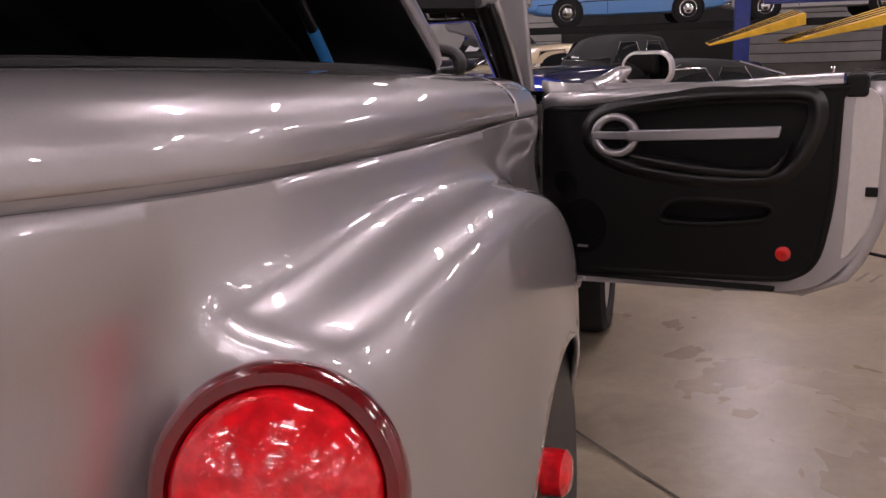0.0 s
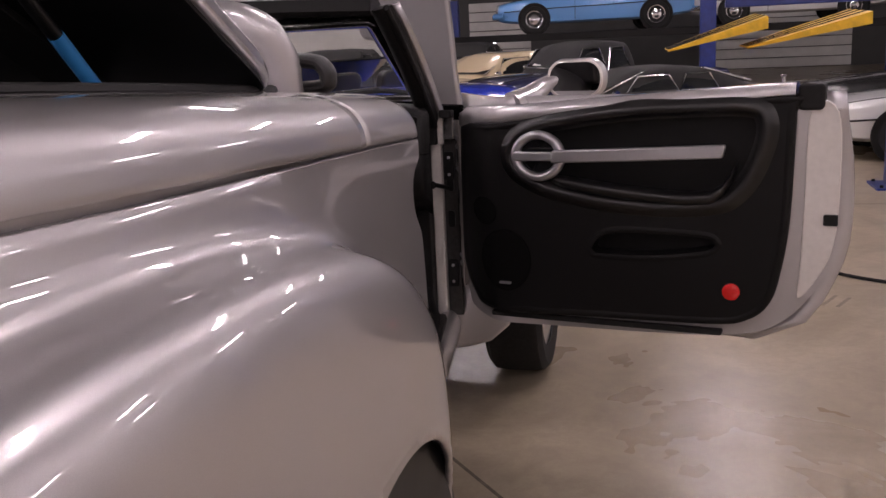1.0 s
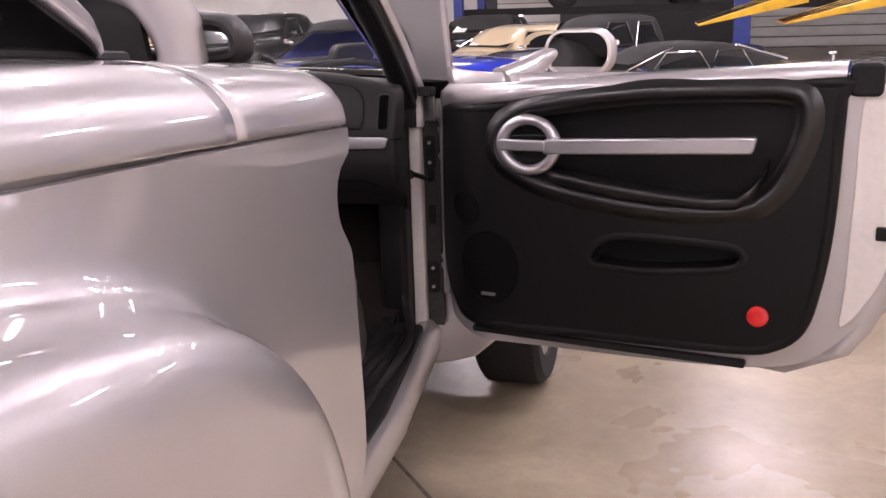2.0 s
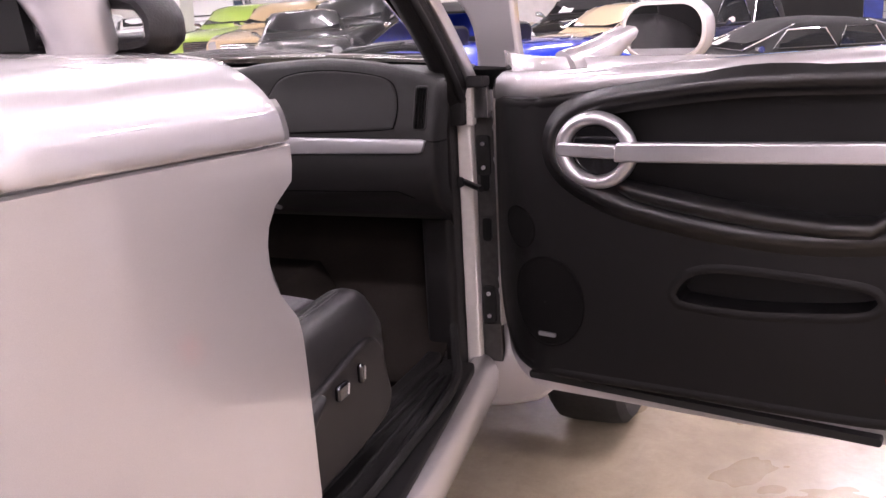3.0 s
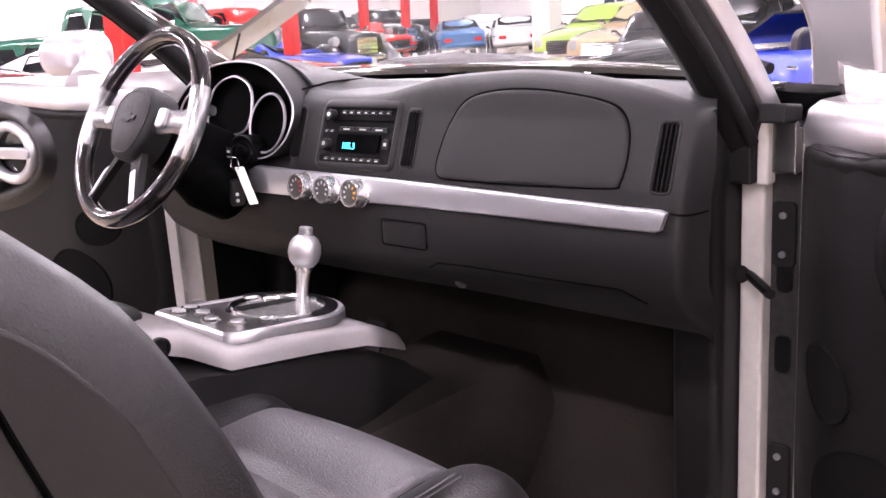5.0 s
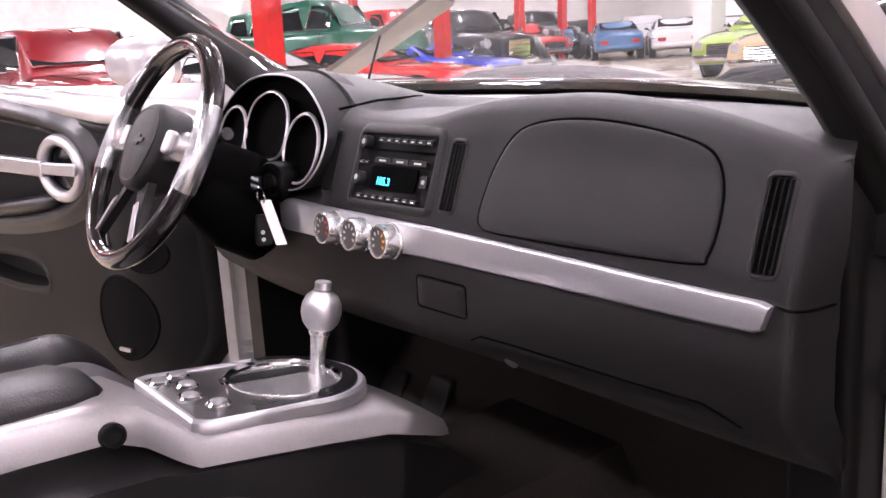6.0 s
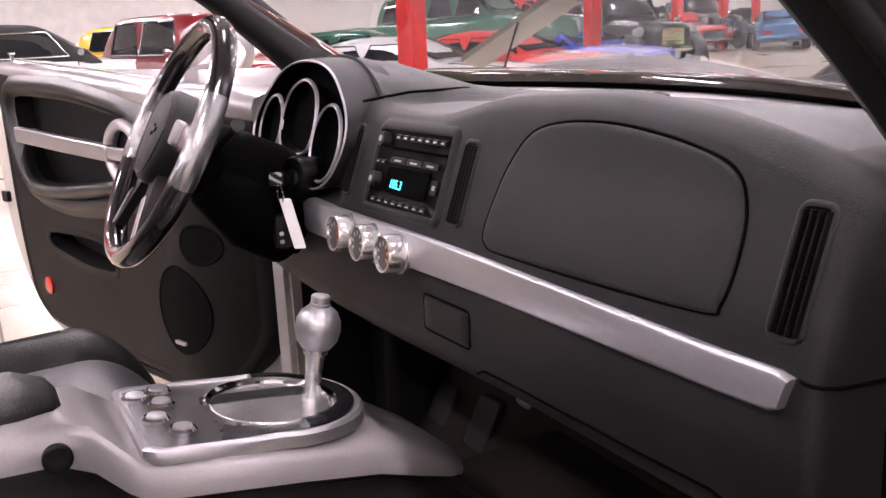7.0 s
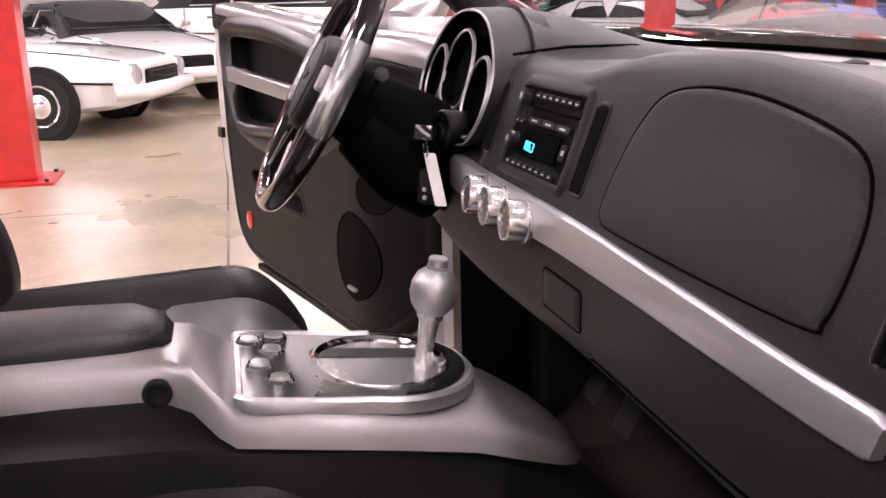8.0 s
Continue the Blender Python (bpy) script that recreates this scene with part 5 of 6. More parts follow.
    lev = [[Vector((X + out * (0.009 + dx * k), y, z + dz_ * h)) for dx, dz_ in ((0, -1), (0.014, -0.9), (0.020, 0), (0.014, 0.9), (0, 1))] for y, z, h, k in ((2.085, 0.655, 0.020, 0.9), (2.10, 0.662, 0.024, 1.3), (2.13, 0.676, 0.020, 1.2), (2.17, 0.692, 0.014, 1.0), (2.20, 0.702, 0.010, 0.8))]
    mesh("recliner_lever", *loft(lev, around=True, caps=True), SEATPLASTIC, val, "black recliner lever", angle=60)
    # backrest
    prof = [(0.70, 2.065), (0.76, 2.092), (0.83, 2.105), (0.90, 2.098), (0.95, 2.080), (1.045, 2.036), (1.128, 1.988), (1.20, 1.918), (1.25, 1.865), (1.275, 1.82)]
    rows = []
    for i in range(21):
        z = 0.68 + 0.60 * i / 20
        yf = curve1(prof, z) + back_y
        k = (z - 0.68) / 0.60
        wide = hw + 0.004 - 0.05 * max(0, k - 0.45) ** 2 * 3.3 - 0.10 * max(0, (k - 0.86) / 0.14) ** 2
        th = 0.175 + back_y - 0.04 * k - 0.05 * max(0, (k - 0.85) / 0.15) ** 2
        r = []
        for u, dy in ((-1.0, -0.07), (-0.97, -0.02), (-0.86, 0.0), (-0.72, -0.008), (-0.58, -0.045), (-0.3, -0.055), (0, -0.058), (0.3, -0.055), (0.58, -0.045), (0.72, -0.008), (0.86, 0.0), (0.97, -0.02), (1.0, -0.07), (0.98, -th + 0.02), (0.9, -th), (0, -th - 0.005), (-0.9, -th), (-0.98, -th + 0.02)):
            r.append(Vector((xc + u * wide, yf + dy, z)))
        rows.append(r)
    back = mesh("backrest", *loft(rows, around=True, caps=True), LEATHER, cushion, "black leather backrest", angle=60)
    bx = xc + out * (hw + 0.003)
    mesh("side_cover", *prism(smooth2([(1.895, 1.165), (1.93, 1.160), (1.963, 1.134), (2.009, 1.074), (2.043, 1.001), (2.078, 0.915), (2.094, 0.85), (2.090, 0.795), (2.045, 0.748), (1.94, 0.72), (1.90, 0.80), (1.885, 0.98)], 4), 0.0, out * 0.014, lambda u, w, v: Vector((bx + w, u, v))), SEATPLASTIC, back, "black plastic side cover", bevel=0.004)
    mesh("cover_groove", *tube([Vector((bx + out * 0.0145, y, z)) for y, z in ((1.915, 1.135), (1.932, 1.08), (1.955, 1.01), (1.972, 0.975), (1.965, 0.95), (1.935, 0.925), (1.905, 0.912))], 0.003, 6), VENTBLACK, back)
    mesh("release_handle", *prism(rounded(1.845, 1.100, 1.90, 1.124, 0.008), out * 0.008, out * 0.030, lambda u, w, v: Vector((bx - out * 0.012 + w, u, v - (u - 1.83) * 0.2))), TRIM, back, "satin release handle", bevel=0.004)
    mesh("warning_label", *prism(rounded(1.865, 0.930, 1.875, 1.02, 0.002), out * 0.0142, out * 0.0148, lambda u, w, v: Vector((bx + w, u + 0.022 - 0.10 * (v - 0.93), v))), YELLOWLABEL, back, "small pale label")
    # headrest with its slot
    hx0, hx1 = xh - 0.125, xh + 0.125
    loop = [(hx0, 1.335), (hx0 + 0.01, 1.375), (hx0 + 0.035, 1.397), (xh, 1.402), (hx1 - 0.035, 1.397), (hx1 - 0.008, 1.382), (hx1, 1.360), (hx1 - 0.015, 1.340), (xh, 1.336), (hx0 + 0.02, 1.340)]
    path = [Vector((p.x, 1.86, p.y)) for p in spline([(a, b, 0) for a, b in loop], 5, closed=True)]
    head = mesh("headrest", *tube(path, 0.017, 14, closed=True, flat=2.1, up=(0, 1, 0)), LEATHER, cushion, "black slotted headrest")
    mesh("headrest_stem", *prism(rounded(xh - 0.10, 1.20, xh + 0.110, 1.338, 0.02), 1.825, 1.895, lambda u, w, v: Vector((u, w - (1.33 - v) * 0.2, v))), LEATHER, head, bevel=0.015)
    # belt buckle
    mesh("buckle", *prism(rounded(-0.014, 0.0, 0.014, 0.07, 0.008), -0.009, 0.009, lambda u, w, v: Vector((xc - out * (hw + 0.03) + w, 2.14 + u + v * 0.3, 0.76 + v))), BLACK, cushion, "black belt buckle with a red button", bevel=0.003)
    mesh("buckle_button", *prism(rounded(-0.010, 0.071, 0.010, 0.075, 0.001, 2), -0.006, 0.006, lambda u, w, v: Vector((xc - out * (hw + 0.03) + w, 2.14 + u + v * 0.3, 0.76 + v))), REDDOT, cushion)
    for o in (cushion, *cushion.children_recursive):
        for v in o.data.vertices:
            v.co.y, v.co.z = v.co.y + forward, v.co.z + lift
    return cushion


build_seat(0.325, 0.318, 0.560, "black leather passenger bucket seat with grey insert", 1, -0.065, 0.065)
build_seat(-0.350, 0.265, -0.400, "black leather driver bucket seat with grey insert", -1, -0.065, 0.0, 0.03)

# ---- the hall ----
FLOOR = material("worn_concrete", (0.33, 0.27, 0.19), 0.3, rough_vary=0, bump=0.06, bump_scale=45)
fn_ = FLOOR.node_tree
fb = fn_.nodes["Principled BSDF"]
fco = fn_.nodes.new("ShaderNodeTexCoord")
last_ = None
for size, rough_, lo, hi in ((0.55, 0.6, (0.25, 0.205, 0.145), (0.40, 0.335, 0.25)), (1.9, 0.68, (0.45, 0.42, 0.38), (1.55, 1.57, 1.6)), (11.0, 0.75, (0.74, 0.73, 0.71), (1.26, 1.27, 1.28)), (70.0, 0.6, (0.88, 0.88, 0.88), (1.12, 1.12, 1.12))):
    nz = fn_.nodes.new("ShaderNodeTexNoise")
    nz.inputs["Scale"].default_value, nz.inputs["Detail"].default_value, nz.inputs["Roughness"].default_value, nz.inputs["Distortion"].default_value = size, 5.0, rough_, 0.6
    fn_.links.new(fco.outputs["Object"], nz.inputs["Vector"])
    mx = fn_.nodes.new("ShaderNodeMix")
    mx.data_type = "RGBA"
    mx.inputs[6].default_value, mx.inputs[7].default_value = (*lo, 1), (*hi, 1)
    fn_.links.new(nz.outputs["Fac"], mx.inputs[0])
    if last_ is None:
        last_ = mx.outputs[2]
        rg = fn_.nodes.new("ShaderNodeMapRange")
        rg.inputs["To Min"].default_value, rg.inputs["To Max"].default_value = 0.16, 0.44
        fn_.links.new(nz.outputs["Fac"], rg.inputs["Value"])
        fn_.links.new(rg.outputs["Result"], fb.inputs["Roughness"])
    else:
        mu = fn_.nodes.new("ShaderNodeVectorMath")
        mu.operation = "MULTIPLY"
        fn_.links.new(last_, mu.inputs[0])
        fn_.links.new(mx.outputs[2], mu.inputs[1])
        last_ = mu.outputs[0]
fn_.links.new(last_, fb.inputs["Base Color"])
STAIN = material("oil_stain", (0.205, 0.175, 0.135), 0.4, grain=0.3, scale=20)
WALLWHITE = material("white_wall_panel", (0.72, 0.71, 0.69), 0.6, grain=0.05, scale=2, stain=0.06)
WALLDARK = material("grey_wall_panel", (0.055, 0.055, 0.055), 0.6, grain=0.1, scale=2)
CEIL = material("dark_ceiling_deck", (0.10, 0.10, 0.10), 0.7, grain=0.1, scale=2)
TUBE_LIGHT = material("lit_diffuser", (1.0, 0.95, 0.93), 0.5, emit=100.0, rough_vary=0)
REDSTEEL = material("red_lift_paint", (0.55, 0.018, 0.014), 0.35, coat=0.5, grain=0.12, scale=12)
BLUESTEEL = material("blue_lift_paint", (0.012, 0.030, 0.19), 0.38, coat=0.4, grain=0.15, scale=12)
YELLOWSTEEL = material("yellow_ramp_paint", (0.72, 0.42, 0.015), 0.42, grain=0.2, scale=14)
BLUEWINDOW = material("blue_window_glass", (0.10, 0.16, 0.25), 0.1, coat=1.0)

floor = mesh("floor", [(-60, -40, 0), (40, -40, 0), (40, 70, 0), (-60, 70, 0)], [(0, 1, 2, 3)], FLOOR)
tagged(floor, "worn tan concrete floor with stains and joints", "floor", kind="structure")
JOINT = material("floor_joint", (0.13, 0.11, 0.09), 0.8, grain=0.3, scale=30)


def groove(points, w):
    p = [Vector((*q, 0)) for q in points]
    rows = []
    for i, q in enumerate(p):
        d = (p[min(i + 1, len(p) - 1)] - p[max(i - 1, 0)]).normalized()
        s = Vector((-d.y, d.x, 0)) * w / 2
        rows.append([q - s + Vector((0, 0, 0.0042)), q + s + Vector((0, 0, 0.0042))])
    return loft(rows)


random.seed(4)
joints = [[(x + random.uniform(-0.02, 0.02), y) for y in range(-12, 40, 2)] for x in (-23, -17, -11, -5.1, 6.98)]
joints += [[(x, y + random.uniform(-0.02, 0.02)) for x in range(-34, -1 if y == 2.33 else 13, 2)] for y in (-4.0, 2.33, 7.6, 13.6, 19.6, 25.6)]
joints += [[(-0.06, 3.65), (0.60, 2.85), (1.07, 2.28), (2.0, 1.15)]]
for j in joints:
    tagged(mesh("floor_joint", *groove(j, 0.014), JOINT), "dark saw-cut joint in the concrete", "floor joint", "floor joints", "structure")

# floor stains, scuffs and a cable
for x0, y0, x1, y1 in ((2.20, 4.72, 2.30, 4.92), (2.27, 4.70, 2.36, 4.88)):
    tagged(mesh("floor_scuff", *groove([(x0, y0), (x1, y1)], 0.02), STAIN), "dark scuff mark on the floor", "scuff", "floor scuffs", "structure")
pts = spline([(2.1, 5.7, 0.012), (2.5, 5.25, 0.012), (2.9, 5.1, 0.012), (3.4, 5.3, 0.012), (3.9, 5.05, 0.012), (5.0, 5.2, 0.012)], 8)
tagged(mesh("cable", *tube(pts, 0.010, 8), RUBBER), "thin black cable lying on the floor", "cable")

XL, XR, YB, YF, ZC = -36.0, 14.0, -36.0, 44.0, 5.6
for nm, lo, hi, mt, lb in (("wall_north", (XL, YF, 0), (XR, YF + 0.2, ZC), WALLWHITE, "white panelled hall wall"), ("wall_south", (XL, YB - 0.2, 0), (XR, YB, ZC), WALLWHITE, "white panelled hall wall"),
                           ("wall_west", (XL - 0.2, YB, 0), (XL, YF, ZC), WALLWHITE, "white panelled hall wall"), ("wall_east", (XR, YB, 0), (XR + 0.2, YF, ZC), WALLWHITE, "white panelled hall wall"),
                           ("ceiling", (XL, YB, ZC), (XR, YF, ZC + 0.2), CEIL, "dark steel deck ceiling")):
    tagged(mesh(nm, *block(lo, hi), mt, flat=True), lb, "ceiling" if nm == "ceiling" else "wall", kind="structure")
# partition behind the lift bay on the right, with its pale doors
tagged(mesh("wall_bay", *block((-5.5, 31.0, 0), (XR, 31.2, ZC), ), WALLDARK, flat=True), "dark wall behind the lift bay", "wall", kind="structure")
for x, w, h9 in ((2.6, 4.2, 3.0), (8.0, 2.6, 3.0), (-4.9, 2.0, 2.4)):
    door9 = tagged(thing("roller_door", "pale ribbed roller door in the bay wall", "roller door", "bay wall doors"), kind="structure")
    for k in range(int(h9 / 0.3)):
        mesh("slat", *prism([(0.02 + 0.3 * k, 30.998), (0.03 + 0.3 * k, 30.95), (0.15 + 0.3 * k, 30.93), (0.29 + 0.3 * k, 30.95), (0.30 + 0.3 * k, 30.998)], x, x + w, lambda u, q, v: (q, v, u)), WALLWHITE, door9)
for k in range(9):
    x = XL + 3 + 5.0 * k
    w = tagged(thing("window", "small dark blue window high in the wall", "window", "hall windows"), kind="structure")
    mesh("window_frame", *block((x, YF - 0.06, 2.6), (x + 1.2, YF - 0.002, 3.6)), WALLDARK, w, bevel=0.02)
    mesh("pane", *block((x + 0.08, YF - 0.075, 2.68), (x + 1.12, YF - 0.062, 3.52)), BLUEWINDOW, w)

# ceiling lights in rows
lamp = thing("ceiling_light", "lit fluorescent ceiling light in a white tray", "ceiling light", "hall ceiling lights")
mesh("tray", *block((-0.62, -0.17, 0.02), (0.62, 0.17, 0.10)), WHITEPLASTIC, lamp, bevel=0.01)
mesh("diffuser", *block((-0.58, -0.13, -0.01), (0.58, 0.13, 0.02)), TUBE_LIGHT, lamp)
spots = [(x, y) for y in (-32, -26.5, -21, -16, -11, -6.2, -1.4, 3.6, 8.4, 13.0) for x in (-31, -24, -17.5, -12, -7.2, -2.6, 2.4, 7.4, 12.0) if not (y < -3 and x < -13)]
spots += [(x, y) for y in (18.0,) for x in (-32, -27, -22, -17, -12, -7.2, -2.6, 2.4, 7.4)]
spots += [(x, y) for y in (23.5, 28.5, 33.5, 39.0) for x in (-32, -27, -22, -17, -12)]
lamp.matrix_basis = pose(spots[0][0], spots[0][1], ZC - 0.101)
for x, y in spots[1:]:
    copy_thing(lamp, pose(x, y, ZC - 0.101))

# columns and car lifts


def lift_post(x, y, mat, label, w=0.26, h=4.2, turn=0):
    t = thing("lift_post", label, "car lift")
    mesh("post", *prism([(-w / 2, -w / 2), (w / 2, -w / 2), (w / 2, w / 2), (w * 0.2, w / 2), (w * 0.2, w * 0.3), (-w * 0.2, w * 0.3), (-w * 0.2, w / 2), (-w / 2, w / 2)], 0.02, h, lambda u, ww, v: (u, v, ww)), mat, t, bevel=0.01)
    mesh("base_plate", *block((-w, -w, 0), (w, w, 0.02)), mat, t)
    for sx in (-1, 1):
        for sy in (-1, 1):
            mesh("bolt", *lathe([(0.016, 0), (0.016, 0.02), (0.002, 0.022)], 8, Matrix.Translation((sx * w * 0.8, sy * w * 0.8, 0.02))), RUBBER, t)
    t.matrix_basis = pose(x, y, 0, 0, 0, turn)
    return t


for x, y, turn in ((-9.6, 7.45, 20), (-14.92, 14.1, 10), (-23.65, 23.97, 10), (-25.55, 27.8, 0), (-28.3, 32.2, 0), (-6.4, 0.86, 90), (-31.0, 22.0, 0)):
    lift_post(x, y, REDSTEEL, "red painted steel lift post bolted to the floor", turn=turn)
for x, y, w in ((3.36, 8.45, 0.22), (1.97, 14.0, 0.22), (6.3, 8.5, 0.22), (6.0, 14.0, 0.22)):
    lift_post(x, y, BLUESTEEL, "blue painted steel lift post bolted to the floor", w)
col = thing("column", "pale grey square building column", "column", kind="structure")
mesh("shaft", *block((-13.9, 20.8, 0), (-13.35, 21.35, ZC)), WALLWHITE, col, bevel=0.02)
# runways of the parking rack, with their yellow ramps
for x0, x1, z in ((-4.0, 6.6, 1.38),):
    r = thing("lift_runway", "dark steel runway of the parking lift", "car lift")
    for y in (22.0, 23.6):
        mesh("beam", *block((x0, y, z - 0.16), (x1, y + 0.45, z)), RUBBER, r, bevel=0.01)
    mesh("cross_beam", *block((x0, 21.9, z - 0.30), (x0 + 0.2, 24.1, z - 0.162)), BLUESTEEL, r)
    mesh("cross_beam", *block((x1 - 0.2, 21.9, z - 0.30), (x1, 24.1, z - 0.162)), BLUESTEEL, r)
    for px in (x0, x1 - 0.2):
        for py in (21.7, 24.1):
            mesh("post", *block((px, py, 0), (px + 0.2, py + 0.2, z + 0.9)), BLUESTEEL, r, bevel=0.01)
r = thing("cross_beam", "blue steel cross beam of the lift", "car lift")
mesh("beam", *block((1.9, 8.40, 1.56), (6.4, 8.55, 1.72)), BLUESTEEL, r, bevel=0.01)
for (xa, xb) in ((1.40, 2.14), (1.99, 2.87)):
    t = thing("lift_ramp", "yellow steel drive-on ramp of a car lift", "car lift ramp", "lift ramps")
    vs = [(xa, 7.95, 1.245), (xa + 0.03, 7.5, 1.235), (xb + 0.02, 7.45, 1.38), (xb - 0.02, 8.2, 1.47), (xa, 7.95, 1.255), (xa + 0.03, 7.5, 1.245), (xb + 0.02, 7.45, 1.47), (xb - 0.02, 8.2, 1.50)]
    mesh("ramp_plate", vs, [(0, 1, 2, 3), (4, 5, 6, 7), (0, 1, 5, 4), (1, 2, 6, 5), (2, 3, 7, 6), (3, 0, 4, 7)], YELLOWSTEEL, t, flat=True)
    for k in range(3):
        a = 0.25 + 0.25 * k
        p0, p1 = Vector(vs[5]).lerp(Vector(vs[4]), a), Vector(vs[6]).lerp(Vector(vs[7]), a)
        mesh("ramp_rib", *tube([p0, p1], 0.008, 6), RUBBER, t)

# ---- other cars in the hall ----


def paint(name, color, metal=0.1):
    return material(name, color, 0.3, metal, 1.0, grain=0.03, scale=300)


PAINTS = {k: paint(k + "_paint", c) for k, c in dict(cream=(0.62, 0.50, 0.32), navy=(0.006, 0.009, 0.045), black=(0.008, 0.008, 0.009), white=(0.75, 0.75, 0.74), skyblue=(0.12, 0.33, 0.68), lime=(0.36, 0.52, 0.08), maroon=(0.16, 0.008, 0.012), yellow=(0.72, 0.45, 0.02), green=(0.012, 0.10, 0.06), red=(0.62, 0.02, 0.015), blue=(0.008, 0.035, 0.50), teal=(0.02, 0.12, 0.30), grey=(0.13, 0.13, 0.125), silver=(0.55, 0.55, 0.56), beige=(0.50, 0.36, 0.20)).items()}
HEADLIGHT = material("headlight_glass", (0.8, 0.8, 0.8), 0.08, 0.6, 1.0)
TAILRED = material("tail_light_red", (0.5, 0.01, 0.01), 0.2, coat=1.0)
SOFTTOP = material("black_soft_top", (0.012, 0.012, 0.012), 0.8, grain=0.2, scale=60)

SHAPES = {
    # station: along, half width, sill, shoulder height; cabin: along, half width, roof height
    "coupe": dict(L=4.6, body=[(0, 0.55, 0.42, 0.62), (0.06, 0.74, 0.30, 0.68), (0.5, 0.84, 0.24, 0.76), (1.4, 0.88, 0.22, 0.84), (2.6, 0.89, 0.22, 0.88), (3.6, 0.88, 0.24, 0.92), (4.35, 0.82, 0.32, 0.90), (4.58, 0.72, 0.42, 0.80), (4.6, 0.60, 0.48, 0.74)],
                  cabin=[(1.45, 0.74, 0.84), (2.15, 0.66, 1.20), (2.5, 0.64, 1.26), (3.0, 0.64, 1.26), (3.45, 0.66, 1.18), (4.1, 0.70, 0.92)], axle=(0.85, 3.62), wr=0.32),
    "sedan": dict(L=4.9, body=[(0, 0.60, 0.42, 0.70), (0.06, 0.80, 0.32, 0.78), (0.5, 0.90, 0.26, 0.88), (1.4, 0.93, 0.24, 0.94), (2.6, 0.94, 0.24, 0.96), (3.7, 0.93, 0.26, 0.98), (4.6, 0.88, 0.34, 0.95), (4.86, 0.80, 0.42, 0.86), (4.9, 0.66, 0.48, 0.78)],
                  cabin=[(1.5, 0.80, 0.94), (2.1, 0.72, 1.34), (2.5, 0.70, 1.42), (3.2, 0.70, 1.42), (3.7, 0.71, 1.34), (4.15, 0.76, 0.98)], axle=(0.95, 3.85), wr=0.34),
    "vintage": dict(L=4.6, body=[(0, 0.34, 0.55, 0.86), (0.10, 0.46, 0.45, 1.02), (0.8, 0.52, 0.40, 1.12), (1.6, 0.62, 0.38, 1.16), (2.4, 0.72, 0.36, 1.16), (3.4, 0.72, 0.36, 1.14), (4.1, 0.60, 0.40, 1.02), (4.5, 0.42, 0.46, 0.80), (4.6, 0.25, 0.52, 0.66)],
                    cabin=[(1.55, 0.60, 1.14), (1.85, 0.60, 1.52), (2.2, 0.60, 1.64), (2.9, 0.60, 1.66), (3.5, 0.58, 1.50), (4.1, 0.52, 1.08)], axle=(0.62, 3.75), wr=0.36),
    "truck": dict(L=4.8, body=[(0, 0.60, 0.48, 0.95), (0.06, 0.78, 0.40, 1.06), (0.5, 0.86, 0.36, 1.14), (1.4, 0.90, 0.34, 1.18), (2.6, 0.90, 0.34, 1.16), (2.75, 0.88, 0.36, 1.14), (4.6, 0.86, 0.40, 1.10), (4.78, 0.82, 0.44, 1.06), (4.8, 0.76, 0.46, 1.02)],
                  cabin=[(1.35, 0.78, 1.16), (1.65, 0.72, 1.56), (1.95, 0.70, 1.68), (2.4, 0.70, 1.68), (2.62, 0.71, 1.60), (2.72, 0.74, 1.16)], axle=(0.85, 3.75), wr=0.37),
    "wagon": dict(L=4.7, body=[(0, 0.62, 0.44, 0.84), (0.06, 0.80, 0.34, 0.94), (0.5, 0.88, 0.30, 1.02), (1.4, 0.90, 0.28, 1.06), (2.6, 0.90, 0.28, 1.08), (3.7, 0.90, 0.30, 1.08), (4.5, 0.88, 0.36, 1.06), (4.68, 0.84, 0.42, 0.98), (4.7, 0.74, 0.48, 0.9)],
                  cabin=[(1.25, 0.82, 1.06), (1.75, 0.74, 1.55), (2.1, 0.73, 1.66), (3.2, 0.73, 1.68), (4.2, 0.73, 1.62), (4.6, 0.80, 1.08)], axle=(0.85, 3.7), wr=0.36),
}


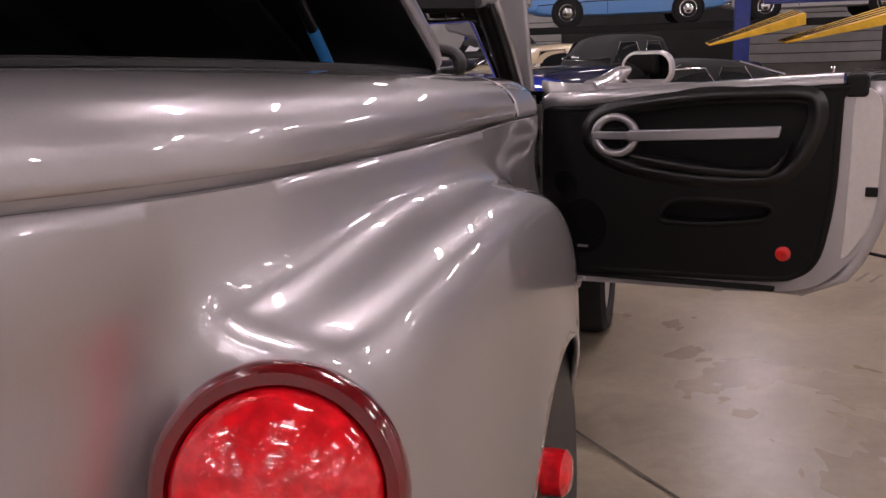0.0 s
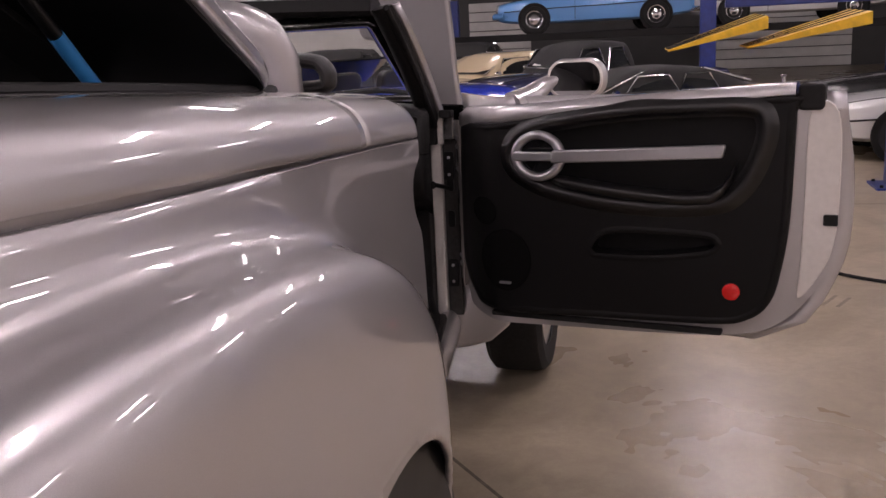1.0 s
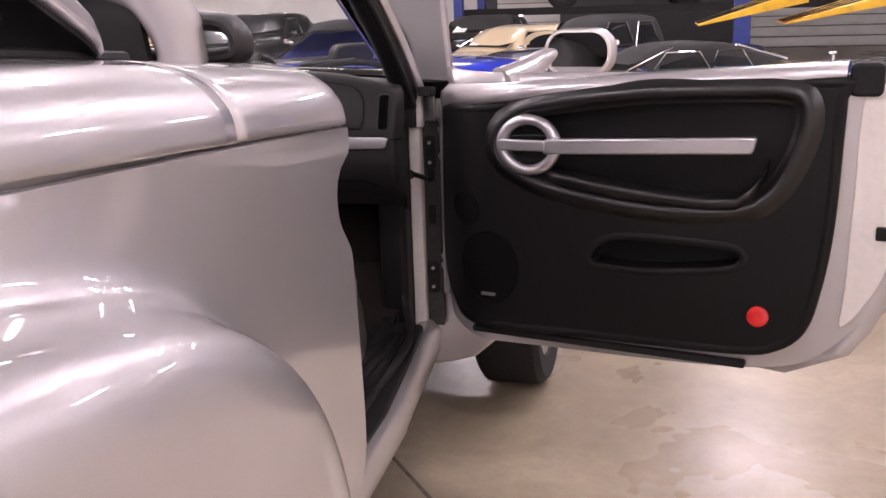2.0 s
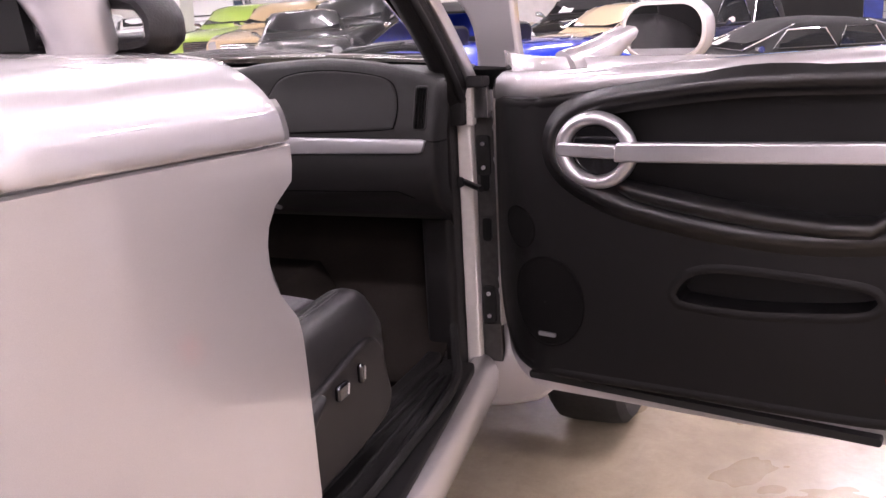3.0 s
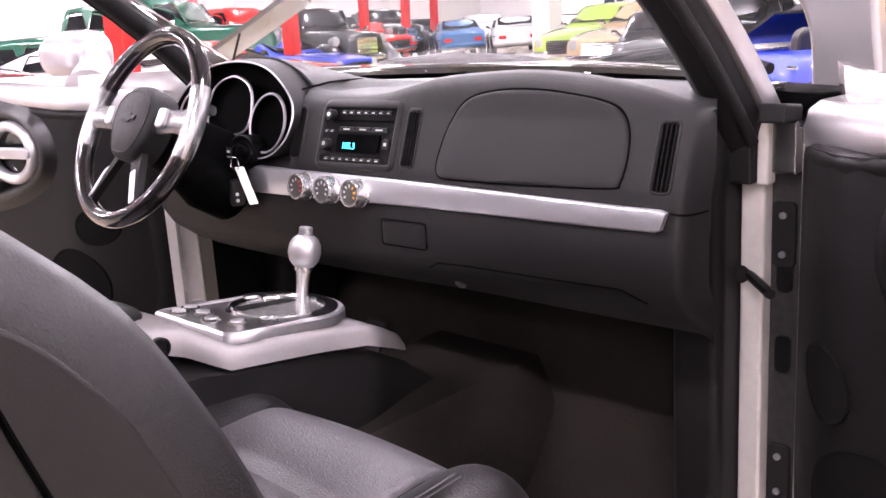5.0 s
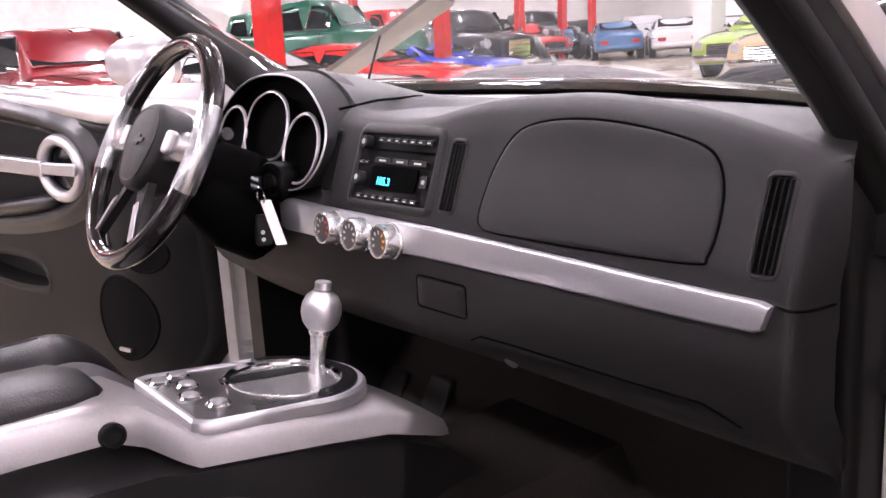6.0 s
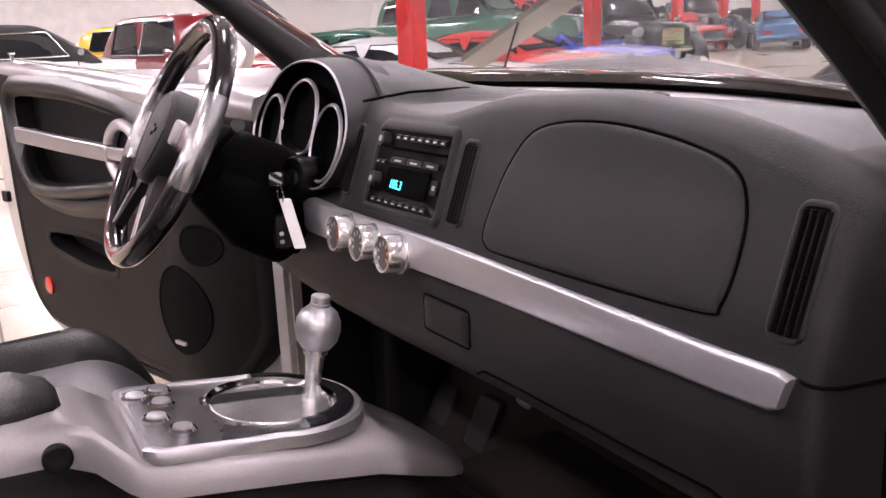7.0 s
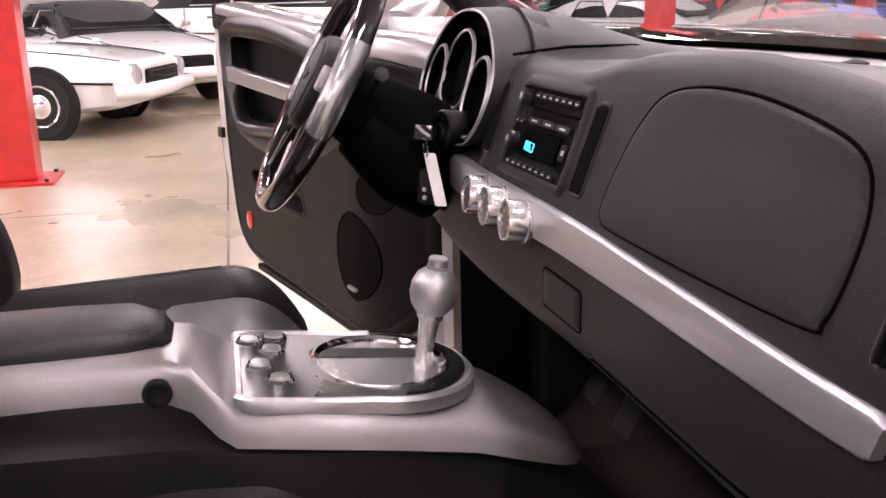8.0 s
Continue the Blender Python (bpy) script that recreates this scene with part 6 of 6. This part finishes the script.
def build_car(shape, paint_mat, label, x, y, turn, z=0.0, roof=None, open_top=False, size=1.0, card=False):
    """Nose at the local origin, the car running along +y behind it."""
    S = SHAPES[shape]
    car = thing("parked_car", label, "car")
    rows = []
    stations = spline([(a, b, c) for a, b, c, d in S["body"]], 3)
    shoulder = spline([(a, d, 0) for a, b, c, d in S["body"]], 3)
    for p, q in zip(stations, shoulder):
        w, lo, hi = p.y, p.z, q.y
        m = lo + (hi - lo) * 0.55
        rows.append([Vector((sx * w * k, p.x, zz)) for sx, k, zz in ((-1, 0.86, lo), (-1, 0.97, lo + 0.05), (-1, 1.0, m), (-1, 0.975, hi - 0.07), (-1, 0.90, hi - 0.012), (-1, 0.6, hi + 0.012), (0, 0, hi + 0.025), (1, 0.6, hi + 0.012), (1, 0.90, hi - 0.012), (1, 0.975, hi - 0.07), (1, 1.0, m), (1, 0.97, lo + 0.05), (1, 0.86, lo))])
    mesh("body", *loft(rows, around=True, caps=True), paint_mat, car, angle=50)
    bright = CHROME if shape != "coupe" or roof else RUBBER
    for s in (-1, 1):
        line = [Vector((s * (p.y + 0.004), p.x, p.z + (q.y - p.z) * 0.55)) for p, q in zip(stations, shoulder)][4:-4]
        mesh("side_moulding", *tube(line, 0.013, 6), bright, car)
        for t in (0.40, 0.62):
            p, q = stations[round(t * (len(stations) - 1))], shoulder[round(t * (len(stations) - 1))]
            cut = [(0.975, p.z + 0.07), (1.0, p.z + (q.y - p.z) * 0.55), (0.978, q.y - 0.07), (0.92, q.y - 0.02)]
            mesh("door_gap", *tube([Vector((s * p.y * k, p.x, z)) for k, z in cut], 0.007, 6), RUBBER, car)
        p, q = stations[round(0.58 * (len(stations) - 1))], shoulder[round(0.58 * (len(stations) - 1))]
        mesh("door_handle", *tube([Vector((s * (p.y * 0.985 + 0.02), p.x - 0.10, q.y - 0.13)), Vector((s * (p.y * 0.985 + 0.02), p.x + 0.06, q.y - 0.125))], 0.014, 6), CHROME, car)
    for k in (0.3, 0.62):
        hood = [(p, q) for p, q in zip(stations, shoulder) if 0.15 < p.x < S["cabin"][0][0] - 0.05]
        for s in (-1, 1):
            mesh("hood_gap", *tube([Vector((s * p.y * k * 1.2, p.x, q.y + 0.014 - 0.014 * k)) for p, q in hood], 0.006, 6), RUBBER if k > 0.5 else paint_mat, car)
    cab = S["cabin"]
    if not open_top:
        crow = []
        for p in spline(cab, 4):
            base = 0.5 * (cab[0][2] + cab[-1][2]) - 0.06
            crow.append([Vector((s * w, p.x, zz)) for s, w, zz in ((-1, p.y + 0.10, base), (-1, p.y + 0.02, base + (p.z - base) * 0.75), (-1, p.y - 0.05, p.z - 0.03), (-1, p.y * 0.5, p.z), (1, p.y * 0.5, p.z), (1, p.y - 0.05, p.z - 0.03), (1, p.y + 0.02, base + (p.z - base) * 0.75), (1, p.y + 0.10, base))])
        mesh("cabin", *loft(crow), roof or paint_mat, car, angle=60)
    base = 0.5 * (cab[0][2] + cab[-1][2]) + 0.03
    n = len(cab)
    top = cab[n // 2][2]
    f0, f1, b1, b0 = Vector(cab[0]), Vector(cab[1]), Vector(cab[-2]), Vector(cab[-1])
    glass_k = [("windscreen", f0, Vector(cab[2])), ("rear_window", b0, Vector(cab[-3]))]
    for nm, a, b in glass_k:
        if open_top and nm == "rear_window":
            continue
        d = -0.012 if nm == "windscreen" else 0.012
        p0, p1 = a.lerp(b, 0.14), a.lerp(b, 0.80)
        lift = Vector((0, d * 2.2, 0.028))
        vs = [Vector((-p0.y * 0.93, p0.x, p0.z)) + lift, Vector((p0.y * 0.93, p0.x, p0.z)) + lift, Vector((p1.y * 0.90, p1.x, p1.z + 0.0)) + lift, Vector((-p1.y * 0.90, p1.x, p1.z)) + lift]
        mesh(nm, vs + [v - lift * 0.5 for v in vs], [(0, 1, 2, 3), (4, 5, 6, 7), (0, 1, 5, 4), (1, 2, 6, 5), (2, 3, 7, 6), (3, 0, 4, 7)], DARKGLASS, car, flat=True)
        mesh("glass_trim", *tube([v + lift * 0.1 for v in vs], 0.014, 6, closed=True), bright, car)
        if nm == "windscreen" and card:
            o, ux, uy = vs[0], (vs[1] - vs[0]), (vs[3] - vs[0])
            for name_, a0, a1, b0, b1, mt_ in (("price_card", 0.12, 0.30, 0.10, 0.52, WHITEPLASTIC), ("sticker", 0.55, 0.66, 0.70, 0.92, REDMARK)):
                qs = [o + ux * a + uy * b_ + lift * 0.12 for a, b_ in ((a0, b0), (a1, b0), (a1, b1), (a0, b1))]
                mesh(name_, qs + [q_ + lift * 0.1 for q_ in qs], [(0, 1, 2, 3), (4, 5, 6, 7), (0, 1, 5, 4), (1, 2, 6, 5), (2, 3, 7, 6), (3, 0, 4, 7)], mt_, car, "plain card behind the windscreen", flat=True)
    if not open_top:
        ya, yb = cab[1][0] - 0.15, cab[-2][0] - 0.05
        for s in (-1, 1):
            for t0, t1 in ((0.02, 0.50), (0.56, 0.96)):
                u0, u1 = ya + (yb - ya) * t0, ya + (yb - ya) * t1
                w0 = cab[2][1] + 0.085
                vs = [Vector((s * (w0 + 0.012), u0 - 0.1 * (t0 < 0.1), base + 0.02)), Vector((s * (w0 + 0.012), u1 + 0.05, base + 0.02)), Vector((s * (w0 - 0.075), u1 - 0.06, top - 0.11)), Vector((s * (w0 - 0.075), u0 + 0.12, top - 0.11))]
                off = Vector((s * -0.015, 0, 0))
                mesh("window_trim", *tube([v - off * 0.6 for v in vs], 0.012, 6, closed=True), bright, car)
                mesh("side_window", vs + [v + off for v in vs], [(0, 1, 2, 3), (4, 5, 6, 7), (0, 1, 5, 4), (1, 2, 6, 5), (2, 3, 7, 6), (3, 0, 4, 7)], DARKGLASS, car, flat=True)
    else:
        for xx in (-0.38, 0.38):
            mesh("car_seat", *prism(rounded(xx - 0.24, 0.55, xx + 0.24, top - 0.18, 0.1), 2.55, 2.72, lambda u, w, v: (u, w + (v - 0.6) * 0.25, v)), LEATHER, car, bevel=0.03)
    L = S["L"]
    bw, by = S["body"][1][1], S["body"][1][2]
    hz = S["body"][1][3]
    for nm, yy, mt in (("front_bumper", -0.05, CHROME if shape in ("vintage", "truck", "sedan") else paint_mat), ("rear_bumper", L + 0.05, CHROME if shape in ("vintage", "truck", "sedan") else paint_mat)):
        sg = 1 if yy < 0 else -1
        mesh(nm, *tube([(-bw - 0.02, yy + sg * 0.22, by + 0.12), (-bw * 0.8, yy, by + 0.12), (0, yy - sg * 0.04, by + 0.12), (bw * 0.8, yy, by + 0.12), (bw + 0.02, yy + sg * 0.22, by + 0.12)], 0.075, 10), mt, car)
    mesh("grille", *prism(rounded(-bw * 0.55, by + 0.16, bw * 0.55, hz - 0.06, 0.04), -0.02, 0.05, lambda u, w, v: (u, w, v)), CHROME if shape in ("vintage", "truck") else BLACK, car)
    for k in range(5):
        zz = by + 0.19 + (hz - by - 0.28) * k / 4
        mesh("grille_bar", *tube([(-bw * 0.53, -0.028, zz), (0, -0.034, zz), (bw * 0.53, -0.028, zz)], 0.010, 6), CHROME if shape != "coupe" else RUBBER, car)
    for s in (-1, 1):
        mesh("wing_mirror", *tube([(s * (cab[1][1] + 0.12), cab[0][0] + 0.25, cab[0][2] + 0.03), (s * (cab[1][1] + 0.22), cab[0][0] + 0.24, cab[0][2] + 0.10), (s * (cab[1][1] + 0.30), cab[0][0] + 0.24, cab[0][2] + 0.11)], [0.015, 0.045, 0.04], 10), bright, car)
        hx = s * bw * (1.25 if shape == "vintage" else 0.78)
        m = facing((hx, 0.30 if shape == "vintage" else 0.02, hz - 0.10), (0, -1, 0))
        mesh("headlight", *lathe([(0.10, -0.14), (0.105, 0.0), (0.08, 0.03), (0.01, 0.045)], 20, m), HEADLIGHT, car)
        mesh("tail_light", *prism(rounded(s * bw * 0.72 - 0.13, by + 0.24, s * bw * 0.72 + 0.13, by + 0.36, 0.03), L - 0.03, L + 0.03, lambda u, w, v: (u, w, v)), TAILRED, car)
        if shape in ("vintage", "truck"):
            for c, r in ((S["axle"][0], 0.52), (S["axle"][1], 0.50)):
                fr = []
                for k in range(13):
                    a = math.pi * (k / 12)
                    yy, zz = c - math.cos(a) * r * 1.25, 0.34 + math.sin(a) * r * 0.95
                    fr.append([Vector((s * ww, yy, zz + dz)) for ww, dz in ((0.50, 0.02), (0.62, 0.06), (0.76, 0.05), (0.84, -0.02), (0.86, -0.12))])
                mesh("fender", *loft(fr), paint_mat, car, solid=0.02)
    for c in S["axle"]:
        for s in (-1, 1):
            w_ = max(S["body"][3][1], 0.82 if shape == "vintage" else 0)
            m = facing((s * (w_ - 0.10), c, S["wr"]), (s, 0, 0))
            if shape not in ("vintage",):
                mesh("wheel_arch", *lathe([(S["wr"] + 0.055, 0.06), (S["wr"] + 0.055, 0.112), (0.1, 0.113)], 28, m), RUBBER, car)
            ty = mesh("wheel", *lathe([(0.2, -0.09), (S["wr"] - 0.02, -0.09), (S["wr"], -0.06), (S["wr"], 0.09), (S["wr"] - 0.03, 0.125), (0.21, 0.122)], 28, m), TYRE, car)
            mesh("rim", *lathe([(0.212, 0.11), (0.20, 0.128), (0.17, 0.118), (0.07, 0.125), (0.05, 0.14), (0.005, 0.142)], 20, m), CHROME, ty)
    car.matrix_basis = pose(x, y, z, 0, 0, turn) @ Matrix.Scale(size, 4)
    return car


def at(az, dist, eye=(1.4, 0.0)):
    return eye[0] - dist * math.sin(radians(az)), eye[1] + dist * math.cos(radians(az))


def mid(az, dist, offset, length, eye=(1.07, 2.1)):
    """Place of the nose for a car whose middle lies at that bearing; offset 0 shows its nose, 180 its tail."""
    c = at(az, dist, eye)
    a = radians(az + offset)
    return (c[0] + math.sin(a) * length / 2, c[1] - math.cos(a) * length / 2)


E0 = (1.43, -0.25)
E1, E6, E7 = (1.46, 0.0), (1.07, 2.1), (1.07, 2.34)
CARS = [
    # shape, paint, label, place of the nose, turn, height, soft roof, open
    ("sedan", "cream", "cream vintage sedan with a rounded roof", (-2.57, 13.6), -40, 0, None, False, 0.80),
    ("truck", "navy", "dark blue vintage pickup with a black roof", (-0.94, 11.75), -50, 0, SOFTTOP, False, 0.76),
    ("coupe", "blue", "royal blue open roadster", (-3.97, 11.95), -130, 0, None, True),
    ("coupe", "black", "black convertible with its soft top up", (-0.62, 10.3), -62, 0, SOFTTOP, False, 0.78),
    ("coupe", "white", "white low sports coupe in the lift bay", at(-8.2, 11.0, E0), -88, 0, None, False, 0.8),
    ("coupe", "black", "black sports car in the lift bay", at(-7.5, 13.3, E0), -88, 0, SOFTTOP, False, 0.85),
    ("coupe", "skyblue", "light blue sports coupe raised on a lift", (-2.55, 22.9), -82, 1.38, None, False),
    ("sedan", "silver", "silver saloon raised on a lift", (1.9, 23.4), -82, 1.38, None, False, 0.9),
    ("coupe", "black", "black sports car with bright trim", (-4.25, 13.8), 5, 0, SOFTTOP, False),
    ("sedan", "black", "black vintage saloon by the grey wall", at(28.0, 16.5, E0), 28, 0, None, False, 0.88),
    ("coupe", "black", "black convertible by the grey wall", (-2.8, 17.2), 0, 0, SOFTTOP, False),
    ("sedan", "lime", "lime green classic coupe with chrome trim", at(36.8, 20.5, E6), 8, 0, None, False),
    ("sedan", "beige", "beige classic saloon beside the lime coupe", at(34.6, 17.6, E6), 6, 0, None, False),
    ("sedan", "black", "black classic saloon beside the beige one", at(30.5, 15.5, E6), 6, 0, None, False),
    ("wagon", "white", "white classic wagon with chrome bumpers", at(36.8, 27.0, E6), 20, 0, None, False),
    ("sedan", "silver", "silver classic saloon with chrome bumpers", at(33.0, 26.0, E6), 20, 0, None, False),
    ("coupe", "white", "white coupe parked with its tail towards the aisle", mid(39.7, 35.0, 184, 4.6), 39.7 + 184, 0, None, False),
    ("coupe", "teal", "blue coupe parked with its tail towards the aisle", mid(43.1, 36.0, 186, 4.6), 43.1 + 186, 0, None, False),
    ("sedan", "silver", "silver saloon parked behind the blue coupe", mid(41.6, 43.0, 190, 4.9), 41.6 + 190, 0, None, False),
    ("truck", "green", "dark green vintage pickup truck with chrome grille", mid(59.4, 22.0, 70, 4.8), 59.4 + 70, 0, None, False, 1.3),
    ("truck", "green", "green vintage truck with a tall cab", mid(62.6, 27.0, 60, 4.8), 62.6 + 60, 0, None, False, 1.3),
    ("coupe", "red", "red sports car with a black grille", mid(58.0, 17.5, 62, 4.6), 58.0 + 62, 0, None, False),
    ("coupe", "blue", "blue race car with a low nose", mid(54.3, 21.0, 48, 4.6), 54.3 + 48, 0, None, False),
    ("vintage", "black", "black vintage coupe with chrome headlights", mid(51.6, 24.0, 30, 4.6), 51.6 + 30, 0, None, False, 1.1),
    ("vintage", "navy", "dark blue vintage roadster with chrome headlights", mid(50.4, 29.0, 25, 4.6), 50.4 + 25, 0, None, True),
    ("sedan", "black", "black classic saloon with chrome trim", mid(53.2, 28.0, 40, 4.9), 53.2 + 40, 0, None, False),
    ("vintage", "black", "black vintage saloon beyond the roadster", mid(47.3, 39.0, 25, 4.6), 47.3 + 25, 0, None, False, 1.15),
    ("sedan", "black", "black classic saloon in the far row", mid(45.2, 44.0, 25, 4.9), 45.2 + 25, 0, None, False),
    ("sedan", "red", "red classic saloon with chrome trim", mid(48.4, 38.0, 30, 4.9), 48.4 + 30, 0, None, False),
    ("truck", "red", "red vintage truck in the back row", mid(55.8, 33.0, 45, 4.8), 55.8 + 45, 0, None, False, 1.3),
    ("coupe", "silver", "silver sports coupe beside the red post", mid(63.6, 15.0, 65, 4.6), 63.6 + 65, 0, None, False),
    ("sedan", "green", "green classic saloon behind the sports cars", mid(66.5, 21.0, 75, 4.9), 66.5 + 75, 0, None, False),
    ("sedan", "yellow", "yellow classic saloon behind the green one", mid(66.0, 30.0, 80, 4.9), 66.0 + 80, 0, None, False),
    ("wagon", "maroon", "maroon classic wagon with bright window trim", at(70.8, 12.5, E6), 100, 0, None, False),
    ("wagon", "yellow", "yellow box-shaped van with dark windows", mid(77.5, 24.0, 60, 4.7), 137, 0, None, False),
    ("sedan", "teal", "blue saloon parked behind the wagon", mid(73.5, 19.0, 75, 4.9), 148, 0, None, False),
    ("sedan", "white", "white classic convertible with its black top up", (-14.4, 6.2), 174, 0, SOFTTOP, False, 1.15),
    ("coupe", "white", "white sports coupe with black rubber side strip", (-10.6, 1.9), 118, 0, SOFTTOP, False),
    ("coupe", "white", "white low-nosed sports coupe by the red post", (-9.1, 1.75), 162, 0, None, False),
]
for shape, col_, label, (x, y), turn, z, roof, top, *size in CARS:
    build_car(shape, PAINTS[col_], label, x, y, turn, z, roof, top, *(size or (1.0,)), card="convertible" in label or "cream" in label or "navy" in col_)
# a raised hood leaning up behind the red car
h = thing("raised_hood", "raised grey engine hood of a parked car", "car hood")
a_, b_ = at(60.3, 9.0, (1.07, 2.1)), at(53.6, 9.0, (1.07, 2.1))
vs = [Vector((*a_, 1.02)), Vector((*b_, 1.66)), Vector((b_[0] - 0.35, b_[1] + 0.5, 1.58)), Vector((a_[0] - 0.5, a_[1] + 0.5, 0.92))]
mesh("panel", vs + [v + Vector((0.02, -0.02, 0.05)) for v in vs], [(0, 1, 2, 3), (4, 5, 6, 7), (0, 1, 5, 4), (1, 2, 6, 5), (2, 3, 7, 6), (3, 0, 4, 7)], PAINTS["grey"], h, flat=True)
mesh("prop_rod", *tube([vs[0].lerp(vs[1], 0.5), Vector((vs[0].x - 0.2, vs[0].y + 0.2, 0.0))], 0.012, 8), RUBBER, h)
